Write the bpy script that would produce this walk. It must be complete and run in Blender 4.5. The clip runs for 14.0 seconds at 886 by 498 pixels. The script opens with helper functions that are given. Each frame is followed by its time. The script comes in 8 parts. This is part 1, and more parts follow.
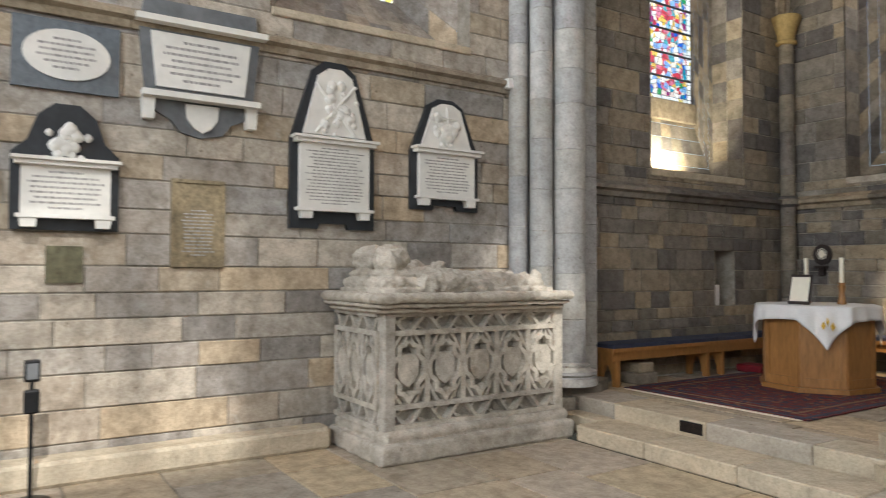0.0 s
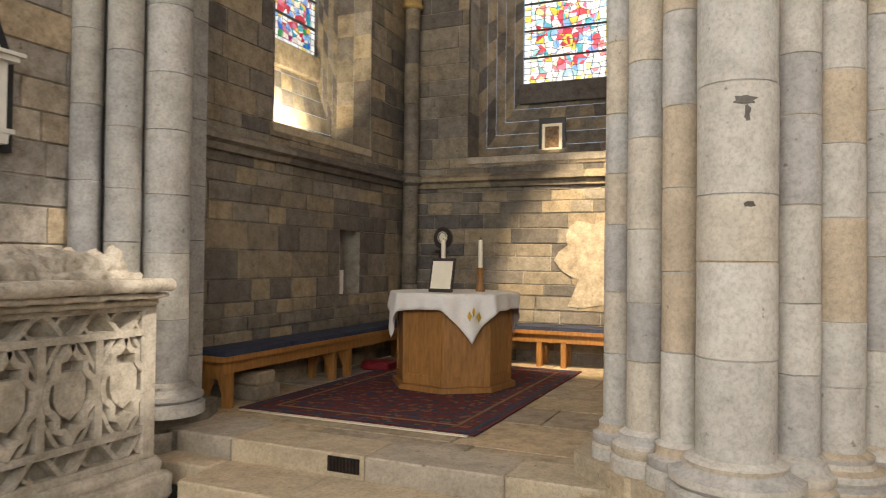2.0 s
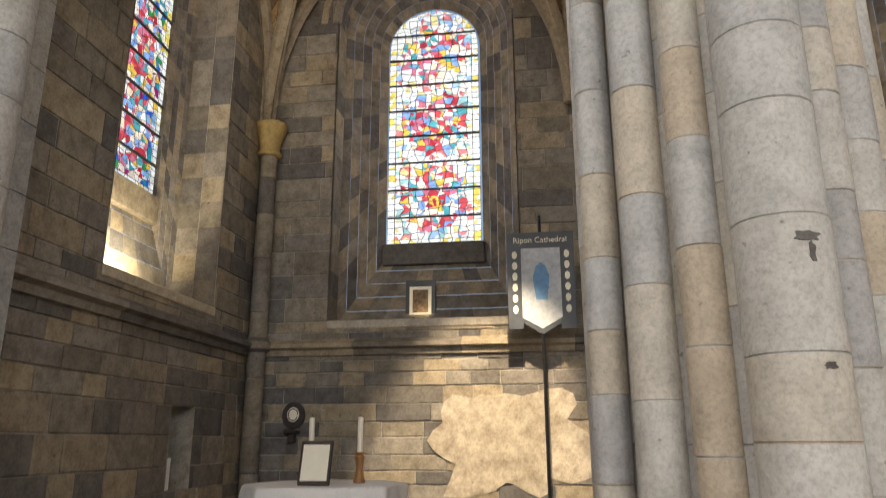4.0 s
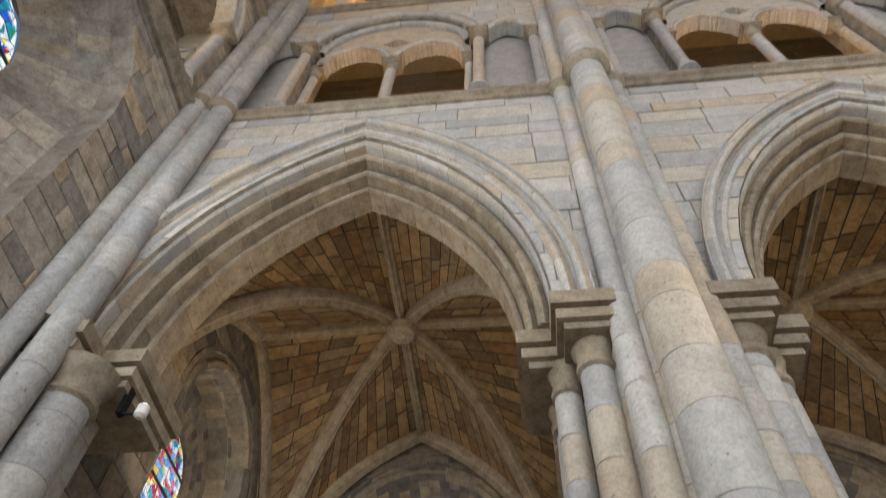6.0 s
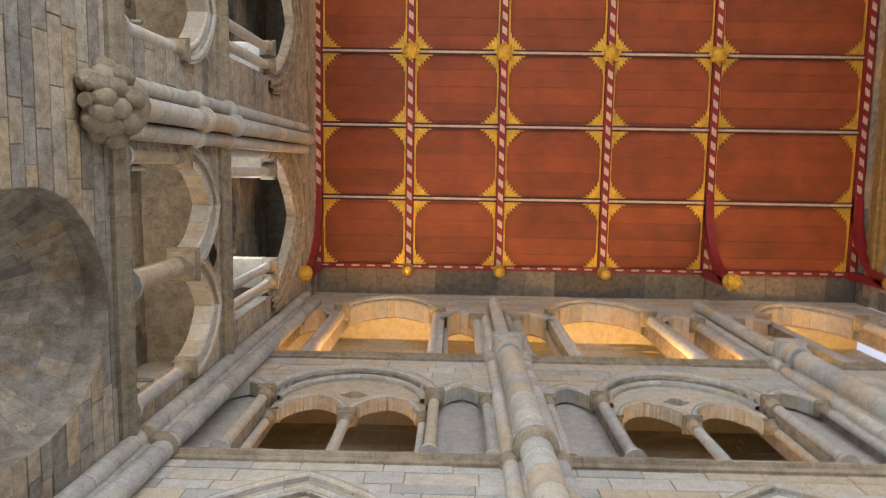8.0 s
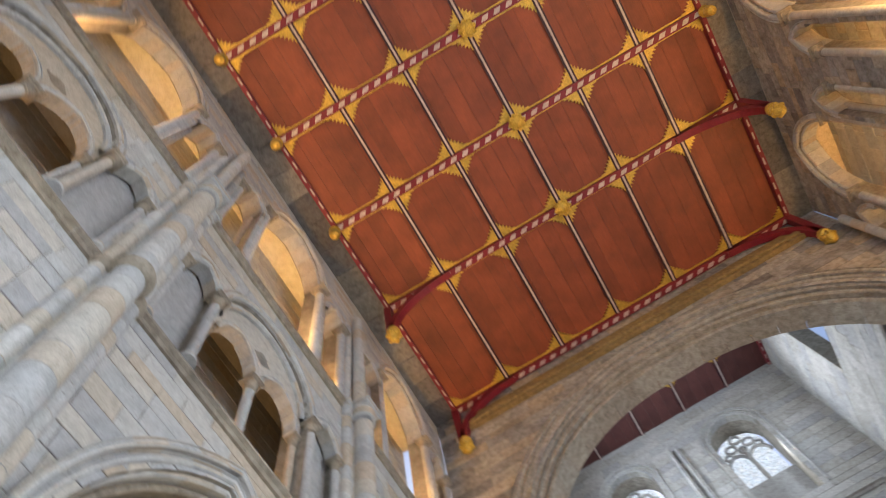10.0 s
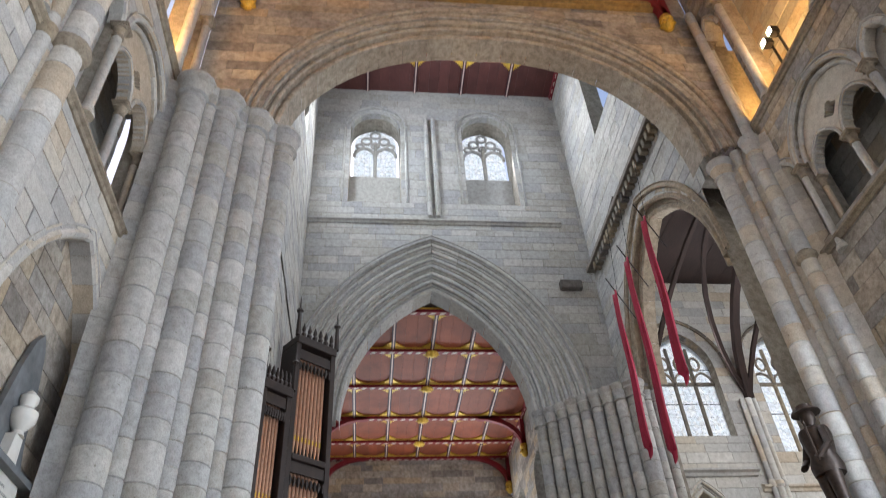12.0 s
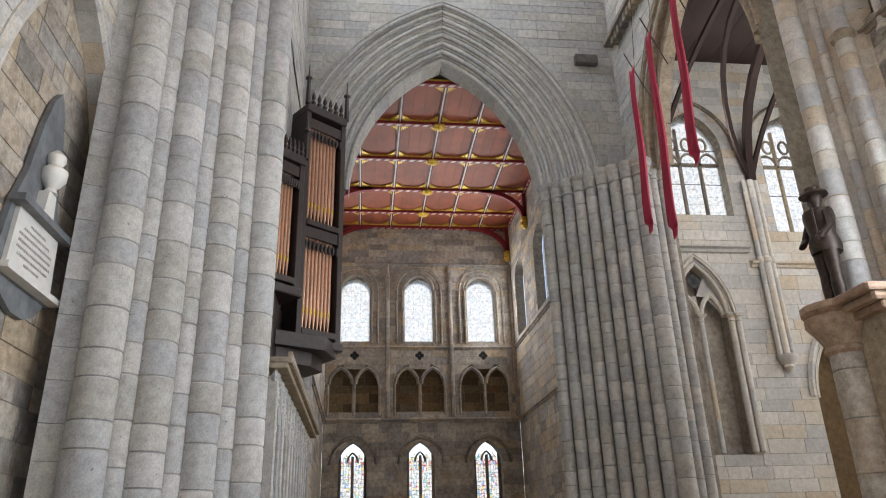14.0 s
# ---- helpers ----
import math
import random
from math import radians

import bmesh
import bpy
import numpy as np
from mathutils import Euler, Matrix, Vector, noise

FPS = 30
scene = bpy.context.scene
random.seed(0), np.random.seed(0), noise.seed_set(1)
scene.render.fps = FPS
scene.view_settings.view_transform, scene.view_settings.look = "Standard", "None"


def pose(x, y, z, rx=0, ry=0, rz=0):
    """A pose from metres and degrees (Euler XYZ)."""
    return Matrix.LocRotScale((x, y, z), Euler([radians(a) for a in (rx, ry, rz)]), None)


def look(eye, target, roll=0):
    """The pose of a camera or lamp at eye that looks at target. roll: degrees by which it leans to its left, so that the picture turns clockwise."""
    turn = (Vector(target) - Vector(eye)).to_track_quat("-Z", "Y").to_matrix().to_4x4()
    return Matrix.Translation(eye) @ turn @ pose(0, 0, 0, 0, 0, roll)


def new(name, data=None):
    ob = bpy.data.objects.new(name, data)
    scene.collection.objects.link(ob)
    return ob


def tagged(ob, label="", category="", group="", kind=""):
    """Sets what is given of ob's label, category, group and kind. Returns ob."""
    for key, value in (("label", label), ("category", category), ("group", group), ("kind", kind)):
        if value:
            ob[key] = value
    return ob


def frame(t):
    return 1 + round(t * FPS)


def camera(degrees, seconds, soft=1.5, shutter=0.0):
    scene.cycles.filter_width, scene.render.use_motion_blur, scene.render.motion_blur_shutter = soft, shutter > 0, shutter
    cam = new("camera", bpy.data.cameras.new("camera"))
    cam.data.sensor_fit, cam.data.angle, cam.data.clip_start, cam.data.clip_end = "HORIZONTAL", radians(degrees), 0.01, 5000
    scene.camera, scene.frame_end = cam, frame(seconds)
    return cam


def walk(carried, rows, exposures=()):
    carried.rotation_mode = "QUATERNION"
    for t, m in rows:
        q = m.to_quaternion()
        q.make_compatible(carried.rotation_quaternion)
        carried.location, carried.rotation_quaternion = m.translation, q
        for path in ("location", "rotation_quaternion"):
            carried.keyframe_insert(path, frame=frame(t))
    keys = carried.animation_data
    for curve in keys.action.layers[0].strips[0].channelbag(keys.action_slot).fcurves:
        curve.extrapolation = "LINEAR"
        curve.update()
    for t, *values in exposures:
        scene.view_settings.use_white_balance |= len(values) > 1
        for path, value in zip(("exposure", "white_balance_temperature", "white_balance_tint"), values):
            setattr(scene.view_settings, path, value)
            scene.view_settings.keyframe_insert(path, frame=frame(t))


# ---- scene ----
# camera and walk
cam = camera(63.8, 14.0, 1.0, 0.3)
PATH = [
    (0, (0.157, -0.42, 1.621), (-1.519, 0.669, 1.684), 0.2),
    (0.5, (-0.225, -0.079, 1.592), (-1.71, 1.26, 1.635), 0.9),
    (1, (-0.64, 0.25, 1.578), (-1.875, 1.822, 1.604), 1.6),
    (1.5, (-1.075, 0.583, 1.566), (-2.089, 2.306, 1.594), 1.5),
    (2, (-1.529, 0.925, 1.571), (-2.341, 2.752, 1.605), 0.7),
    (2.2, (-1.707, 1.04, 1.556), (-2.439, 2.901, 1.597), 0.5),
    (4.3, (-2.618, 1.781, 1.594), (-2.86, 3.653, 2.256), 0.1),
    (4.5, (-2.634, 1.79, 1.594), (-2.862, 3.623, 2.36), 0.4),
    (5, (-2.648, 1.786, 1.594), (-2.858, 3.443, 2.694), 1.2),
    (5.5, (-2.643, 1.754, 1.594), (-2.844, 3.152, 3.01), 2.5),
    (6, (-2.601, 1.754, 1.594), (-2.787, 2.86, 3.25), 4.0),
    (6.5, (-2.541, 1.707, 1.594), (-2.705, 2.546, 3.402), 5.9),
    (7, (-2.549, 1.673, 1.594), (-2.667, 2.24, 3.508), 7.0),
    (7.2, (-2.57, 1.614, 1.594), (-2.67, 2.095, 3.533), 7.4),
    (9.3, (-2.569, 1.45, 1.594), (-2.358, 1.478, 3.583), -51.3),
    (9.5, (-2.534, 1.373, 1.594), (-2.232, 1.426, 3.57), -40.9),
    (10, (-2.482, 1.293, 1.594), (-1.891, 1.369, 3.503), -23.6),
    (10.5, (-2.424, 1.115, 1.594), (-1.519, 1.129, 3.378), -14.2),
    (11, (-2.318, 0.943, 1.594), (-1.152, 0.86, 3.217), -8.2),
    (11.5, (-2.228, 0.909, 1.594), (-0.873, 0.747, 3.055), -5.8),
    (12, (-2.139, 0.957, 1.594), (-0.633, 0.755, 2.894), -3.9),
    (12.5, (-2.08, 1.064, 1.594), (-0.452, 0.843, 2.735), -2.2),
    (13, (-2.037, 1.165, 1.594), (-0.315, 0.935, 2.585), -1.8),
    (13.5, (-2.037, 1.233, 1.594), (-0.25, 1.006, 2.462), -2.0),
    (14, (-2.068, 1.268, 1.594), (-0.234, 1.051, 2.361), -1.7),
]
walk(cam, [(t, look(eye, target, roll)) for t, eye, target, roll in PATH], [(0, 0.28, 6250, 9), (0.5, 0.24, 6750, 11), (2.2, 0.14, 7350, 12), (4.5, -0.2, 6550, 11), (5.2, -0.28, 6300, 10), (7, -0.1, 6500, 11), (10.5, -0.15, 5650, 9), (14, 0.1, 6200, 11)])

# plan, in metres: x south, y east, z up
XN, XC = -6.15, -6.0            # north wall of the transept, of the chapel
YE, YW = 4.86, -7.48            # east arcade face, west wall face
YB = 6.1                        # back of the arcade wall
YCH = 9.72                      # chapel east wall
YC = -1.31                      # transept axis
BAY = (-4.05, 0.78)
PIER = (-1.63, 3.2)
XT, XT2 = 7.75, 8.75            # tower north wall
XS, XS2 = 16.56, 17.6           # tower south wall
XSW = 30.25                     # south transept end wall
ZSP, ZF = 5.46, 0.30
Z1, Z2, ZCE = 9.3, 13.6, 19.97  # triforium string, clerestory string, ceiling
ZN1, ZN2 = 9.05, 12.45          # the same strings on the north wall

# daylight
world = bpy.data.worlds.new("world")
scene.world = world
world.use_nodes = True
wt = world.node_tree
sky = wt.nodes.new("ShaderNodeTexSky")
sky.sky_type, sky.sun_disc = "NISHITA", False
sky.sun_elevation, sky.sun_rotation = radians(42), radians(80)
wt.links.new(sky.outputs[0], wt.nodes["Background"].inputs[0])
wt.nodes["Background"].inputs[1].default_value = 0.15
sun = new("sun", bpy.data.lights.new("sun", "SUN"))
sun.data.energy, sun.data.angle, sun.data.color = 3.0, radians(0.6), (1, 0.95, 0.87)
sun.matrix_world = look((60, -12, 62), (16, -4, 20))


def area_lamp(name, x, y, z, to, w, h, power, colour=(0.86, 0.93, 1.0)):
    ob = new(name, bpy.data.lights.new(name, "AREA"))
    ob.data.shape, ob.data.size, ob.data.size_y = "RECTANGLE", w, h
    ob.data.energy, ob.data.color = power, colour
    ob.matrix_world = look((x, y, z), to)
    return ob


def spot_lamp(name, eye, to, power, angle=70, colour=(1.0, 0.78, 0.5), size=0.06, blend=0.6):
    ob = new(name, bpy.data.lights.new(name, "SPOT"))
    ob.data.energy, ob.data.color, ob.data.spot_size = power, colour, radians(angle)
    ob.data.spot_blend, ob.data.shadow_soft_size = blend, size
    ob.matrix_world = look(eye, to)
    return ob


# daylight through the windows, and unseen fill lamps for tower and nave
DAY = (1.0, 0.985, 0.96)
COOL = (0.93, 0.97, 1.0)
area_lamp("window_light", -3.95, 10.3, 5.6, (-3.95, 0, 5.6), 1.1, 2.8, 14, DAY)
area_lamp("window_light", -6.45, 7.8, 5.5, (0, 7.8, 5.5), 1.0, 2.6, 9, DAY)
area_lamp("window_light", 0.88, 10.3, 5.6, (0.88, 0, 5.6), 1.1, 2.8, 14, DAY)
for wx in (-3.9, 0.9, 5.2):
    area_lamp("window_light", wx, -7.4, 6.2, (wx, 4, 6.2), 2.0, 3.8, 400, COOL)
for wy in (2.9, -1.31, -5.52):
    area_lamp("window_light", XN - 0.05, wy, 6.2, (4, wy, 6.2), 1.8, 3.4, 95, COOL)
for wy in (0.85, -3.6):
    area_lamp("window_light", XS - 0.1, wy, 23.2, (8, wy, 20.0), 1.5, 2.4, 320, DAY)
# east and west tower lamps at unseen openings, added to brighten the facing walls
area_lamp("window_light", 12.9, 3.0, 22.4, (12.9, -6, 20.0), 2.0, 3.4, 520, COOL)
area_lamp("window_light", 12.3, -6.5, 22.4, (12.3, 6, 22.0), 2.0, 3.4, 240, COOL)
for wy in (1.68, -1.31, -4.3):
    area_lamp("window_light", XSW - 0.1, wy, 12, (20, wy, 12), 1.3, 2.8, 170, DAY)
for wx in (20.5, 28.4):
    area_lamp("window_light", wx, -5.7, 12, (wx, 5, 12), 1.6, 2.6, 150, DAY)
for wy in (-9.7, -13.3):
    area_lamp("window_light", 17.9, wy, 13.0, (8, wy, 13.0), 2.0, 3.2, 320, DAY)
# fill lamp before the blank end wall, added to brighten the nave
area_lamp("window_light", 12.5, -25.8, 9, (12.5, -8, 9), 6, 9, 1500, DAY)
# two more added fills at the windowless north side of the nave
for wy in (-10.5, -14.5):
    area_lamp("window_light", 8.6, wy, 12.5, (18, wy, 11), 2.0, 3.0, 230, DAY)
# open sky outside the chapel's and the north windows
area_lamp("sky_light", -1.6, 12.5, 5.6, (-1.6, 0, 5.6), 9, 5, 330, (0.95, 0.98, 1.0))
area_lamp("sky_light", -9.5, 4.0, 6.0, (0, 4.0, 6.0), 12, 5, 420, (0.95, 0.98, 1.0))

# amber floodlights in the clerestory passages
AMBER = (1.0, 0.50, 0.12)
for cx in (-4.05, 0.78, 5.6):
    for yy, sg in ((YE, 1), (YW, -1)):
        area_lamp("clerestory_light", cx, yy + sg * 0.56, Z2 + 0.3, (cx, yy + sg * 1.0, 17), 3.6, 0.12, 270, AMBER)
        area_lamp("ceiling_light", cx, yy - sg * 0.02, Z2 + 0.6, (cx, yy - sg * 3.2, 20), 1.6, 0.2, 13, (1.0, 0.80, 0.56))
for wy in (2.9, -1.31, -5.52):
    area_lamp("passage_light", XN - 0.45, wy, ZN1 + 0.3, (XN - 0.9, wy, 13), 2.0, 0.2, 34, (1.0, 0.8, 0.55))
    area_lamp("window_light", XN - 1.15, wy - 0.3, 15.0, (0, wy - 0.3, 15.0), 1.2, 2.4, 80, COOL)
area_lamp("triforium_light", -4.05, YE + 0.7, Z1 + 0.3, (-4.05, YE + 0.7, 14), 1.5, 0.3, 20, AMBER)
area_lamp("triforium_light", 0.78, YE + 0.7, Z1 + 0.3, (0.78, YE + 0.7, 14), 1.5, 0.3, 20, AMBER)
# lamps in the chapel
spot_lamp("altar_spot", (-2.7, 6.3, 5.2), (-3.3, 9.7, 1.4), 2700, 33, (1.0, 0.84, 0.6))
spot_lamp("sill_light", (-6.12, 7.55, 3.1), (-6.6, 7.7, 3.6), 120, 140, (1.0, 0.9, 0.66))
spot_lamp("icon_light", (-4.0, 9.95, 3.0), (-4.08, 10.25, 3.4), 3, 110, (1.0, 0.86, 0.55))
area_lamp("vault_light", -5.05, 6.2, 5.2, (-3.9, 7.8, 8.5), 0.25, 0.25, 30, (1.0, 0.74, 0.42))
# unseen fill added for the second bay's vault; it has no fixture
area_lamp("vault_light", 2.3, 6.2, 5.1, (0.8, 7.6, 8.5), 0.25, 0.25, 34, (1.0, 0.74, 0.42))


# materials
def nodes_of(name):
    m = bpy.data.materials.new(name)
    m.use_nodes = True
    nt = m.node_tree
    return m, nt, nt.nodes["Principled BSDF"]


def ramp(nt, stops, mode="LINEAR"):
    r = nt.nodes.new("ShaderNodeValToRGB")
    r.color_ramp.interpolation = mode
    while len(r.color_ramp.elements) < len(stops):
        r.color_ramp.elements.new(0.5)
    for e, (p, c) in zip(r.color_ramp.elements, stops):
        e.position, e.color = p, (*c, 1)
    return r


def noise_of(nt, scale, detail=4, rough=0.6, stretch=None):
    co = nt.nodes.new("ShaderNodeTexCoord")
    n = nt.nodes.new("ShaderNodeTexNoise")
    n.inputs["Scale"].default_value, n.inputs["Detail"].default_value, n.inputs["Roughness"].default_value = scale, detail, rough
    geo = nt.nodes.new("ShaderNodeNewGeometry")
    if stretch:
        mp = nt.nodes.new("ShaderNodeMapping")
        mp.inputs["Scale"].default_value = stretch
        nt.links.new(geo.outputs["Position"], mp.inputs[0])
        nt.links.new(mp.outputs[0], n.inputs["Vector"])
    else:
        nt.links.new(geo.outputs["Position"], n.inputs["Vector"])
    return n


def mix(nt, a, b, fac, mode="MIX"):
    x = nt.nodes.new("ShaderNodeMix")
    x.data_type, x.blend_type = "RGBA", mode
    for sock, v in ((x.inputs[6], a), (x.inputs[7], b), (x.inputs[0], fac)):
        if isinstance(v, (tuple, list)):
            sock.default_value = (*v, 1)
        elif isinstance(v, (int, float)):
            sock.default_value = v
        else:
            nt.links.new(v, sock)
    return x.outputs[2]


def bump(nt, bsdf, height, strength=0.4, distance=0.01):
    b = nt.nodes.new("ShaderNodeBump")
    b.inputs["Strength"].default_value, b.inputs["Distance"].default_value = strength, distance
    nt.links.new(height, b.inputs["Height"])
    nt.links.new(b.outputs[0], bsdf.inputs["Normal"])


def stone(name, colours, stain=(0.12, 0.10, 0.08), stain_amt=0.35, rough=0.9, relief=0.5, fine=42, limed=False, even=0.0):
    """Ashlar: every block its own tone, with grain, stains and pits."""
    m, nt, b = nodes_of(name)
    geo = nt.nodes.new("ShaderNodeNewGeometry")
    info = nt.nodes.new("ShaderNodeObjectInfo")
    add = nt.nodes.new("ShaderNodeMath")
    add.operation = "ADD"
    nt.links.new(geo.outputs["Random Per Island"], add.inputs[0])
    nt.links.new(info.outputs["Random"], add.inputs[1])
    fr = nt.nodes.new("ShaderNodeMath")
    fr.operation = "FRACT"
    nt.links.new(add.outputs[0], fr.inputs[0])
    n = len(colours)
    r = ramp(nt, [(i / n, c) for i, c in enumerate(colours)], "CONSTANT")
    nt.links.new(fr.outputs[0], r.inputs[0])
    big = noise_of(nt, 1.3, 6, 0.65)
    br = ramp(nt, [(0.42, (0, 0, 0)), (0.72, (1, 1, 1))])
    nt.links.new(big.outputs[0], br.inputs[0])
    sf = nt.nodes.new("ShaderNodeMath")
    sf.operation = "MULTIPLY"
    sf.inputs[1].default_value = stain_amt
    nt.links.new(br.outputs[0], sf.inputs[0])
    c = mix(nt, r.outputs[0], stain, sf.outputs[0])
    mid = noise_of(nt, 7, 5, 0.7)
    mr = ramp(nt, [(0.30, tuple(v + (1 - v) * even for v in (0.60, 0.58, 0.55))), (0.60, (1.08, 1.08, 1.08))])
    nt.links.new(mid.outputs[0], mr.inputs[0])
    c = mix(nt, c, mr.outputs[0], 1.0, "MULTIPLY")
    fin = noise_of(nt, fine, 4, 0.75)
    fr2 = ramp(nt, [(0.34, (0.80, 0.79, 0.78)), (0.56, (1.05, 1.05, 1.05))])
    nt.links.new(fin.outputs[0], fr2.inputs[0])
    c = mix(nt, c, fr2.outputs[0], 1.0, "MULTIPLY")
    pit = noise_of(nt, fine * 0.42, 2, 0.5)
    pr = ramp(nt, [(0.23, (0.55, 0.52, 0.48)), (0.29, (1, 1, 1))])
    nt.links.new(pit.outputs[0], pr.inputs[0])
    c = mix(nt, c, pr.outputs[0], 1.0, "MULTIPLY")
    lime = noise_of(nt, 3.1, 6, 0.72)
    lr = ramp(nt, [(0.60, (0, 0, 0)), (0.74, (0.55, 0.55, 0.55))])
    nt.links.new(lime.outputs[0], lr.inputs[0])
    c = mix(nt, c, (0.62, 0.60, 0.56), lr.outputs[0]) if limed else c
    nt.links.new(c, b.inputs["Base Color"])
    b.inputs["Roughness"].default_value = rough
    b.inputs["Specular IOR Level"].default_value = 0.25
    h = mix(nt, mid.outputs[0], fin.outputs[0], 0.45)
    bump(nt, b, h, relief, 0.012)
    return m


def plain(name, colour, rough=0.6, metal=0.0, scale=18, vary=0.25, relief=0.1, stretch=None):
    m, nt, b = nodes_of(name)
    n = noise_of(nt, scale, 5, 0.65, stretch)
    n2 = noise_of(nt, scale * 0.12, 3, 0.6)
    r = ramp(nt, [(0.3, tuple(v * (1 - vary) for v in colour)), (0.7, tuple(min(1, v * (1 + vary)) for v in colour))])
    nt.links.new(n.outputs[0], r.inputs[0])
    r2 = ramp(nt, [(0.3, (1 - vary, 1 - vary, 1 - vary)), (0.7, (1, 1, 1))])
    nt.links.new(n2.outputs[0], r2.inputs[0])
    nt.links.new(mix(nt, r.outputs[0], r2.outputs[0], 1.0, "MULTIPLY"), b.inputs["Base Color"])
    b.inputs["Roughness"].default_value, b.inputs["Metallic"].default_value = rough, metal
    bump(nt, b, n.outputs[0], relief, 0.01)
    return m


def stained(name, colours, pale=0.0):
    """Leaded glass: every quarry its own colour; daylight shines through it."""
    m = bpy.data.materials.new(name)
    m.use_nodes = True
    nt = m.node_tree
    nt.nodes.remove(nt.nodes["Principled BSDF"])
    geo = nt.nodes.new("ShaderNodeNewGeometry")
    r = ramp(nt, [(i / len(colours), c) for i, c in enumerate(colours)], "CONSTANT")
    nt.links.new(geo.outputs["Random Per Island"], r.inputs[0])
    n = noise_of(nt, 9, 4, 0.7)
    nr = ramp(nt, [(0.35, (0.55, 0.55, 0.55)), (0.6, (1, 1, 1))])
    nt.links.new(n.outputs[0], nr.inputs[0])
    vo = nt.nodes.new("ShaderNodeTexVoronoi")
    vo.inputs["Scale"].default_value = 12
    nt.links.new(geo.outputs["Position"], vo.inputs["Vector"])
    sp = nt.nodes.new("ShaderNodeSeparateColor")
    nt.links.new(vo.outputs["Color"], sp.inputs[0])
    r3 = ramp(nt, [(i / len(colours), k) for i, k in enumerate(colours)], "CONSTANT")
    nt.links.new(sp.outputs[0], r3.inputs[0])
    pick = ramp(nt, [(0, (0, 0, 0)), (0.5, (1, 1, 1))], "CONSTANT")
    nt.links.new(sp.outputs[1], pick.inputs[0])
    c = mix(nt, r.outputs[0], r3.outputs[0], pick.outputs[0])
    c = mix(nt, c, nr.outputs[0], 0.8, "MULTIPLY")
    t = nt.nodes.new("ShaderNodeBsdfTranslucent")
    g = nt.nodes.new("ShaderNodeBsdfGlossy")
    g.inputs["Roughness"].default_value = 0.15
    s = nt.nodes.new("ShaderNodeMixShader")
    s.inputs[0].default_value = 0.05
    nt.links.new(c, t.inputs[0])
    nt.links.new(t.outputs[0], s.inputs[1])
    nt.links.new(g.outputs[0], s.inputs[2])
    nt.links.new(s.outputs[0], nt.nodes["Material Output"].inputs[0])
    return m


def glow(name, colour, power):
    m = bpy.data.materials.new(name)
    m.use_nodes = True
    b = m.node_tree.nodes["Principled BSDF"]
    b.inputs["Emission Color"].default_value = (*colour, 1)
    b.inputs["Emission Strength"].default_value = power
    return m


BUFF = [(0.48, 0.41, 0.33), (0.40, 0.36, 0.32), (0.52, 0.42, 0.30), (0.33, 0.31, 0.29), (0.45, 0.38, 0.29), (0.54, 0.48, 0.40), (0.28, 0.26, 0.24), (0.43, 0.39, 0.34), (0.36, 0.33, 0.30), (0.50, 0.45, 0.38), (0.38, 0.36, 0.34), (0.46, 0.42, 0.37)]
M_WALL = stone("ashlar_buff", BUFF, stain_amt=0.5, limed=True)
M_PALE = stone("limestone_pale", [(0.54, 0.52, 0.48), (0.50, 0.49, 0.47), (0.56, 0.52, 0.45), (0.52, 0.44, 0.34), (0.48, 0.475, 0.46), (0.60, 0.58, 0.54), (0.44, 0.43, 0.42), (0.55, 0.49, 0.40), (0.53, 0.52, 0.49)], stain_amt=0.14, relief=0.4, even=0.55)
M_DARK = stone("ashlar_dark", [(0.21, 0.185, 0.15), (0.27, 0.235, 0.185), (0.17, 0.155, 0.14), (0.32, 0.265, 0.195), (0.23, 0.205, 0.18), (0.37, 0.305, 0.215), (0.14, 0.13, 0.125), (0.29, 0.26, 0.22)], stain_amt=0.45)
M_GREY = stone("stone_grey", [(0.42, 0.42, 0.41), (0.38, 0.38, 0.38), (0.46, 0.45, 0.42), (0.40, 0.39, 0.36), (0.48, 0.47, 0.45)], stain_amt=0.16, even=0.4)
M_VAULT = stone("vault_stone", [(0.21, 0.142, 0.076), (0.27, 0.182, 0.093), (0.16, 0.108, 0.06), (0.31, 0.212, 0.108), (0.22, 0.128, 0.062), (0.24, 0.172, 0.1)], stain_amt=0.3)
M_GAP = stone("open_joint", [(0.05, 0.042, 0.035), (0.07, 0.06, 0.05)], stain_amt=0.3)
M_RSAND = stone("red_sandstone", [(0.36, 0.25, 0.18), (0.32, 0.22, 0.16), (0.40, 0.30, 0.22)], stain_amt=0.3)
M_RIB = stone("rib_stone", [(0.36, 0.30, 0.22), (0.40, 0.34, 0.26), (0.32, 0.27, 0.21)], stain_amt=0.3)
M_FLOOR = stone("flagstone", [(0.45, 0.37, 0.27), (0.41, 0.35, 0.27), (0.50, 0.41, 0.28), (0.36, 0.32, 0.27), (0.47, 0.40, 0.32), (0.54, 0.43, 0.29)], stain_amt=0.3, rough=0.6, relief=0.15)
M_MORTAR = stone("mortar", [(0.33, 0.30, 0.255), (0.38, 0.35, 0.30)], stain_amt=0.45)
M_CHIP = stone("dark_chip", [(0.13, 0.12, 0.11), (0.16, 0.15, 0.14)], stain_amt=0.3)
M_STEP = stone("step_stone", [(0.52, 0.45, 0.34), (0.46, 0.41, 0.34), (0.57, 0.48, 0.35)], stain_amt=0.3, rough=0.75, even=0.4)
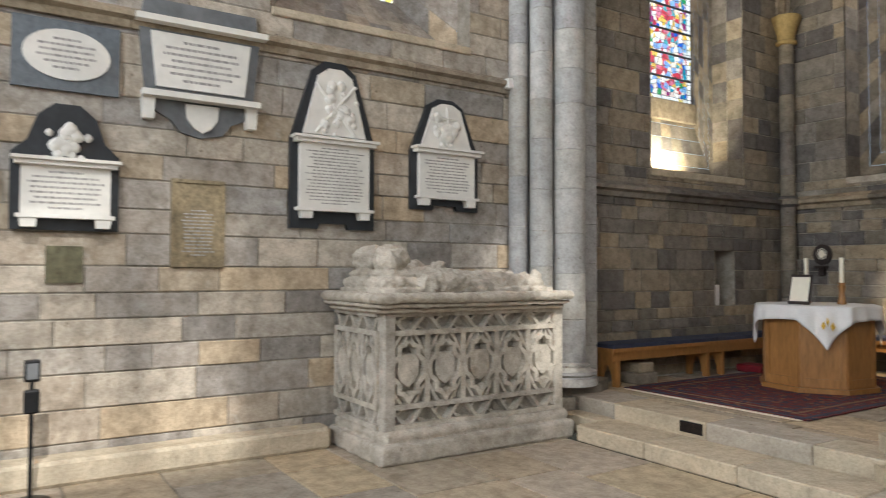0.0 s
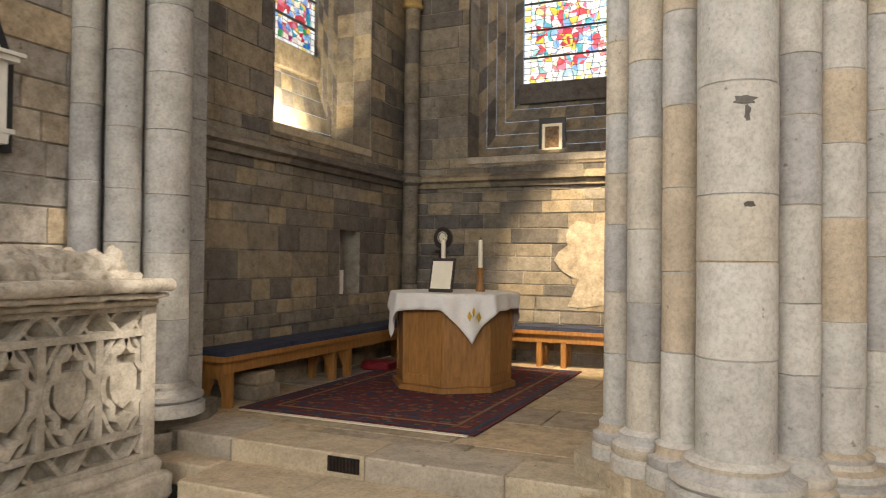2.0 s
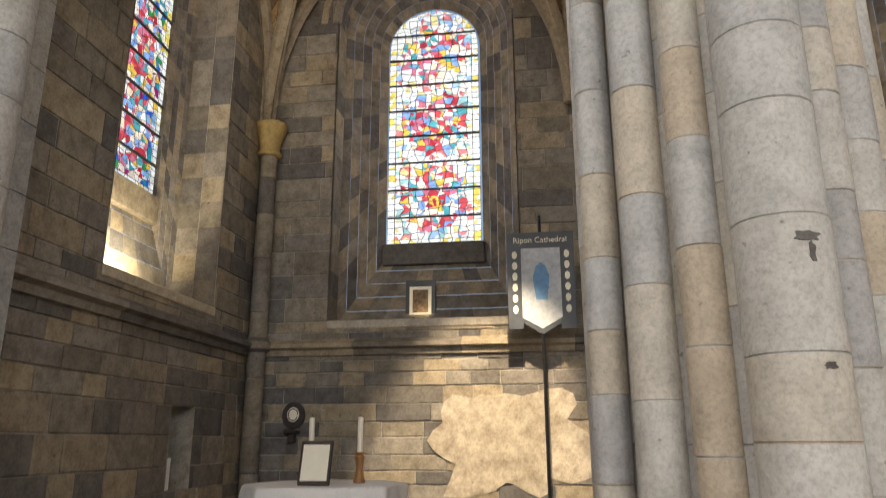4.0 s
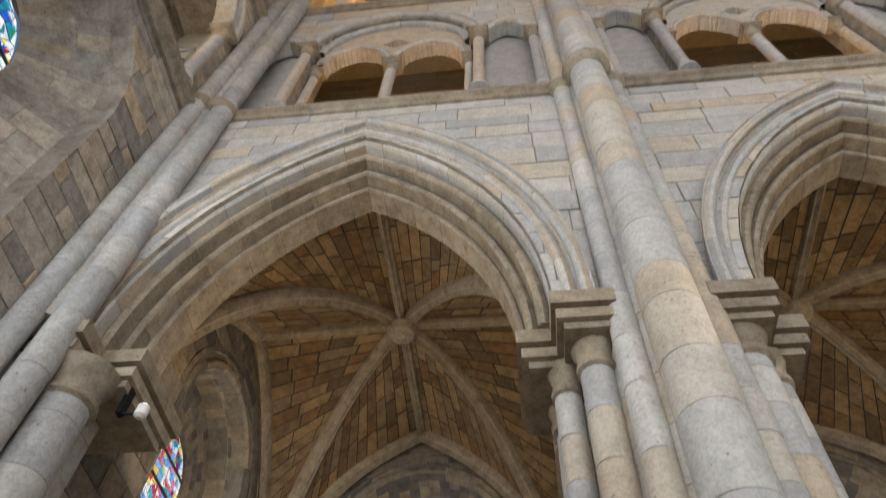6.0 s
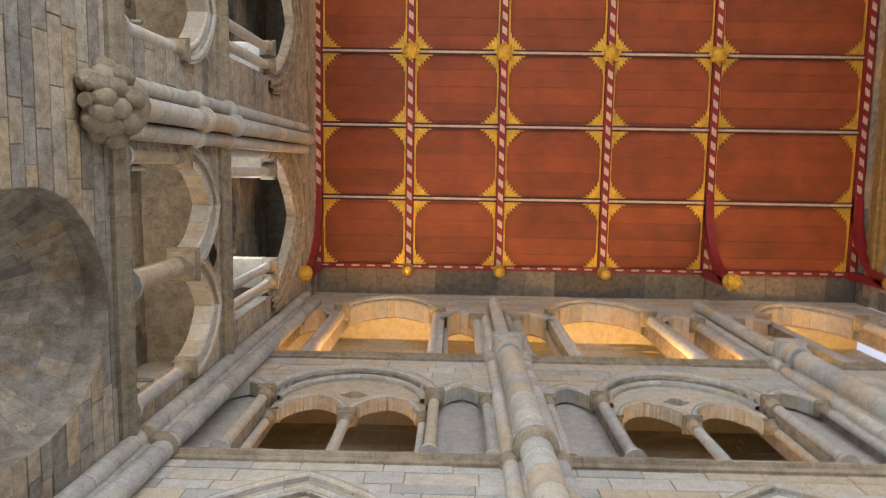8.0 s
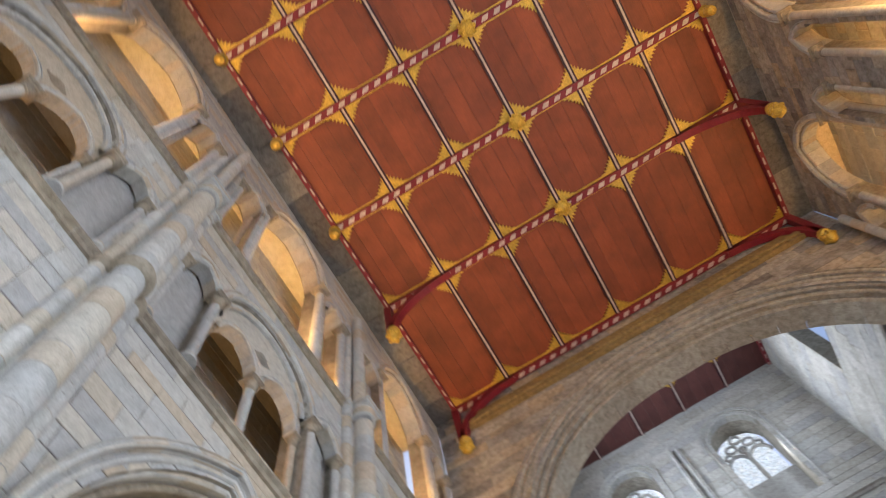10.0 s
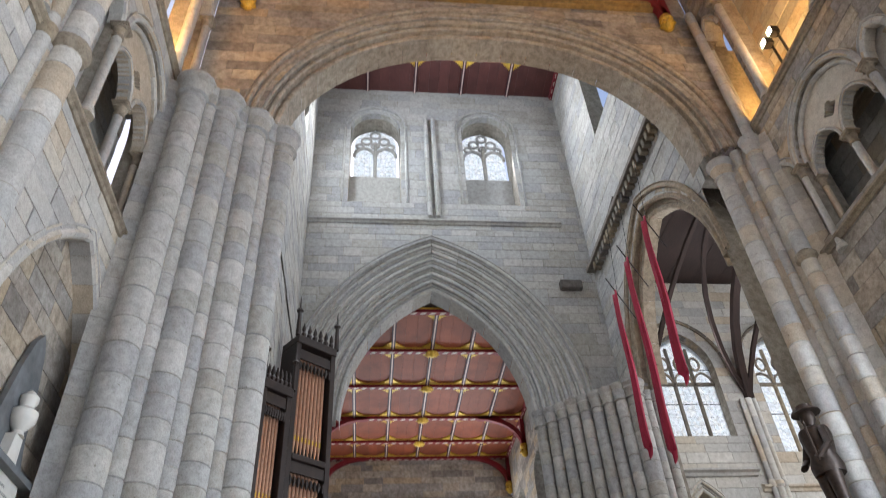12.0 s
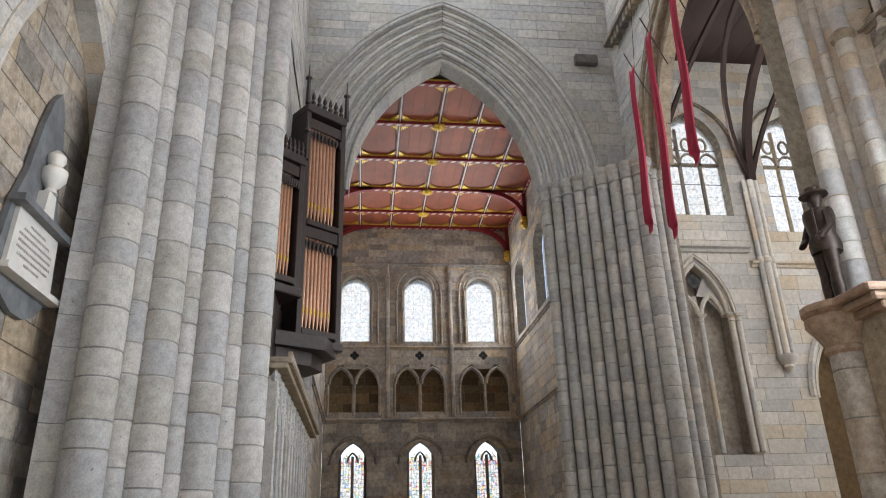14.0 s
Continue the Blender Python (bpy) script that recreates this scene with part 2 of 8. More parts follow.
M_TOMB = stone("tomb_stone", [(0.54, 0.495, 0.425), (0.51, 0.475, 0.42), (0.57, 0.525, 0.45)], stain=(0.25, 0.225, 0.19), stain_amt=0.75, relief=0.9, fine=60)
# sunk panels: shade behind the tracery put into a darker tomb stone
M_RECESS_SHADE = stone("tomb_recess_shade", [(0.36, 0.335, 0.29), (0.40, 0.375, 0.33)], stain=(0.15, 0.13, 0.11), stain_amt=0.7, relief=0.6)


def boards(name, colour, across, pitch=0.30):
    """Painted ceiling boards: thin gaps and uneven paint."""
    m, nt, b = nodes_of(name)
    geo = nt.nodes.new("ShaderNodeNewGeometry")
    n = noise_of(nt, 1.2, 5, 0.6)
    n2 = noise_of(nt, 3.0, 5, 0.7, (1, 14, 1) if across == "x" else (14, 1, 1))
    r = ramp(nt, [(0.3, tuple(v * 0.72 for v in colour)), (0.7, tuple(v * 1.2 for v in colour))])
    nt.links.new(n.outputs[0], r.inputs[0])
    r2 = ramp(nt, [(0.3, (0.78, 0.78, 0.78)), (0.6, (1, 1, 1))])
    nt.links.new(n2.outputs[0], r2.inputs[0])
    rr = nt.nodes.new("ShaderNodeMath")
    rr.operation = "MULTIPLY_ADD"
    rr.inputs[1].default_value, rr.inputs[2].default_value = 0.3, 0.85
    nt.links.new(geo.outputs["Random Per Island"], rr.inputs[0])
    c = mix(nt, r.outputs[0], r2.outputs[0], 1.0, "MULTIPLY")
    c = mix(nt, c, rr.outputs[0], 1.0, "MULTIPLY")
    nt.links.new(c, b.inputs["Base Color"])
    b.inputs["Roughness"].default_value = 0.6
    return m


M_CEIL = boards("ceiling_paint", (0.25, 0.060, 0.022), "x")
M_TCEIL = boards("tower_ceiling_paint", (0.10, 0.032, 0.028), "x")
M_RED = plain("red_paint", (0.22, 0.012, 0.022), 0.5)
M_CREAM = plain("cream_paint", (0.62, 0.50, 0.44), 0.6)
M_BLACKP = plain("dark_paint", (0.05, 0.012, 0.02), 0.5)
M_GOLD = plain("gilding", (0.80, 0.50, 0.07), 0.4, 0.4, 30, 0.35, 0.5)
M_WOOD = plain("oak", (0.38, 0.18, 0.055), 0.45, 0, 6, 0.3, 0.15, (6, 6, 1))
M_DKWOOD = plain("dark_oak", (0.035, 0.022, 0.018), 0.5, 0, 8, 0.4, 0.2)
M_WHITE = plain("white_marble", (0.74, 0.72, 0.67), 0.45, 0, 6, 0.1, 0.08)
M_BLACK = plain("black_slate", (0.022, 0.026, 0.032), 0.4, 0, 10, 0.4, 0.1)
M_SLATE = plain("grey_slate", (0.17, 0.18, 0.19), 0.6, 0, 5, 0.3, 0.2)
M_TEXT = plain("inscription", (0.36, 0.345, 0.33), 0.7)
M_BRASS = plain("worn_brass", (0.30, 0.24, 0.15), 0.5, 0.4, 25, 0.4, 0.3)
M_CLOTH = plain("white_linen", (0.80, 0.78, 0.76), 0.9, 0, 60, 0.06, 0.2)
M_NAVY = plain("navy_cushion", (0.035, 0.045, 0.085), 0.9, 0, 40, 0.3, 0.3)
M_WAX = plain("candle_wax", (0.82, 0.76, 0.62), 0.5, 0, 10, 0.05, 0.05)
# very dark brown oak for the nave roof and its ribs
M_ROOF_OAK = plain("dark_roof_oak", (0.030, 0.014, 0.010), 0.9, 0, 5, 0.5, 0.2, (1, 8, 1))
M_IRON = plain("black_iron", (0.02, 0.02, 0.022), 0.45, 0.6)
M_LEAD = plain("window_lead", (0.03, 0.03, 0.035), 0.6)
M_BRONZE = plain("dark_bronze", (0.06, 0.04, 0.03), 0.5, 0.5, 14, 0.5, 0.4)
M_FLAG = plain("crimson_silk", (0.38, 0.012, 0.05), 0.75, 0, 8, 0.3, 0.2, (6, 6, 0.6))
M_PIPE = plain("organ_pipe", (0.60, 0.36, 0.24), 0.35, 0.5, 12, 0.15, 0.05)
M_LGLASS = stained("clear_glass", [(0.95, 0.97, 1.0), (0.9, 0.95, 0.97), (0.98, 0.98, 0.95)])
M_SGLASS = stained("stained_glass", [(0.02, 0.12, 0.62), (0.55, 0.02, 0.03), (0.85, 0.85, 0.80), (0.02, 0.30, 0.42), (0.80, 0.50, 0.06), (0.9, 0.85, 0.78), (0.30, 0.02, 0.16), (0.03, 0.28, 0.08), (0.25, 0.5, 0.8), (0.85, 0.7, 0.6)])
M_SLIGHT = stained("pale_stained_glass", [(0.95, 0.95, 0.92), (0.92, 0.80, 0.35), (0.92, 0.93, 0.95), (0.85, 0.25, 0.25), (0.95, 0.9, 0.85), (0.92, 0.94, 0.95), (0.35, 0.55, 0.85), (0.95, 0.94, 0.9), (0.95, 0.9, 0.8), (0.4, 0.7, 0.7)])
M_MEDAL = stained("medallion_glass", [(0.80, 0.10, 0.12), (0.95, 0.90, 0.85), (0.90, 0.60, 0.10), (0.95, 0.93, 0.90), (0.25, 0.45, 0.85), (0.75, 0.20, 0.30), (0.95, 0.80, 0.60), (0.10, 0.45, 0.50), (0.6, 0.05, 0.08)])
M_BORDER = stained("border_glass", [(0.95, 0.95, 0.9), (0.9, 0.72, 0.15), (0.92, 0.94, 0.95), (0.85, 0.88, 0.8)])
M_LAMP = glow("lamp_face", (1.0, 0.86, 0.62), 30)


# mesh helpers
class Mesh:
    def __init__(self):
        self.v, self.f, self.s = [], [], []

    def add(self, verts, faces, smooth=False):
        o = len(self.v)
        self.v += [tuple(p) for p in verts]
        self.f += [tuple(i + o for i in f) for f in faces]
        self.s += [smooth] * len(faces)
        return self

    def box(self, x0, y0, z0, x1, y1, z1, c=0.0):
        """A box, with its long edges cut off by c."""
        if not c:
            v = [(x, y, z) for z in (z0, z1) for y in (y0, y1) for x in (x0, x1)]
            return self.add(v, [(0, 2, 3, 1), (4, 5, 7, 6), (0, 1, 5, 4), (1, 3, 7, 5), (3, 2, 6, 7), (2, 0, 4, 6)])
        r = lambda d: [(x0 + c + d, y0 + d), (x1 - c - d, y0 + d), (x1 - d, y0 + c + d), (x1 - d, y1 - c - d), (x1 - c - d, y1 - d), (x0 + c + d, y1 - d), (x0 + d, y1 - c - d), (x0 + d, y0 + c + d)]
        rows = [(z0, c * 0.7), (z0 + c, 0), (z1 - c, 0), (z1, c * 0.7)]
        v = [(x, y, z) for z, d in rows for x, y in r(d)]
        f = [(k * 8 + i, k * 8 + (i + 1) % 8, k * 8 + 8 + (i + 1) % 8, k * 8 + 8 + i) for k in range(3) for i in range(8)]
        return self.add(v, f + [tuple(range(7, -1, -1)), tuple(range(24, 32))])

    def lathe(self, x, y, prof, n=14, smooth=True, a0=0.0):
        """A body turned about the upright axis through x, y: rows of (radius, z)."""
        v = [(x + r * math.cos(a0 + 2 * math.pi * i / n), y + r * math.sin(a0 + 2 * math.pi * i / n), z) for r, z in prof for i in range(n)]
        f = [(k * n + i, k * n + (i + 1) % n, k * n + n + (i + 1) % n, k * n + n + i) for k in range(len(prof) - 1) for i in range(n)]
        self.add(v, f, smooth)
        return self.add([v[i] for i in range(n)], [tuple(range(n - 1, -1, -1))]).add(v[-n:], [tuple(range(n))])

    def prism(self, pts, z0, z1):
        n = len(pts)
        v = [(x, y, z) for z in (z0, z1) for x, y in pts]
        return self.add(v, [tuple(range(n - 1, -1, -1)), tuple(range(n, 2 * n))] + [(i, (i + 1) % n, n + (i + 1) % n, n + i) for i in range(n)])

    def slab(self, pts, at, d):
        """A flat plate: at(u, v, w) maps the outline (u, v) to the world, d thick towards w."""
        n = len(pts)
        v = [at(u, w, 0) for u, w in pts] + [at(u, w, d) for u, w in pts]
        return self.add(v, [tuple(range(n - 1, -1, -1)), tuple(range(n, 2 * n))] + [(i, (i + 1) % n, n + (i + 1) % n, n + i) for i in range(n)])

    def sweep(self, path, prof, side=None, cap=True, smooth=True, closed=True):
        """prof, points (across, up), carried along a path; side: the fixed across direction, or none."""
        path = [Vector(p) for p in path]
        m, rows = len(prof), []
        for i, p in enumerate(path):
            d = (path[min(i + 1, len(path) - 1)] - path[max(i - 1, 0)]).normalized()
            if side is not None:
                a = Vector(side)
                u = a.cross(d).normalized()
            else:
                a = d.cross(Vector((0, 0, 1)))
                a = a.normalized() if a.length > 1e-4 else Vector((1, 0, 0))
                u = a.cross(d).normalized()
            rows += [p + a * q + u * w for q, w in prof]
        e = m if closed else m - 1
        f = [(k * m + i, k * m + (i + 1) % m, k * m + m + (i + 1) % m, k * m + m + i) for k in range(len(path) - 1) for i in range(e)]
        self.add(rows, f, smooth)
        if cap and closed:
            self.add(rows[:m], [tuple(range(m - 1, -1, -1))]).add(rows[-m:], [tuple(range(m))])
        return self


def circle(r, n=8, a0=0.0, sx=1.0):
    return [(sx * r * math.cos(a0 + 2 * math.pi * i / n), r * math.sin(a0 + 2 * math.pi * i / n)) for i in range(n)]


def obj(name, mesh, mat, parent=None, label="", category="", group="", kind=""):
    data = bpy.data.meshes.new(name)
    data.from_pydata(mesh.v, [], mesh.f)
    data.polygons.foreach_set("use_smooth", mesh.s)
    bm = bmesh.new()
    bm.from_mesh(data)
    bmesh.ops.recalc_face_normals(bm, faces=bm.faces[:]) if len(bm.faces) < 60000 else None
    bm.to_mesh(data)
    bm.free()
    if any(mesh.s):
        data.set_sharp_from_angle(angle=radians(38))
    data.materials.append(mat)
    ob = new(name, data)
    if parent:
        ob.parent = parent
        ob.matrix_parent_inverse = parent.matrix_world.inverted()
    return tagged(ob, label, category, group, kind)


def thing(name, at, label, category, group="", kind=""):
    e = new(name)
    e.location = at
    e.empty_display_size = 0.1
    e.matrix_world = Matrix.Translation(at)
    return tagged(e, label, category, group, kind)


rng = random.Random(7)


# arches
def arc(a, h, n=10, d=0.0):
    """Half outlines (u, z) of a pointed or round arch of half span a and rise h, grown by d: from the left foot to the right."""
    r = (a * a + h * h) / (2 * a)
    rr, c = r + d, r - a
    top = math.acos(max(-1, min(1, c / rr)))
    left = [(c - rr * math.cos(top * i / n), rr * math.sin(top * i / n)) for i in range(n + 1)]
    return left + [(-u, z) for u, z in reversed(left[:-1])]


class Opening:
    def __init__(self, cx, z0, a, zs, h):
        self.cx, self.z0, self.a, self.zs, self.h = cx, z0, a, zs, h
        self.r = (a * a + h * h) / (2 * a)
        self.top = zs + h

    def half(self, z):
        """Half width at the height z; none outside."""
        if z < self.z0 - 1e-6 or z > self.top + 1e-6:
            return 0.0
        if z <= self.zs:
            return self.a
        return max(0.0, math.sqrt(max(0.0, self.r ** 2 - (z - self.zs) ** 2)) - (self.r - self.a))

    def outline(self, n=10):
        pts = [(self.cx + u, self.zs + z) for u, z in arc(self.a, self.h, n)]
        return ([(self.cx - self.a, self.z0)] if self.z0 < self.zs else []) + pts + ([(self.cx + self.a, self.z0)] if self.z0 < self.zs else [])


def wall(name, at, u0, u1, z0, z1, thick, holes=(), course=(0.24, 0.36), length=(0.35, 0.8), mat=None, label="", nearby=None, seed=1, round_top=None, back=True):
    """An ashlar wall with real openings: at(u, z, d) gives the place d metres behind the face."""
    rnd = random.Random(seed)
    cuts = sorted({round(c, 3) for o in holes for c in (o.z0, o.top) if z0 < c < z1} | {z0, z1})
    lv = [z0]
    for c in cuts[1:]:
        span = c - lv[-1]
        k = max(1, round(span / rnd.uniform(*course)))
        hs = [rnd.uniform(0.8, 1.2) for _ in range(k)]
        for q in hs[:-1]:
            lv.append(lv[-1] + span * q / sum(hs))
        lv.append(c)
    body, blocks, single = Mesh(), Mesh(), []
    for a, b in zip(lv, lv[1:]):
        mid = (a + b) / 2
        bounds, u = [u0], u0 - rnd.uniform(0, length[0])
        while u < u1:
            u += rnd.uniform(*length) * (0.8 + 0.5 * (b - a) / course[1])
            if u0 + 0.12 < u < u1 - 0.12:
                bounds.append(u)
        bounds.append(u1)
        for p, q in zip(bounds, bounds[1:]):
            pieces = [(p, q, None, None)]
            for o in holes:
                if o.z0 - 1e-4 <= mid <= o.top:
                    out = []
                    for s, e, lo, ro in pieces:
                        if e <= o.cx - o.a or s >= o.cx + o.a:
                            out.append((s, e, lo, ro))
                        else:
                            if s < o.cx:
                                out.append((s, min(e, o.cx), lo, o))
                            if e > o.cx:
                                out.append((max(s, o.cx), e, o, ro))
                    pieces = out
            for s, e, lo, ro in pieces:
                k = 1 if lo is None and ro is None else 5
                rows = []
                for i in range(k + 1):
                    z = a + (b - a) * i / k
                    l = max(s, lo.cx + lo.half(z)) if lo else s
                    r = min(e, ro.cx - ro.half(z)) if ro else e
                    if r - l > 0.004:
                        rows.append((z, l, r))
                if len(rows) < 2:
                    continue
                poly = [(l, z) for z, l, r in rows] + [(r, z) for z, l, r in reversed(rows)]
                n = len(poly)
                cu, cz = sum(x for x, _ in poly) / n, sum(z for _, z in poly) / n
                body.add([at(x, z, 0.015) for x, z in poly], [tuple(range(n))])
                if back:
                    body.add([at(x, z, thick) for x, z in poly], [tuple(range(n))])
                g, proud = 0.006, rnd.uniform(-0.006, 0.008)
                sh = lambda x, z, k: (x - math.copysign(min(k, abs(x - cu)), x - cu), z - math.copysign(min(k, abs(z - cz)), z - cz))
                vs = [at(*sh(x, z, g), 0.016) for x, z in poly] + [at(*sh(x, z, g), proud + 0.004) for x, z in poly] + [at(*sh(x, z, g + 0.006), proud) for x, z in poly]
                fs = [(i + j * n, (i + 1) % n + j * n, n + (i + 1) % n + j * n, n + i + j * n) for j in (0, 1) for i in range(n)] + [tuple(range(2 * n, 3 * n))]
                near = nearby and nearby[0] <= cu <= nearby[1] and nearby[2] <= cz <= nearby[3] and len(single) < 300
                if near:
                    single.append((vs, fs))
                else:
                    blocks.add(vs, fs)
    for o in holes:
        pts = o.outline()
        if o.z0 > z0 + 0.01:
            pts.append(pts[0])
        for (ua, za), (ub, zb) in zip(pts, pts[1:]):
            body.add([at(ua, za, 0.0), at(ub, zb, 0.0), at(ub, zb, thick), at(ua, za, thick)], [(0, 1, 2, 3)])
    top = obj(name, body, M_MORTAR, None, label, "wall", "", "structure")
    if blocks.f:
        tagged(obj("stonework", blocks, mat or M_WALL, top), kind="stuff")
    for vs, fs in single:
        obj("stone", Mesh().add(vs, fs), mat or M_WALL, top)
    return top


ROLL = [(0, 0), (0.02, -0.05), (0.07, -0.07), (0.12, -0.05), (0.14, 0)]


def archivolt(mesh, at, cx, zs, a, h, orders, n=9):
    """Moulded orders of voussoirs: each order is (inner growth, outer growth, front, back) with a roll on its edge."""
    for d0, d1, f, b in orders:
        r = min(0.055, (d1 - d0) * 0.3)
        prof = [(d0, b), (d0, f + 2.2 * r)]
        prof += [(d0 + r - r * 1.25 * math.cos(t) , f + r - 1.25 * r * math.sin(t)) for t in (-0.5, 0.3, 1.0, 1.8, 2.5)]
        prof += [(d0 + 2.7 * r, f + r * 0.9), (d0 + 3.1 * r, f), (d1, f), (d1, f + 0.05)]
        k = max(6, int(n * (a + h) / 2.4))
        outs = [arc(a, h, k, d) for d, _ in prof]
        m = len(outs[0])
        step = 2
        for i in range(0, m - 1, step):
            j = min(i + step, m - 1)
            vs, fs = [], []
            for q in range(i, j + 1):
                for o, (_, y) in zip(outs, prof):
                    u, z = o[q]
                    if q in (i, j):
                        o2 = o[q + 1] if q == i else o[q - 1]
                        u, z = u + (o2[0] - u) * 0.015, z + (o2[1] - z) * 0.015
                    vs.append(at(cx + u, zs + z, y))
            w = len(prof)
            for q in range(j - i):
                fs += [(q * w + c, q * w + c + 1, (q + 1) * w + c + 1, (q + 1) * w + c) for c in range(w - 1)]
            mesh.add(vs, fs, True)


def shaft(mesh, x, y, z0, z1, r, n=14, drum=0.5, rnd=rng):
    """A round shaft of drums."""
    z = z0
    while z < z1 - 0.02:
        q = min(z1, z + drum * rnd.uniform(0.7, 1.3))
        if z1 - q < 0.12:
            q = z1
        o = rnd.uniform(-0.003, 0.003)
        mesh.lathe(x + o, y, [(r - 0.02, z), (r - 0.004, z + 0.012), (r, z + 0.04), (r, q - 0.04), (r - 0.004, q - 0.012), (r - 0.02, q)] if r > 0.13 else [(r - 0.012, z), (r, z + 0.009), (r, q - 0.009), (r - 0.012, q)], n)
        z = q


def drums(parent, x, y, z0, z1, r, n, drum, mat, split, deep=False):
    """A shaft whose drums up to the height split are pieces of their own."""
    z, rest = z0, Mesh()
    while z < z1 - 0.02:
        q = min(z1, z + drum * rng.uniform(0.7, 1.3))
        if z1 - q < 0.12:
            q = z1
        m = rest if z > split else Mesh()
        m.lathe(x + rng.uniform(-0.003, 0.003), y, [(r - 0.022, z), (r - 0.004, z + 0.014), (r, z + 0.04), (r, q - 0.04), (r - 0.004, q - 0.014), (r - 0.022, q)] if deep else [(r - 0.007, z), (r, z + 0.005), (r, q - 0.005), (r - 0.007, q)], n)
        if m is not rest:
            obj("drum", m, mat, parent)
        z = q
    if rest.f:
        tagged(obj("shaft", rest, mat, parent), kind="stuff")


def base(mesh, x, y, z, r, n=16, h=0.3):
    k = h / 0.3
    mesh.lathe(x, y, [(r * 1.75, z), (r * 1.75, z + 0.1 * k), (r * 1.55, z + 0.12 * k), (r * 1.7, z + 0.15 * k), (r * 1.68, z + 0.19 * k), (r * 1.35, z + 0.21 * k), (r * 1.25, z + 0.24 * k), (r * 1.3, z + 0.27 * k), (r * 1.02, z + 0.3 * k)], n)


def capital(mesh, x, y, z, r, n=16, h=0.42, square=True, w=1.75):
    """A waterleaf bell with its abacus; z is the abacus top."""
    mesh.lathe(x, y, [(r * 1.02, z - h), (r * 1.25, z - h + 0.02), (r * 1.25, z - h + 0.05), (r * 1.02, z - h + 0.07), (r * 1.08, z - h * 0.6), (r * 1.3, z - h * 0.42), (r * w * 0.92, z - h * 0.32)], n)
    if square:
        d = r * w
        for e, za, zb in ((0.94, z - h * 0.34, z - h * 0.2), (1.02, z - h * 0.2, z - h * 0.13), (1.12, z - h * 0.13, z)):
            mesh.box(x - d * e, y - d * e, za, x + d * e, y + d * e, zb, 0.015)
    else:
        mesh.lathe(x, y, [(r * w * 0.95, z - h * 0.33), (r * w * 1.05, z - h * 0.2), (r * w * 1.15, z - h * 0.13), (r * w * 1.15, z)], n)


EAST = lambda u, z, d: (u, YE + d, z)
WEST = lambda u, z, d: (u, YW - d, z)
NORTH = lambda u, z, d: (XN - d, u, z)


# ---------- floors ----------
def flags(name, x0, x1, y0, y1, z, size=(0.7, 1.3), label="", near=None, seed=3, depth=0.2):
    """Worn flagstones in rows on a bed."""
    rnd = random.Random(seed)
    bed = Mesh().box(x0, y0, z - depth, x1, y1, z - 0.008)
    top = obj(name, bed, M_MORTAR, None, label, "floor", "", "structure")
    rest, y, count = Mesh(), y0, 0
    while y < y1 - 0.05:
        q = min(y1, y + rnd.uniform(0.5, 0.85))
        if y1 - q < 0.3:
            q = y1
        x = x0
        while x < x1 - 0.05:
            p = min(x1, x + rnd.uniform(*size))
            if x1 - p < 0.3:
                p = x1
            m, h, t = 0.004, z + rnd.uniform(-0.003, 0.003), rnd.uniform(-0.002, 0.002)
            vs = [(x + m, y + m, z - 0.02), (p - m, y + m, z - 0.02), (p - m, q - m, z - 0.02), (x + m, q - m, z - 0.02)]
            vs += [(x + m + 0.006, y + m + 0.006, h + t), (p - m - 0.006, y + m + 0.006, h - t), (p - m - 0.006, q - m - 0.006, h - t), (x + m + 0.006, q - m - 0.006, h + t)]
            fs = [(0, 1, 5, 4), (1, 2, 6, 5), (2, 3, 7, 6), (3, 0, 4, 7), (4, 5, 6, 7)]
            if near and near[0] < (x + p) / 2 < near[1] and near[2] < (y + q) / 2 < near[3] and count < 250:
                obj("flagstone", Mesh().add(vs, fs), M_FLOOR, top)
                count += 1
            else:
                rest.add(vs, fs)
            x = p
        y = q
    if rest.f:
        tagged(obj("paving", rest, M_FLOOR, top), kind="stuff")
    return top


flags("floor", -7.0, 31.0, -7.6, 4.42, 0.0, label="worn buff sandstone flagstones of the transept floor", near=(-6, 1, -1, 4.5))
flags("floor_nave", 8.0, 19.0, -30.0, -7.6, 0.0, (1.0, 1.8), "worn buff flagstones of the nave floor", seed=5)
flags("floor_chapel", -6.0, 7.6, 4.95, 9.72, ZF, label="dusty stone flags of the raised chapel floor", near=(-6, -2, 4.9, 9.8), seed=4, depth=0.4)

# steps up to the chapel
st = thing("chapel_step", (-3.7, 4.7, 0), "two worn sandstone steps up to the side chapel", "step", kind="structure")
edges = [-4.93, -4.1, -3.2, -2.3]
for a, b in zip(edges, edges[1:]):
    obj("tread", Mesh().box(a + 0.003, 4.42, 0, b - 0.003, 4.96, 0.15, 0.012), M_STEP, st)
edges = [-4.93, -3.85, -2.9, -2.05]
for a, b in zip(edges, edges[1:]):
    obj("riser_stone", Mesh().box(a + 0.003, 4.93, 0.14, b - 0.003, 5.36, 0.305, 0.012), M_STEP, st)
obj("side_block", Mesh().box(-5.45, 4.7, 0, -4.94, 4.94, 0.16, 0.015).box(-5.45, 4.945, 0, -4.94, 5.5, 0.303, 0.015), M_STEP, st)
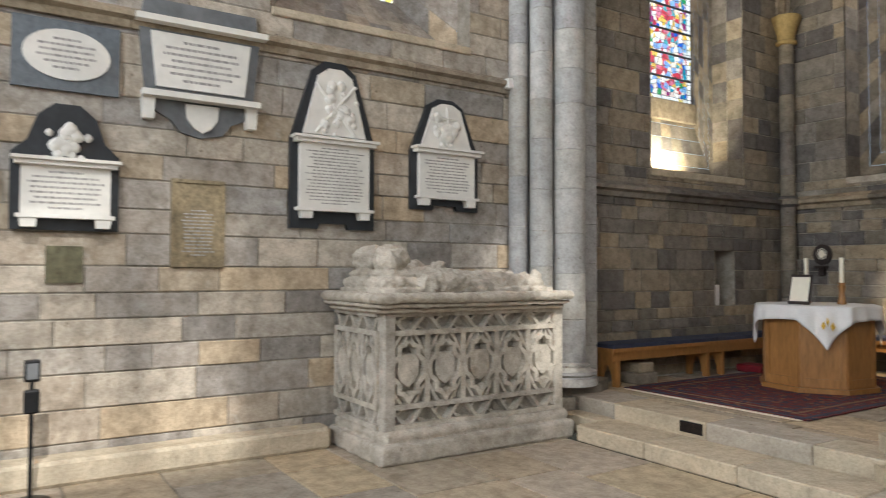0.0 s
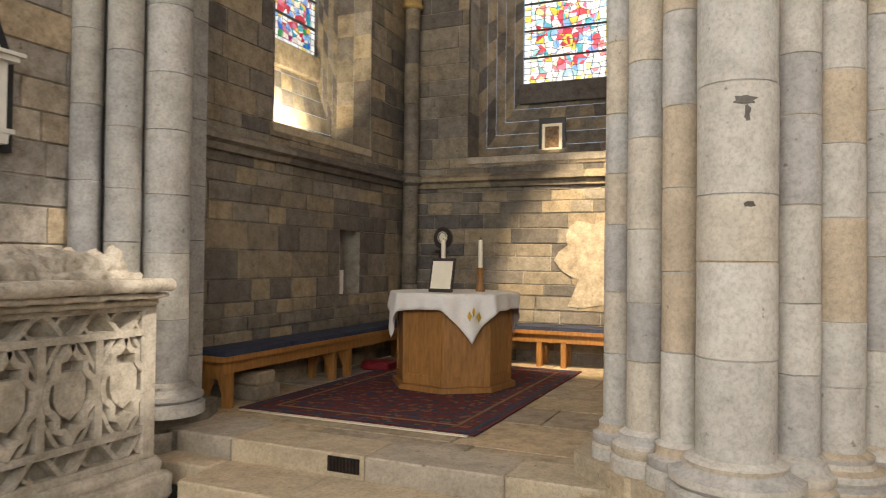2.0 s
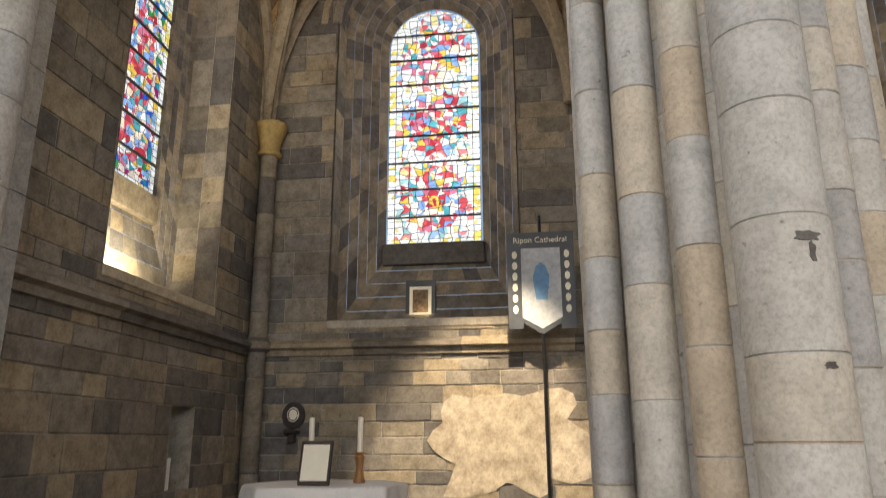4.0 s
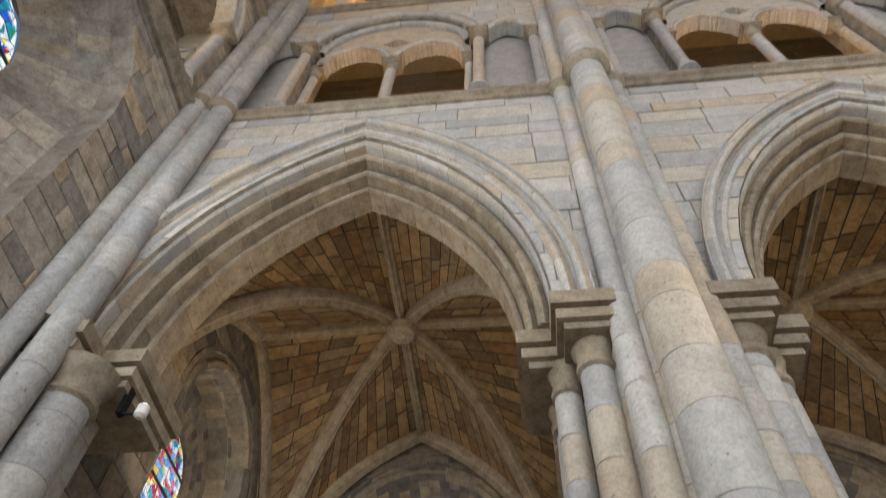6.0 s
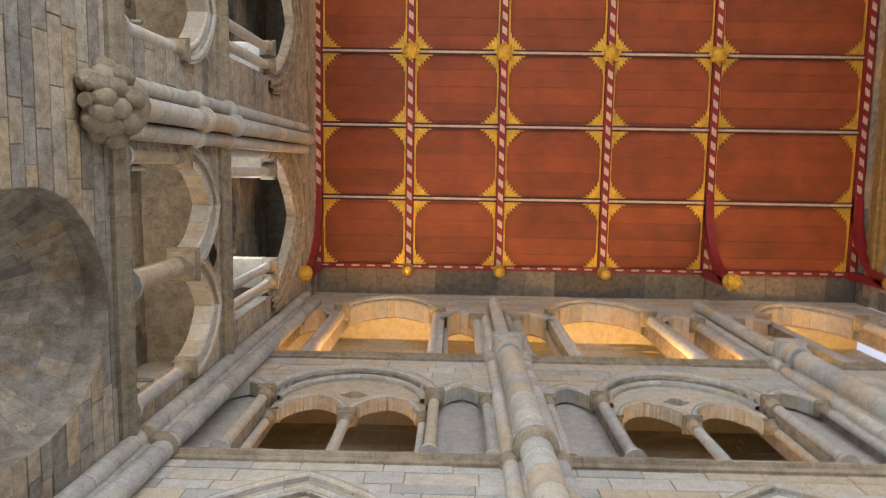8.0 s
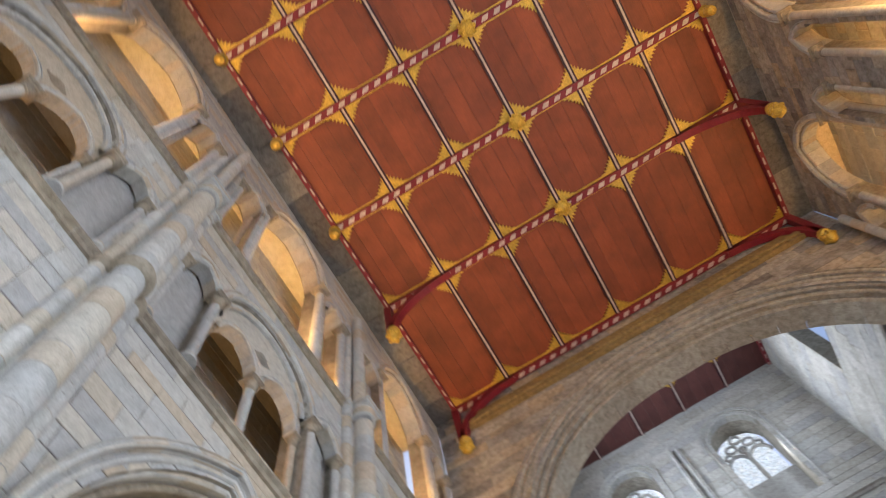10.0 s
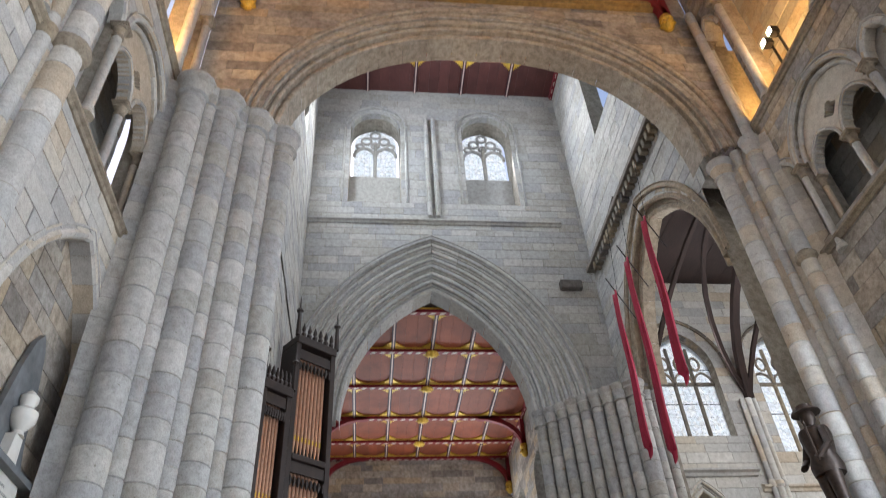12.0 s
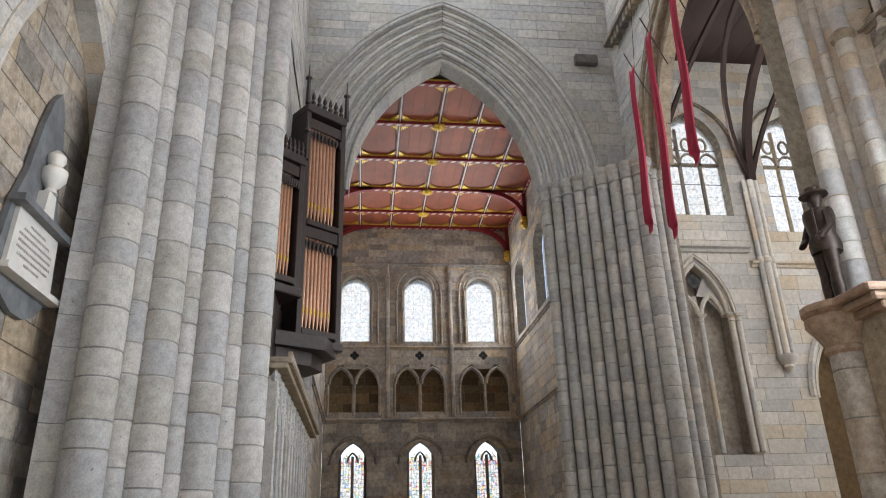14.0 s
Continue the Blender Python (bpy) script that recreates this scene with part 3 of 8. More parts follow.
for k, (a, b) in enumerate(((-0.9, 0.4), (0.4, 1.7), (1.7, 2.5))):
    obj("tread", Mesh().box(a + 0.003, 4.42, 0, b - 0.003, 4.96, 0.15, 0.012), M_STEP, st)
    obj("riser_stone", Mesh().box(a + 0.003, 4.93, 0.14, b - 0.003, 5.36, 0.305, 0.012), M_STEP, st)
vent = thing("floor_vent", (-3.98, 4.925, 0.22), "black iron ventilation grille let into the step", "vent")
obj("frame", Mesh().box(-4.12, 4.918, 0.185, -3.88, 4.935, 0.285, 0.004), M_IRON, vent)
for i in range(9):
    obj("slat", Mesh().box(-4.107 + i * 0.026, 4.912, 0.195, -4.096 + i * 0.026, 4.922, 0.275), M_BRONZE, vent)

# ---------- transept walls ----------
A1, H1 = 1.72, 3.05
east_holes = [Opening(c, 5.44, A1, ZSP, H1) for c in BAY] + [Opening(5.75, 5.44, 1.75, ZSP, H1)]
tri_c = BAY + (5.6,)
for c in tri_c:
    east_holes += [Opening(c, Z1 + 0.2, 1.14, 11.6, 1.2), Opening(c + 1.62, Z1 + 0.2, 0.36, 11.6, 0.55), Opening(c - 1.62, Z1 + 0.2, 0.36, 11.6, 0.55)]
    east_holes += [Opening(c, Z2 + 0.2, 1.05, 17.7, 1.5), Opening(c + 1.62, Z2 + 0.2, 0.34, 16.9, 0.7), Opening(c - 1.62, Z2 + 0.2, 0.34, 16.9, 0.7)]
wall("wall_east", EAST, XN, XT, 5.44, 21.5, 0.5, east_holes, mat=M_PALE, label="pale ashlar east arcade wall of the transept", seed=11, nearby=(-6, -1.5, 5.5, 9.2))
west_c = (-3.9, 0.9, 5.2)
west_holes = [Opening(c, 4.2, 1.1, 7.2, 1.1) for c in west_c]
for c in tri_c:
    west_holes += [Opening(c, Z1 + 0.7, 1.14, 11.6, 1.2), Opening(c + 1.62, Z1 + 0.7, 0.36, 11.6, 0.55), Opening(c - 1.62, Z1 + 0.7, 0.36, 11.6, 0.55)]
    west_holes += [Opening(c, Z2 + 0.2, 1.05, 17.7, 1.5), Opening(c + 1.62, Z2 + 0.2, 0.34, 16.9, 0.7), Opening(c - 1.62, Z2 + 0.2, 0.34, 16.9, 0.7)]
wall("wall_west", WEST, XN, XT, 0, 21.5, 0.5, west_holes, mat=M_WALL, label="buff ashlar west wall of the transept", seed=12)
nw_c = (2.9, -1.31, -5.52)
north_holes = [Opening(c, 4.0, 1.12, 7.5, 1.3) for c in nw_c]
for c in nw_c:
    north_holes += [Opening(c + e, ZN1 + 0.2, 0.66, 10.95, 1.0) for e in (-0.74, 0.74)]
    north_holes += [Opening(c - 0.2, ZN2 + 0.2, 1.42, 15.2, 2.5)]
wall("wall_north", NORTH, YW, YE, 0, 21.5, 0.25, north_holes, course=(0.2, 0.34), length=(0.32, 0.95), mat=M_WALL, label="buff and grey ashlar north wall hung with memorials", seed=13, nearby=(-0.6, 4.86, 0, 3.75))

# passages behind the upper openings
for sgn, y0 in ((1, YE), (-1, YW)):
    back = lambda u, z, d, s=sgn, y=y0: (u, y + s * (1.15 + d), z)
    wall("wall_passage", back, XN, XT, Z1 + 0.1, 21.4, 0.2, [], (0.3, 0.4), (0.5, 0.9), M_PALE, "lamplit stone back wall of the wall passages", seed=20 + sgn)
    m = Mesh()
    for z in (Z1 + 0.19, Z2 + 0.14):
        m.box(XN, min(y0 + sgn * 0.03, y0 + sgn * 1.2), z - 0.25, XT, max(y0 + sgn * 0.03, y0 + sgn * 1.2), z)
    m.box(XN, min(y0 + sgn * 0.03, y0 + sgn * 1.2), 19.6, XT, max(y0 + sgn * 0.03, y0 + sgn * 1.2), 19.8)
    obj("passage_floor", m, M_PALE, None, "stone floors of the upper wall passages", "floor", "", "structure")
north_back = lambda u, z, d: (XN - 1.2 - d, u, z)
wall("wall_passage_north", north_back, YW, YE, ZN1 - 0.1, 21.4, 0.2, [Opening(c - 0.3, 13.4, 0.8, 16.1, 0.8) for c in nw_c], (0.3, 0.4), (0.5, 0.9), M_WALL, "stone back wall of the north wall passages", seed=23)
obj("passage_floor_north", Mesh().box(XN - 1.25, YW, ZN1 - 0.06, XN - 0.03, YE, ZN1 + 0.19).box(XN - 1.25, YW, ZN2 - 0.1, XN - 0.03, YE, ZN2 + 0.14), M_WALL, None, "stone floors of the north wall passages", "floor", "", "structure")

obj("passage_roof_north", Mesh().box(XN - 1.45, YW - 1.3, 19.6, XN - 0.03, YE + 1.3, 19.8), M_WALL, None, "stone roof of the north wall passage", "roof", "", "structure")
for y0, sg in ((YE, 1), (YW, -1)):
    obj("passage_end", Mesh().box(XN - 0.22, min(y0 + sg * 0.02, y0 + sg * 1.4), Z1 - 0.1, XN - 0.012, max(y0 + sg * 0.02, y0 + sg * 1.4), 21.4), M_PALE, None, "stone end of the wall passage", "wall", "", "structure")
    obj("passage_end", Mesh().box(XN - 1.42, min(y0, y0 - sg * 0.2), Z1 - 0.1, XN - 0.24, max(y0, y0 - sg * 0.2), 21.4), M_PALE, None, "stone end of the wall passage", "wall", "", "structure")


def string_course(name, a, b, out, z, h=0.16, d=0.1, mat=M_RIB, label="moulded stone string course"):
    """A moulded band from a to b, standing out along out."""
    o = Vector((*out, 0))
    prof = [(-0.02, -h), (d * 0.35, -h), (d * 0.5, -h * 0.6), (d, -h * 0.45), (d, -h * 0.15), (d * 0.6, 0.0), (-0.02, h * 0.35)]
    a, b = Vector((*a, z)), Vector((*b, z))
    length, m = (b - a).length, Mesh()
    k = max(1, round(length / 1.3))
    for i in range(k):
        p, q = a.lerp(b, (i + 0.002) / k), a.lerp(b, (i + 0.998) / k)
        m.add([e + o * x + Vector((0, 0, w)) for e in (p, q) for x, w in prof], [(j, (j + 1) % 7, 7 + (j + 1) % 7, 7 + j) for j in range(7)] + [tuple(range(6, -1, -1)), tuple(range(7, 14))])
    return obj(name, m, mat, None, label, "string course", "", "structure")


for z in (Z1, Z2):
    string_course("trim", (XN, YE), (XT, YE), (0, -1), z + 0.05)
    string_course("trim", (XN, YW), (XT, YW), (0, 1), z + (0.55 if z == Z1 else 0.05))
    string_course("trim", (XN, YW), (XN, YE), (1, 0), (ZN1 if z == Z1 else ZN2) + 0.05, 0.2, 0.14, M_RIB)
string_course("trim", (XN, YW), (XN, YE - 0.25), (1, 0), 3.76, 0.14, 0.12)

# sloping sills and splayed reveals of the north windows
for c in nw_c:
    w = thing("window_north", (XN - 0.6, c, 4), "round-headed north window in a deep splayed stone reveal", "window", kind="structure")
    m = Mesh()
    o1, o2 = Opening(c, 4.0, 1.12, 7.5, 1.3).outline(10), Opening(c, 4.7, 0.6, 7.55, 0.62).outline(10)
    k, P = len(o1), lambda a, b, f: (XN - 0.25 - 0.55 * f, a[0] * (1 - f) + b[0] * f, a[1] * (1 - f) + b[1] * f)
    for i in range(k):
        a1, b1, a2, b2 = o1[i], o1[(i + 1) % k], o2[i], o2[(i + 1) % k]
        rows = max(1, round(math.dist(a1, b1) / 0.32))
        for q in range(rows):
            g = [tuple(u + (v - u) * e for u, v in zip(p, r)) for p, r in ((a1, b1), (a2, b2)) for e in ((q + 0.02) / rows, (q + 0.98) / rows)]
            cut = rng.uniform(0.35, 0.65)
            for f0, f1 in ((0.0, cut - 0.008), (cut + 0.008, 1.0)):
                m.add([P(g[0], g[2], f0), P(g[1], g[3], f0), P(g[1], g[3], f1), P(g[0], g[2], f1)], [(0, 1, 2, 3)])
    obj("splay", m, M_WALL, w)
    back = Mesh()
    for i in range(k):
        j = (i + 1) % k
        back.add([(x - 0.006, y, z) for x, y, z in (P(o1[i], o2[i], 0), P(o1[j], o2[j], 0), P(o1[j], o2[j], 1), P(o1[i], o2[i], 1))], [(0, 1, 2, 3)])
    obj("splay_joints", back, M_MORTAR, w)
    obj("sill", Mesh().box(XN - 0.3, c - 1.12, 3.98, XN + 0.03, c + 1.12, 4.06, 0.01), M_STEP, w)


# ---------- glazing ----------
def glazing(w, at, o, mat, rows, cols, edge=0.09, jitter=0.35, seed=1, bars=4, medal=None):
    """Leaded quarries within an opening, with lead cames and iron saddle bars; medal: the glass of the picture roundels."""
    rnd = random.Random(seed)
    lead, panes, border, roundel = Mesh(), Mesh(), Mesh(), Mesh()
    top = o.top
    du, dz = 2 * o.a / cols, (top - o.z0) / rows
    gu = [[o.cx - o.a + du * i + (rnd.uniform(-jitter, jitter) * du if 1 < i < cols - 1 else 0) for i in range(cols + 1)] for _ in range(rows + 1)]
    gz = [[o.z0 + dz * j + (rnd.uniform(-jitter, jitter) * dz if 1 < j < rows - 1 and 1 < i < cols - 1 else 0) for i in range(cols + 1)] for j in range(rows + 1)]
    clip = lambda a, b: (o.cx + max(-o.half(min(b, top - 0.001)), min(o.half(min(b, top - 0.001)), a - o.cx)), b)
    for j in range(rows):
        for i in range(cols):
            q = [clip(gu[y][x], gz[y][x]) for y, x in ((j, i), (j, i + 1), (j + 1, i + 1), (j + 1, i))]
            if abs((q[1][0] - q[0][0]) + (q[2][0] - q[3][0])) < 0.01:
                continue
            cu, cz = sum(a for a, _ in q) / 4, sum(b for _, b in q) / 4
            k = 0.90 if medal else 0.985 if mat is M_LGLASS else 0.93
            inner = [(cu + (a - cu) * k, cz + (b - cz) * k) for a, b in q]
            f = (cz - o.z0) / (top - o.z0)
            on_edge = medal and (i in (0, cols - 1) or j == 0 or abs(cu - o.cx) > o.half(cz) - du * 1.1)
            in_round = medal and any(((cu - o.cx) / (o.a * 0.72)) ** 2 + ((f - c) / 0.135) ** 2 < 1 for c in (0.19, 0.5, 0.8))
            (border if on_edge else roundel if in_round else panes).add([at(a, b, 0.004) for a, b in q], [(0, 1, 2, 3)])
            lead.add([at(a, b, -0.004) for a, b in q + inner], [(e, (e + 1) % 4, 4 + (e + 1) % 4, 4 + e) for e in range(4)])
    obj("lead", lead, M_LEAD, w)
    for name, m, g in (("panes", panes, mat), ("border_panes", border, M_BORDER), ("picture_panes", roundel, medal)):
        if m.f:
            ob = obj(name, m, g, w)
            ob.visible_shadow = False
    for b in range(1, bars + 1):
        z = o.z0 + (o.top - o.z0) * b / (bars + 1)
        h = o.half(z)
        obj("saddle_bar", Mesh().slab([(o.cx - h, z - 0.012), (o.cx + h, z - 0.012), (o.cx + h, z + 0.012), (o.cx - h, z + 0.012)], lambda u, v, d: at(u, v, -0.02 + d), 0.02), M_LEAD, w)


for k, c in enumerate(nw_c):
    w = thing("window_glass_north", (XN - 1, c, 4.7), "stained glass of the north window", "window", kind="structure")
    glazing(w, lambda u, z, d: (XN - 0.84 - d, u, z), Opening(c, 4.7, 0.62, 7.55, 0.62), M_SGLASS, 36, 12, jitter=0.42, seed=40 + k, bars=6, medal=M_MEDAL)

# ---------- chapel ----------
CHN = lambda u, z, d: (XC - d, u, z)
CHE = lambda u, z, d: (u, YCH + d, z)
NICHE = Opening(8.25, 1.16, 0.22, 1.9, 0.02)
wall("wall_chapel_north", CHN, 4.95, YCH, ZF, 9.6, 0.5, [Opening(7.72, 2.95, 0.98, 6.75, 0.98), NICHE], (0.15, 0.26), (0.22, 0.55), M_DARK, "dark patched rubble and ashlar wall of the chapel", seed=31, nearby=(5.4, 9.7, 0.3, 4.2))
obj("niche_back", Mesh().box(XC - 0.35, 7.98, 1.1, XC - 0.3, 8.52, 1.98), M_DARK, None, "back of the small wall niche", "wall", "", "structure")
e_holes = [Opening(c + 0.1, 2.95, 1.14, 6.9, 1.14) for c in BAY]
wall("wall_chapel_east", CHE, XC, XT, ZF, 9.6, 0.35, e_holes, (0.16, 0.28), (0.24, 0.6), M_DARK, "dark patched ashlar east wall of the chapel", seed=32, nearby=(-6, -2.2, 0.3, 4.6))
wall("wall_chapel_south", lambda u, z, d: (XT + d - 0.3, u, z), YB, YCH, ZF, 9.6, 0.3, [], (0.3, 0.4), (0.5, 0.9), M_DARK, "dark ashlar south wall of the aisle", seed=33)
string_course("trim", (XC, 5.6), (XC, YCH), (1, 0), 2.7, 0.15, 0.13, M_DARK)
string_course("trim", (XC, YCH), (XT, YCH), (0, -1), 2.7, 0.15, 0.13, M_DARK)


def splay(w, at, o, o2, d0, d1, mat, rows=5):
    a1, a2, p1, p2 = o.outline(12), o2.outline(12), [], []
    for i in range(len(a1)):
        j = (i + 1) % len(a1)
        k = max(1, round(math.dist(a1[i], a1[j]) / 0.3))
        for t in range(k):
            p1.append(tuple(u + (v - u) * t / k for u, v in zip(a1[i], a1[j])))
            p2.append(tuple(u + (v - u) * t / k for u, v in zip(a2[i], a2[j])))
    n, m = len(p1), Mesh()
    for i in range(n):
        j = (i + 1) % n
        for t in range(rows):
            f0, f1 = (t + 0.012) / rows, (t + 0.988) / rows
            P = lambda q, f: at(p1[q][0] * (1 - f) + p2[q][0] * f, p1[q][1] * (1 - f) + p2[q][1] * f, d0 + (d1 - d0) * f)
            m.add([P(i, f0), P(j, f0), P(j, f1), P(i, f1)], [(0, 1, 2, 3)])
    obj("splay", m, mat, w)


for k, c in enumerate(BAY):
    c = c + 0.1
    w = thing("window_east", (c, YCH + 0.8, 4.0), "round-headed stained glass window in a deep splayed reveal", "window", kind="structure")
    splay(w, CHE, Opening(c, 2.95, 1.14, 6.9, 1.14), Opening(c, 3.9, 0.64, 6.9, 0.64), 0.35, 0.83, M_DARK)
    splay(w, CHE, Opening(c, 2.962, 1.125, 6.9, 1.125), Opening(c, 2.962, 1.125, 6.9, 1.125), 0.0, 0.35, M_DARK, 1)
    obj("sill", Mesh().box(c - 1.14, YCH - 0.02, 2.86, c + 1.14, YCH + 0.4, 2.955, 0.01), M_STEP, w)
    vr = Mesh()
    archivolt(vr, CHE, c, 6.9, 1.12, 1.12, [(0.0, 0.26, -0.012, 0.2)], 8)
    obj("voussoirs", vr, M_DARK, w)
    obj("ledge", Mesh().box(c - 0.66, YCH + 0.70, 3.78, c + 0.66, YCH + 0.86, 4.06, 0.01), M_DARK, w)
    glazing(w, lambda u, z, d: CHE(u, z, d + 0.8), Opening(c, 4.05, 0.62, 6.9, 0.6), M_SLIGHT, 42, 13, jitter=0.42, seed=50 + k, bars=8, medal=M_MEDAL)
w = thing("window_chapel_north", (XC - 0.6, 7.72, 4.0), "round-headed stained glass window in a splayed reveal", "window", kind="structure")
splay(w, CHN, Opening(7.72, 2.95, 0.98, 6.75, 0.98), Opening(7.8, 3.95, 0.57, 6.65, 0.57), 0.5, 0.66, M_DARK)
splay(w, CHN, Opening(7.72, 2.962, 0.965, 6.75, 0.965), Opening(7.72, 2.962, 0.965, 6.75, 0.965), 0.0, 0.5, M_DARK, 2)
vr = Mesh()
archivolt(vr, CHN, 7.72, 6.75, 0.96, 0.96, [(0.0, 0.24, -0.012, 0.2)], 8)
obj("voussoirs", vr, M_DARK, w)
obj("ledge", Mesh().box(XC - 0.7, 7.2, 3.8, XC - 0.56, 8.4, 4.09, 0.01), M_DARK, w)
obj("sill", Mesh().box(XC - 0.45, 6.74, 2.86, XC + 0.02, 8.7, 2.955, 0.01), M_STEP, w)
glazing(w, lambda u, z, d: CHN(u, z, d + 0.62), Opening(7.8, 4.08, 0.55, 6.65, 0.55), M_SGLASS, 42, 12, jitter=0.42, seed=60, bars=8, medal=M_MEDAL)


# ---------- rib vaults of the aisle ----------
RIBP = [(0.78 * a, 0.95 * b) for a, b in [(-0.11, 0.09), (-0.11, 0.0), (-0.075, -0.05), (-0.05, -0.055), (0, -0.12), (0.05, -0.055), (0.075, -0.05), (0.11, 0.0), (0.11, 0.09)]]


def vault(name, x0, x1, y0, y1, zs, zb, label):
    cx, cy = (x0 + x1) / 2, (y0 + y1) / 2
    corners = [(x0, y0), (x1, y0), (x1, y1), (x0, y1)]
    N = 21
    web, ribs = Mesh(), Mesh()

    def diag(c, t):
        return Vector((c[0] + (cx - c[0]) * (1 - math.cos(t * math.pi / 2)) * 0.35 + (cx - c[0]) * t * 0.65, c[1] + (cy - c[1]) * (1 - math.cos(t * math.pi / 2)) * 0.35 + (cy - c[1]) * t * 0.65, zs + (zb - zs) * math.sin(t * math.pi / 2) ** 0.8))

    def side(a, b, t):
        mx, my = (a[0] + b[0]) / 2, (a[1] + b[1]) / 2
        half = math.hypot(b[0] - a[0], b[1] - a[1]) / 2
        h = zb - zs - 0.05
        r = (half * half + h * h) / (2 * half)
        top = math.acos((r - half) / r)
        u, z = r - r * math.cos(top * t), r * math.sin(top * t)
        return Vector((a[0] + (mx - a[0]) * u / half, a[1] + (my - a[1]) * u / half, zs + z))

    rnd = random.Random(len(name))
    for k in range(4):
        a, b = corners[k], corners[(k + 1) % 4]
        for p, q in ((a, b), (b, a)):
            for i in range(N):
                t0, t1 = (i + 0.05) / N, (i + 0.95) / N
                D0, D1, S0, S1 = diag(p, t0), diag(p, t1), side(p, q, t0), side(p, q, t1)
                length = ((D0 - S0).length + (D1 - S1).length) / 2
                n = max(1, round(length / 0.42))
                cuts = [0] + sorted((j + rnd.uniform(-0.25, 0.25)) / n for j in range(1, n)) + [1]
                for f0, f1 in zip(cuts, cuts[1:]):
                    f0, f1 = f0 + 0.007, f1 - 0.007
                    up = Vector((0, 0, 0.06 + rnd.uniform(-0.006, 0.006)))
                    web.add([D0.lerp(S0, f0) + up, D0.lerp(S0, f1) + up, D1.lerp(S1, f1) + up, D1.lerp(S1, f0) + up], [(0, 1, 2, 3)])
        ribs.sweep([diag(a, i / 20) for i in range(21)], RIBP, None)
        ribs.sweep([side(a, b, i / 20) for i in range(21)] + [side(b, a, 1 - i / 20) for i in range(1, 21)], RIBP, None)
        mid = side(a, b, 1.0)
        ribs.sweep([Vector((cx, cy, zb + 0.02)).lerp(mid + Vector((0, 0, 0.02)), i / 8) for i in range(9)], [(x * 0.75, z * 0.75) for x, z in RIBP], None)
    top = obj(name, web, M_VAULT, None, label, "vault", "", "structure")
    back = Mesh()
    for k in range(4):
        a, b = corners[k], corners[(k + 1) % 4]
        for p, q in ((a, b), (b, a)):
            for i in range(N):
                D0, D1, S0, S1 = diag(p, i / N), diag(p, (i + 1) / N), side(p, q, i / N), side(p, q, (i + 1) / N)
                up = Vector((0, 0, 0.075))
                back.add([D0 + up, S0 + up, S1 + up, D1 + up], [(0, 1, 2, 3)])
    obj("vault_backing", back, M_GAP, top)
    obj("rib", ribs, M_RIB, top)
    obj("boss", Mesh().lathe(cx, cy, [(0.05, zb - 0.2), (0.16, zb - 0.17), (0.2, zb - 0.08), (0.16, zb)], 12), M_RIB, top, "carved stone boss")
    return top


vault("ceiling_chapel_vault", XC + 0.05, PIER[0] - 0.5, YB - 0.5, YCH - 0.1, 5.5, 8.62, "ribbed stone vault of the chapel bay, warm brown webbing")
vault("ceiling_aisle_vault", PIER[0] + 0.02, PIER[1], YB - 0.5, YCH - 0.1, 5.5, 8.55, "ribbed stone vault of the second aisle bay")
obj("ceiling_aisle_end", Mesh().box(PIER[1], YB - 0.5, 8.6, XT, YCH, 8.8), M_VAULT, None, "plain vault over the end of the aisle", "ceiling", "", "structure")
wall("wall_aisle_end", lambda u, z, d: (PIER[1] + 0.35 + d, u, z), 5.3, YCH, ZF, 8.7, 0.2, [], (0.3, 0.4), (0.5, 0.9), M_DARK, "dark ashlar wall closing the aisle", seed=34)

m = Mesh()
m.sweep([(PIER[0] - 0.24, (YB - 0.5 + YCH - 0.1) / 2 + u, 5.5 + z) for u, z in arc((YCH - YB + 0.4) / 2, 3.0, 14)], [(-0.27, 0.16), (-0.27, -0.06), (-0.14, -0.16), (0.14, -0.16), (0.27, -0.06), (0.27, 0.16)], (1, 0, 0), smooth=False)
obj("transverse_arch", m, M_VAULT, None, "broad transverse arch between the two vaulted bays", "arch", "", "structure")

# vaulting shafts in the chapel corners
for x, y in ((XC + 0.13, YCH - 0.14), (PIER[0], YCH - 0.12)):
    t = thing("wall_shaft", (x, y, ZF), "slender stone vaulting shaft with a worn leaf capital", "shaft")
    m = Mesh()
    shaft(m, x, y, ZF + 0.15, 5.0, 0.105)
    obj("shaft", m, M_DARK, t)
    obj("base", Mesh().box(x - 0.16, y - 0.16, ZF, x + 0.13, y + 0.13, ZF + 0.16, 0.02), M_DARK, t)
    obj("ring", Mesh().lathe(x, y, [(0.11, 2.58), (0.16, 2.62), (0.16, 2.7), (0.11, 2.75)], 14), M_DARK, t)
    c = Mesh()
    capital(c, x, y, 5.42, 0.12, h=0.42, square=False, w=1.5)
    obj("capital", c, plain("ochre_capital", (0.42, 0.30, 0.12), 0.7) if x < -5 else M_RIB, t, "worn gilded leaf capital")

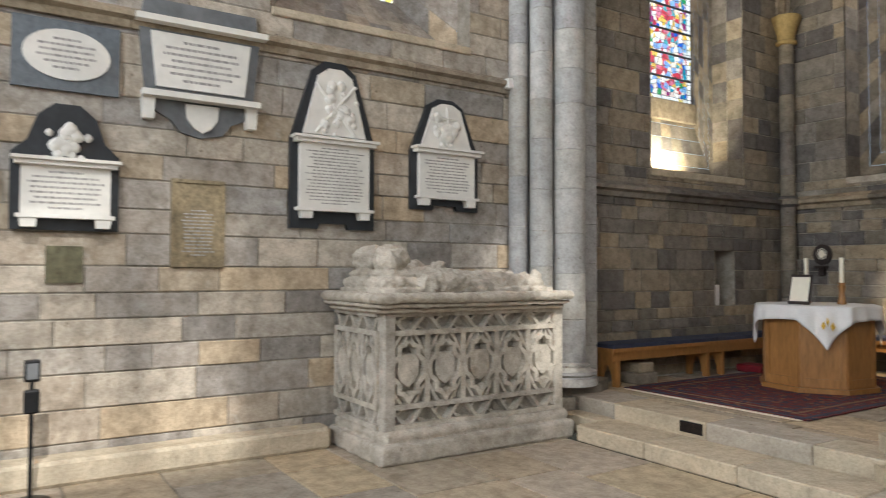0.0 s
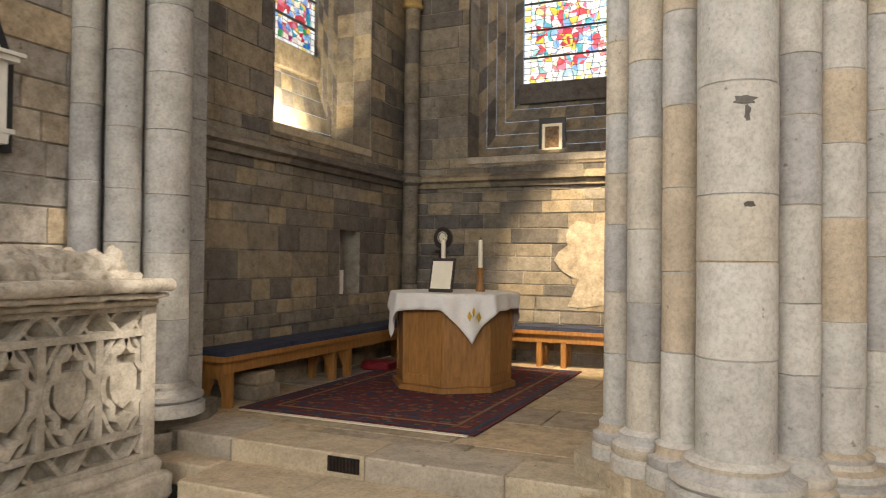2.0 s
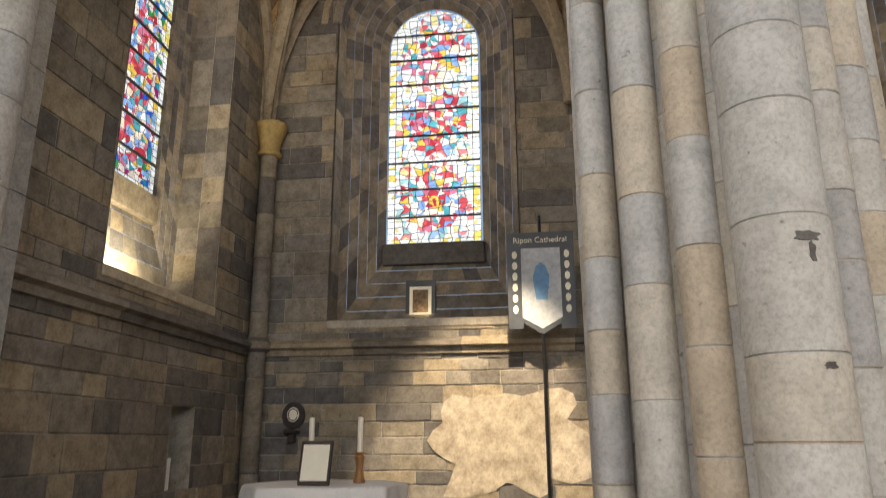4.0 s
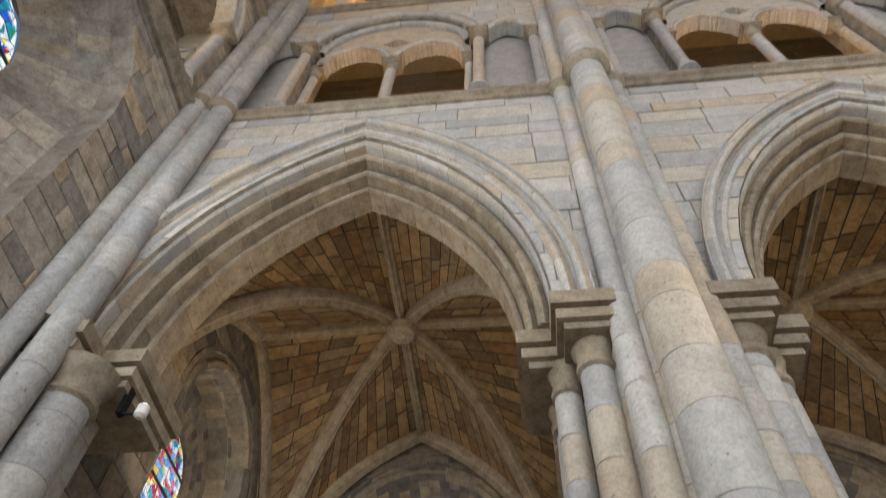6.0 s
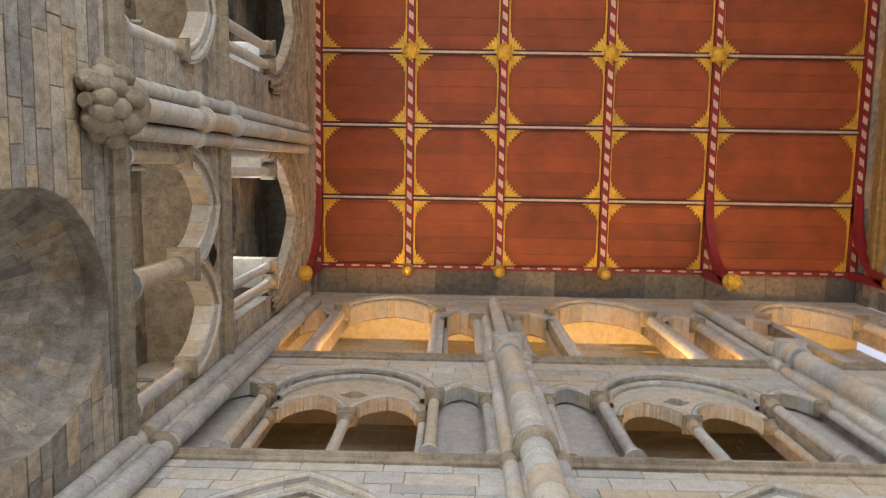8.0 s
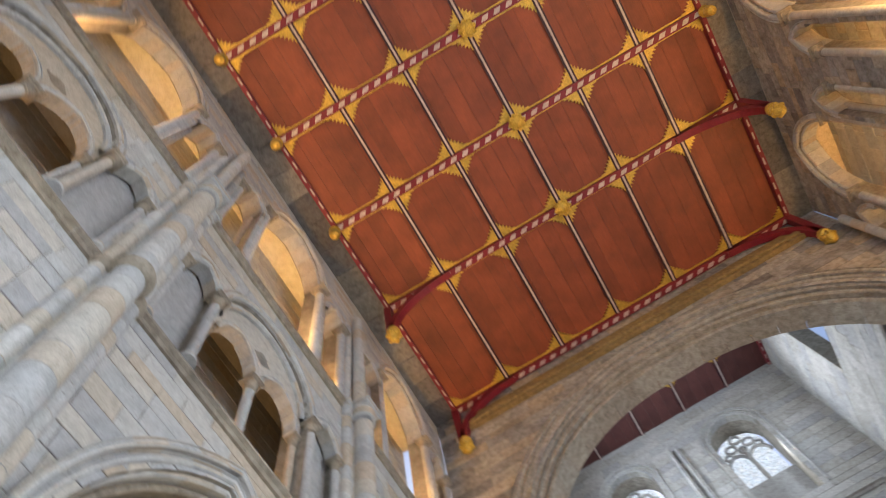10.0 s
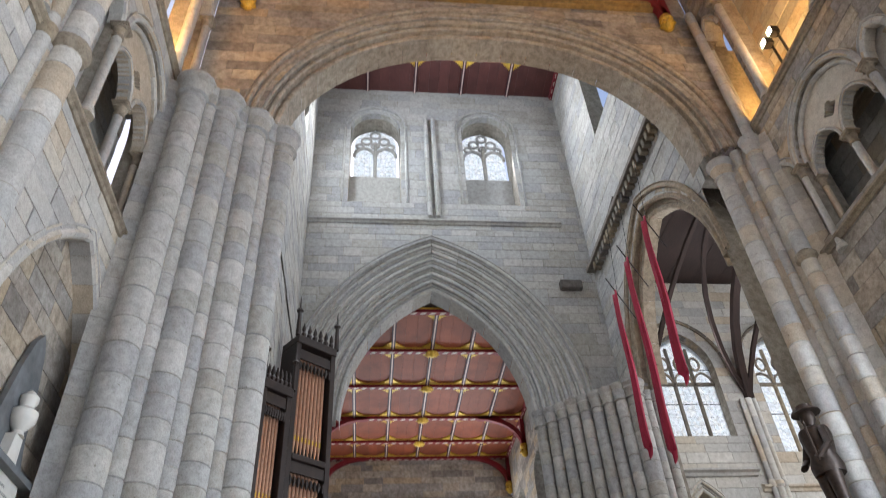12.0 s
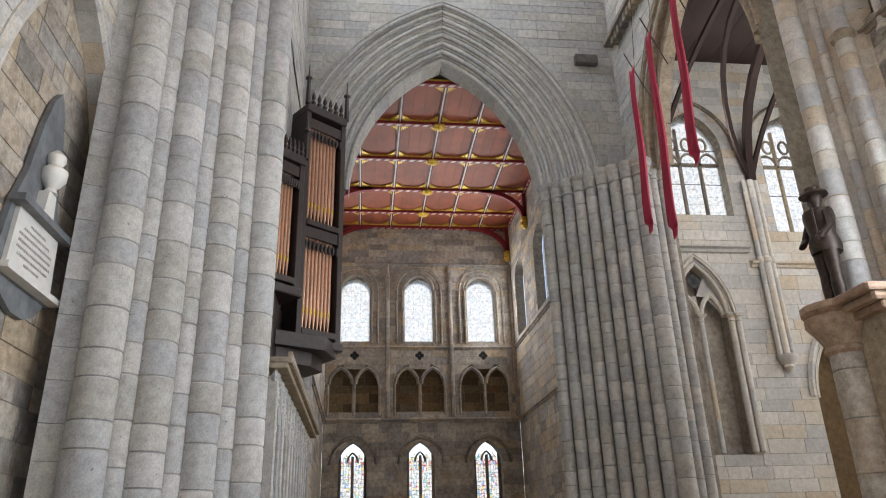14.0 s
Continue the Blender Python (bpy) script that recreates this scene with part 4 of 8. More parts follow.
# ---------- arcade arches and piers ----------
for c in BAY:
    a = thing("arch", (c, YE, ZSP), "pointed arcade arch of moulded stone orders", "arch", "arcade arches", "structure")
    m = Mesh()
    archivolt(m, EAST, c, ZSP, 1.49, 2.72, [(0.43, 0.52, -0.11, 0.02), (0.32, 0.43, -0.03, 0.2), (0.22, 0.33, 0.05, 0.3)], 9)
    obj("archivolt", m, M_PALE, a)
    m = Mesh()
    archivolt(m, EAST, c, ZSP, 1.49, 2.72, [(0.13, 0.24, 0.16, 0.45), (0.05, 0.15, 0.30, 0.55), (0.0, 0.08, 0.46, 0.74)], 9)
    obj("inner_archivolt", m, M_RIB, a, "brown inner arch mouldings")


SH = [(0.0, -0.83, 0.185), (-0.27, -0.64, 0.10), (0.27, -0.64, 0.11), (-0.47, -0.46, 0.11), (0.45, -0.46, 0.14), (-0.655, -0.25, 0.09), (0.65, -0.24, 0.10), (-0.62, 0.10, 0.12), (0.70, 0.08, 0.13), (-0.63, 0.26, 0.1), (0.63, 0.26, 0.1), (-0.42, 0.46, 0.14), (0.42, 0.46, 0.14), (0.0, 0.72, 0.17)]


def pier(x, y, label):
    t = thing("compound_pier", (x, y, 0), label, "pier", "arcade piers")
    z = 0.6
    while z < 5.2:
        q = min(5.2, z + rng.uniform(0.35, 0.55))
        core = Mesh().prism([(x - 0.15, y - 0.735), (x + 0.15, y - 0.735), (x + 0.34, y - 0.58), (x + 0.62, y - 0.1), (x, y + 0.66), (x - 0.58, y - 0.1), (x - 0.34, y - 0.56)], z + 0.003, q - 0.003)
        obj("core_block", core, M_PALE, t)
        z = q
    for k, (dx, dy, r) in enumerate(SH):
        drums(t, x + dx, y + dy, 0.62, 13.1 if k < 1 else 4.98 if k > 2 else 13.15, r, 18 if r > 0.15 else 14, 0.42, M_PALE, 5.6 if dy < 0.1 and x < 0 else 0)
        b = Mesh()
        base(b, x + dx, y + dy, 0.42, r, 18, 0.24)
        obj("base", b, M_PALE, t)
        q = rng.uniform(-0.02, 0.02)
        obj("pedestal", Mesh().lathe(x + dx, y + dy, [(r * 2.25, 0.13), (r * 2.25, 0.26 + q), (r * 2.0, 0.30 + q), (r * 1.95, 0.425)], 8, False, math.pi / 8), M_STEP, t)
        if k > 2:
            obj("capital", Mesh().lathe(x + dx, y + dy, [(r, 4.9), (r * 1.22, 4.92), (r * 1.22, 4.96), (r * 1.02, 4.98), (r * 1.1, 5.06), (r * 1.5, 5.17)], 16), M_RIB, t)
    p = Mesh()
    for i, (o, za, zb) in enumerate(((1.26, 0, 0.14), (1.06, 0.14, 0.27), (0.92, 0.27, 0.43))):
        e = o * 0.28
        p.prism([(x - e, y - o), (x + e, y - o), (x + o, y - e), (x + o, y + e), (x + e, y + o), (x - e, y + o), (x - o, y + e), (x - o, y - e)], za + 0.002, zb - 0.002)
    obj("plinth", p, M_STEP, t)
    for sg in (-1, 1):
        ab = Mesh()
        for e, za, zb in ((0.075, 5.13, 5.19), (0.03, 5.19, 5.28), (0.055, 5.28, 5.31), (0.0, 5.31, 5.44)):
            ab.prism([(x + sg * u, y + v) for u, v in ((0.30, -0.75 + e), (0.73 - e, -0.75 + e), (0.73 - e, -0.42 + e), (0.97 - e, -0.42 + e), (0.97 - e, 0.40 - e), (0.73 - e, 0.40 - e), (0.73 - e, 0.78 - e), (0.30, 0.78 - e))], za, zb)
        obj("abacus", ab, M_RIB, t, "stepped moulded abacus")
    z = 5.2
    while z < 13.1:
        q = min(13.1, z + rng.uniform(0.35, 0.55))
        obj("core_block", Mesh().prism([(x - 0.36, y - 0.60), (x - 0.15, y - 0.735), (x + 0.15, y - 0.735), (x + 0.36, y - 0.60)], z + 0.003, q - 0.003), M_PALE, t)
        z = q
    for dx, dy, r in SH[:3]:
        for z in (Z1 - 0.08, ):
            u = Mesh().lathe(x + dx, y + dy, [(r, z - 0.1), (r * 1.35, z - 0.04), (r * 1.45, z + 0.03), (r * 1.3, z + 0.1), (r, z + 0.14)], 16)
            obj("shaft_ring", u, M_RIB, t)
    for dx, dy, r in SH[:3]:
        u = Mesh()
        capital(u, x + dx, y + dy, Z2 + 0.05, r, h=0.42, w=1.35)
        obj("upper_capital", u, M_PALE, t)
    u = Mesh()
    shaft(u, x, y - 0.74, Z2 + 0.05, 18.3, 0.13, 14, 0.6)
    for s in (-1, 1):
        shaft(u, x + s * 0.24, y - 0.62, Z2 + 0.05, 17.6, 0.08, 12, 0.6)
    obj("upper_shaft", u, M_PALE, t)
    return t


pier(PIER[0], 5.47, "compound pier of clustered pale limestone shafts on a weathered plinth")
pier(PIER[1], 5.47, "compound pier of clustered pale limestone shafts at the blind bay")

# respond against the north wall
t = thing("respond_pier", (-5.9, 5.1, 0), "half pier of clustered shafts between tomb and chapel", "pier")
for x, y, r, top in ((-6.05, 4.62, 0.11, 18), (-5.80, 4.74, 0.125, 18), (-5.66, 5.02, 0.175, 4.92)):
    drums(t, x, y, 0.6, top, r, 14, 0.45, M_GREY, 5.6)
    b = Mesh()
    base(b, x, y, 0.4, r, 16, 0.24)
    obj("base", b, M_GREY, t)
    if top < 6:
        obj("capital", Mesh().lathe(x, y, [(r, 4.86), (r * 1.2, 4.88), (r * 1.2, 4.92), (r * 1.02, 4.94), (r * 1.1, 5.04), (r * 1.5, 5.17)], 16), M_RIB, t)
m, z = Mesh(), 0.3
while z < 5.3:
    q = min(5.3, z + rng.uniform(0.35, 0.55))
    m.prism([(-6.15, 4.72), (-5.88, 4.84), (-5.76, 5.0), (-5.72, 5.25), (-5.72, 5.5), (-5.84, 5.56), (-6.15, 5.56)], z + 0.003, q - 0.003)
    obj("core_block", m, M_GREY, t)
    m, z = Mesh(), q
z = 5.45
while z < 17.9:
    q = min(17.9, z + rng.uniform(0.35, 0.55))
    obj("core_block", Mesh().prism([(-6.15, 4.60), (-6.0, 4.60), (-5.82, 4.72), (-5.86, 4.86), (-6.15, 4.86)], z + 0.003, q - 0.003), M_GREY, t)
    z = q
obj("plinth", Mesh().prism([(-6.15, 4.5), (-5.75, 4.52), (-5.5, 4.9), (-5.44, 5.35), (-5.6, 5.66), (-6.15, 5.66)], 0, 0.28).prism([(-6.15, 4.56), (-5.78, 4.58), (-5.55, 4.95), (-5.5, 5.34), (-5.64, 5.6), (-6.15, 5.6)], 0.28, 0.42), M_DARK, t)
ab = Mesh()
for e, za, zb in ((0.075, 5.13, 5.19), (0.03, 5.19, 5.28), (0.055, 5.28, 5.31), (0.0, 5.31, 5.44)):
    ab.prism([(-6.15, 4.72 + e), (-5.62 - e, 4.72 + e), (-5.62 - e, 5.02 + e), (-5.30 - e, 5.02 + e), (-5.30 - e, 5.86 - e), (-6.15, 5.86 - e)], za, zb)
obj("abacus", ab, M_RIB, t, "stepped moulded abacus")
u = Mesh()
for x, y, r in ((-6.04, 4.63, 0.10), (-5.84, 4.74, 0.13)):
    u.lathe(x, y, [(r, Z1 - 0.16), (r * 1.35, Z1 - 0.1), (r * 1.45, Z1 - 0.03), (r, Z1 + 0.06)], 16)
obj("shaft_ring", u, M_RIB, t)


# ---------- triforium tracery and clerestory colonnettes ----------
def colonnette(t, x, y, z0, z1, r, mat):
    m = Mesh()
    m.lathe(x, y, [(r * 1.7, z0), (r * 1.7, z0 + 0.06), (r * 1.3, z0 + 0.1), (r * 1.4, z0 + 0.13), (r, z0 + 0.17), (r, z1 - 0.3)], 12)
    obj("colonnette", m, mat, t)
    c = Mesh()
    capital(c, x, y, z1, r, 12, 0.3, True, 1.7)
    obj("capital", c, M_RIB, t)


def plate(at, cx, z0, zs, a, h, d, mat, t):
    """A tracery plate under an arch: two lancets and a quatrefoil cut through it."""
    m = Mesh()
    sub, sa, sh = 0.54 * a / 1.14, 0.46 * a / 1.14, 0.62
    holes = [Opening(cx - sub, z0, sa, 11.2, sh), Opening(cx + sub, z0, sa, 11.2, sh)]
    outer = Opening(cx, z0, a, zs, h)
    n, k = 44, 40
    zq, rq = 11.95, 0.1
    zb = 11.2
    inq = lambda u, z: any(math.hypot(u - cx - dx, z - zq - dz) < 0.085 for dx, dz in ((0.1, 0), (-0.1, 0), (0, 0.1), (0, -0.1)))
    for i in range(n):
        for j in range(k):
            u0, u1 = cx - a + 2 * a * i / n, cx - a + 2 * a * (i + 1) / n
            v0, v1 = zb + (outer.top - zb) * j / k, zb + (outer.top - zb) * (j + 1) / k
            cu, cv = (u0 + u1) / 2, (v0 + v1) / 2
            if abs(cu - cx) > outer.half(cv) + 0.03 or any(abs(cu - o.cx) < o.half(cv) for o in holes) or inq(cu, cv):
                continue
            vs = [at(u, v, e) for e in (0.12, 0.3) for u, v in ((u0, v0), (u1, v0), (u1, v1), (u0, v1))]
            m.add(vs, [(0, 1, 2, 3), (4, 7, 6, 5), (0, 4, 5, 1), (1, 5, 6, 2), (2, 6, 7, 3), (3, 7, 4, 0)])
    data = obj("tracery", m, mat, t)
    bm = bmesh.new()
    bm.from_mesh(data.data)
    bmesh.ops.remove_doubles(bm, verts=bm.verts[:], dist=0.002)
    seen = {}
    for f in bm.faces:
        seen.setdefault(tuple(round(q, 3) for q in f.calc_center_median()), []).append(f)
    bmesh.ops.delete(bm, geom=[f for fs in seen.values() if len(fs) > 1 for f in fs], context="FACES")
    bm.to_mesh(data.data)
    bm.free()
    r = Mesh()
    for o in holes:
        archivolt(r, lambda u, z, e: at(u, z, e), o.cx, 11.2, sa, sh, [(0, 0.07, 0.07, 0.3)], 12)
    obj("sub_arch", r, mat, t)


def gallery(side, at, c, mat, name, dz=0.0):
    """One bay of triforium and clerestory."""
    t = thing("triforium_bay", at(c, Z1 + 0.2, 0), "triforium bay: two lancets and a quatrefoil under a round arch, blind lancets beside", "triforium", "triforium bays", "structure")
    m = Mesh()
    archivolt(m, at, c, 11.6, 1.02, 1.1, [(0.12, 0.26, -0.07, 0.06), (0.0, 0.14, 0.04, 0.3)], 10)
    for s in (-1, 1):
        archivolt(m, at, c + s * 1.62, 11.6, 0.30, 0.5, [(0.0, 0.16, -0.04, 0.2)], 14)
    obj("archivolt", m, mat, t)
    plate(at, c, Z1 + 0.2, 11.6, 1.1, 1.16, 0.2, mat, t)
    for s in (-1, 1):
        b = [at(c + s * 1.62 + u, z, 0.24) for u, z in ((-0.4, Z1 + 0.1), (0.4, Z1 + 0.1), (0.4, 12.3), (-0.4, 12.3))]
        b += [at(c + s * 1.62 + u, z, 0.3) for u, z in ((-0.4, Z1 + 0.1), (0.4, Z1 + 0.1), (0.4, 12.3), (-0.4, 12.3))]
        obj("blind_panel", Mesh().add(b, [(0, 1, 2, 3), (7, 6, 5, 4), (0, 4, 5, 1), (1, 5, 6, 2), (2, 6, 7, 3), (3, 7, 4, 0)]), mat, t)
    for u, e, r in ((0, 0.2, 0.075), (-1.08, 0.2, 0.06), (1.08, 0.2, 0.06), (-1.22, 0.0, 0.075), (1.22, 0.0, 0.075), (-1.97, 0.04, 0.065), (1.97, 0.04, 0.065)):
        x, y, _ = at(c + u, 0, e)
        colonnette(t, x, y, Z1 + 0.19, 11.25 if e > 0.1 else 11.62, r, mat)
    t = thing("clerestory_bay", at(c, Z2 + 0.2, 0), "clerestory bay: lamplit round arch between narrow lancets on shafts", "clerestory", "clerestory bays", "structure")
    m = Mesh()
    archivolt(m, at, c, 17.7, 0.95, 1.42, [(0.1, 0.26, -0.06, 0.06), (0.0, 0.12, 0.03, 0.45)], 10)
    for s in (-1, 1):
        archivolt(m, at, c + s * 1.62, 16.9, 0.29, 0.65, [(0.0, 0.15, -0.04, 0.45)], 14)
    obj("archivolt", m, mat, t)
    for u, e, r in ((-1.1, 0.08, 0.1), (1.1, 0.08, 0.1), (-1.27, 0.32, 0.1), (1.27, 0.32, 0.1), (-1.98, 0.05, 0.09), (1.98, 0.05, 0.09)):
        x, y, _ = at(c + u, 0, e)
        colonnette(t, x, y, Z2 + 0.14, 17.0 if abs(u) > 1.5 else 17.7, r, mat)


for c in tri_c:
    gallery(1, EAST, c, M_PALE, "east")
    gallery(-1, WEST, c, M_PALE, "west")
for c in nw_c:
    t = thing("triforium_bay", (XN, c, ZN1), "north triforium bay of two wide arches under a quatrefoil on a stout column", "triforium", "north triforium bays", "structure")
    m = Mesh()
    for e in (-0.74, 0.74):
        archivolt(m, NORTH, c + e, 10.95, 0.60, 0.92, [(0.0, 0.13, -0.03, 0.25), (0.15, 0.24, -0.08, 0.02)], 14)
    obj("archivolt", m, M_PALE, t)
    # dark discs on the wall face stand for the shade in the hole
    q = Mesh()
    for du, dz in ((0.09, 0), (-0.09, 0), (0, 0.09), (0, -0.09)):
        q.slab([(c + du + u, 11.95 + dz + v) for u, v in circle(0.08, 8)], lambda u, z, d: (XN + 0.010 + d, u, z), 0.006)
    obj("quatrefoil", q, M_IRON, t, "quatrefoil piercing drawn in black discs, shade put into their colour")
    for u, r in ((0, 0.12), (-1.42, 0.085), (1.42, 0.085)):
        x, y, _ = NORTH(c + u, 0, 0.05)
        colonnette(t, x, y, ZN1 + 0.19, 10.98, r, M_PALE)
    rl = Mesh()
    for e in (-0.74, 0.74):
        for z in (ZN1 + 0.75, ZN1 + 1.15):
            y = c + e * 1.72
            rl.sweep([(XN - 0.04, y, z - 0.3), (XN - 1.15, y, z - 0.3)], circle(0.028, 8), None)
    obj("guard_rail", rl, M_SLATE, t, "grey metal guard rails across the passage")
    t = thing("clerestory_bay", (XN, c, ZN2), "north clerestory bay: wide moulded arch before a bright window", "clerestory", "north clerestory bays", "structure")
    m = Mesh()
    archivolt(m, NORTH, c - 0.2, 15.2, 1.36, 2.44, [(0.0, 0.14, 0.03, 0.25), (0.14, 0.28, -0.05, 0.1), (0.28, 0.38, -0.1, 0.02)], 10)
    obj("archivolt", m, M_RIB, t)
    for u, e, z in ((0.86, 0.1, 15.6), (1.2, 0.1, 15.6), (-1.0, 0.1, 15.6), (-1.34, 0.1, 15.6)):
        x, y, _ = NORTH(c - 0.2 + u, 0, e)
        colonnette(t, x, y, ZN2 + 0.14, z, 0.085, M_PALE)
    for u in (-1.17, 1.03):
        x, y, _ = NORTH(c - 0.2 + u, 0, 0.1)
        obj("lintel", Mesh().box(XN - 1.18, y - 0.3, 15.605, x + 0.1, y + 0.3, 15.85, 0.02), M_PALE, t)
for y in (0.98, -3.6):
    t = thing("wall_shaft", (XN, y, ZN1), "clustered wall shafts on a carved leaf corbel between the north bays", "shaft", "north wall shafts")
    for dx, dy, r in ((0.2, 0, 0.13), (0.1, -0.24, 0.1), (0.1, 0.24, 0.1)):
        m = Mesh()
        shaft(m, XN + dx, y + dy, ZN1 - 0.1, 18, r, 12, 0.6)
        for z in (ZN2, 11.1):
            obj("shaft_ring", Mesh().lathe(XN + dx, y + dy, [(r, z - 0.1), (r * 1.4, z - 0.05), (r * 1.4, z + 0.03), (r, z + 0.09)], 12), M_PALE, t)
        obj("shaft", m, M_PALE, t)
    cb = Mesh()
    for i in range(3):
        for j in range(5):
            a = -math.pi / 2 + math.pi * (j + 0.5 * (i % 2)) / 4.5
            rr = 0.30 - 0.07 * i
            cb.lathe(XN + 0.05 + rr * math.cos(a) * 0.9, y + rr * math.sin(a) * 1.15, [(0.03, ZN1 - 0.62 - 0.16 * i + 0.16), (0.12, ZN1 - 0.52 - 0.16 * i + 0.16), (0.13, ZN1 - 0.4 - 0.16 * i + 0.16), (0.06, ZN1 - 0.3 - 0.16 * i + 0.16)], 8)
    cb.lathe(XN + 0.1, y, [(0.06, ZN1 - 0.8), (0.2, ZN1 - 0.45), (0.34, ZN1 - 0.1)], 14)
    obj("corbel", cb, M_RIB, t, "carved leaf corbel")

# blind bay beside the crossing
wall("wall_blind_bay", lambda u, z, d: (u, YE + 0.3 + d, z), 3.9, XT, 0, 8.7, 0.25, [], (0.26, 0.38), (0.4, 0.9), M_WALL, "buff ashlar infill of the blind bay", seed=35)
t = thing("arch", (5.75, YE, ZSP), "pointed blind arch of moulded stone", "arch", kind="structure")
m = Mesh()
archivolt(m, EAST, 5.75, ZSP, 1.68, 2.95, [(0.0, 0.2, -0.02, 0.3)], 9)
obj("archivolt", m, M_PALE, t)

# clear glass at the back of the north clerestory passage
for k, c in enumerate(nw_c):
    w = thing("window_north_upper", (XN - 1.3, c, 13.4), "round-headed clear window behind the north passage", "window", "north clerestory windows", "structure")
    glazing(w, lambda u, z, d: (XN - 1.32 - d, u, z), Opening(c - 0.3, 13.4, 0.8, 16.1, 0.8), M_LGLASS, 16, 7, jitter=0, seed=33 + k, bars=0)
    obj("splay_ring", Mesh().sweep([(XN - 1.2, c - 0.3 + u, 16.1 + z) for u, z in arc(0.86, 0.86, 8)], circle(0.09, 6), (1, 0, 0)), M_DARK, w)


def patch(name, at, cu, cz, ru, rz, seed, mat, label, depth=0.014):
    """A thin irregular skin of plaster or mortar on a wall face."""
    rnd = random.Random(seed)
    n, off = 40, rnd.uniform(0, 9)
    pts = []
    for i in range(n):
        a = 2 * math.pi * i / n
        k = 0.75 + 0.35 * noise.noise(Vector((math.cos(a) * 1.6 + off, math.sin(a) * 1.6, 0))) + 0.16 * noise.noise(Vector((math.cos(a) * 6, math.sin(a) * 6 + off, 1)))
        e = max(abs(math.cos(a)), abs(math.sin(a))) ** 0.6
        pts.append((cu + ru * k * math.cos(a) / e, cz + rz * k * math.sin(a) / e))
    m = Mesh().slab(pts, lambda u, z, d: at(u, z, -d), depth)
    return obj(name, m, mat, None, label, "patch", "", "structure")


M_LIT_PLASTER = stone("old_lit_plaster", [(0.52, 0.45, 0.35), (0.50, 0.43, 0.34)], stain=(0.24, 0.20, 0.15), stain_amt=0.8, relief=0.8)
M_LIME = stone("lime_bloom", [(0.46, 0.45, 0.43), (0.44, 0.43, 0.41)], stain=(0.24, 0.23, 0.22), stain_amt=0.8, relief=0.8)
# broken plaster, paled further to carry the altar spot's pool of light
patch("plaster_patch", CHE, -2.95, 1.6, 1.0, 0.75, 4, M_LIT_PLASTER, "pale broken plaster patch, part of the altar spot's glow put into its colour")
SHAFT_AT = lambda u, z, d: (PIER[0] + (0.185 - d) * math.sin(u / 0.185), 5.47 - 0.83 - (0.185 - d) * math.cos(u / 0.185), z)
patch("mortar_chip", SHAFT_AT, 0.04, 2.33, 0.055, 0.025, 11, M_CHIP, "dark broken chip in the shaft", 0.003)
patch("mortar_chip", SHAFT_AT, 0.05, 2.27, 0.015, 0.05, 12, M_CHIP, "dark broken chip in the shaft", 0.003)
patch("mortar_chip", SHAFT_AT, 0.06, 1.85, 0.03, 0.018, 13, M_CHIP, "dark broken chip in the shaft", 0.003)


# ---------- painted ceiling of the transept ----------
YL, YR = 4.2, -6.82
RX = [-6.1, -3.77, -1.44, 1.22, 3.87, 7.6]


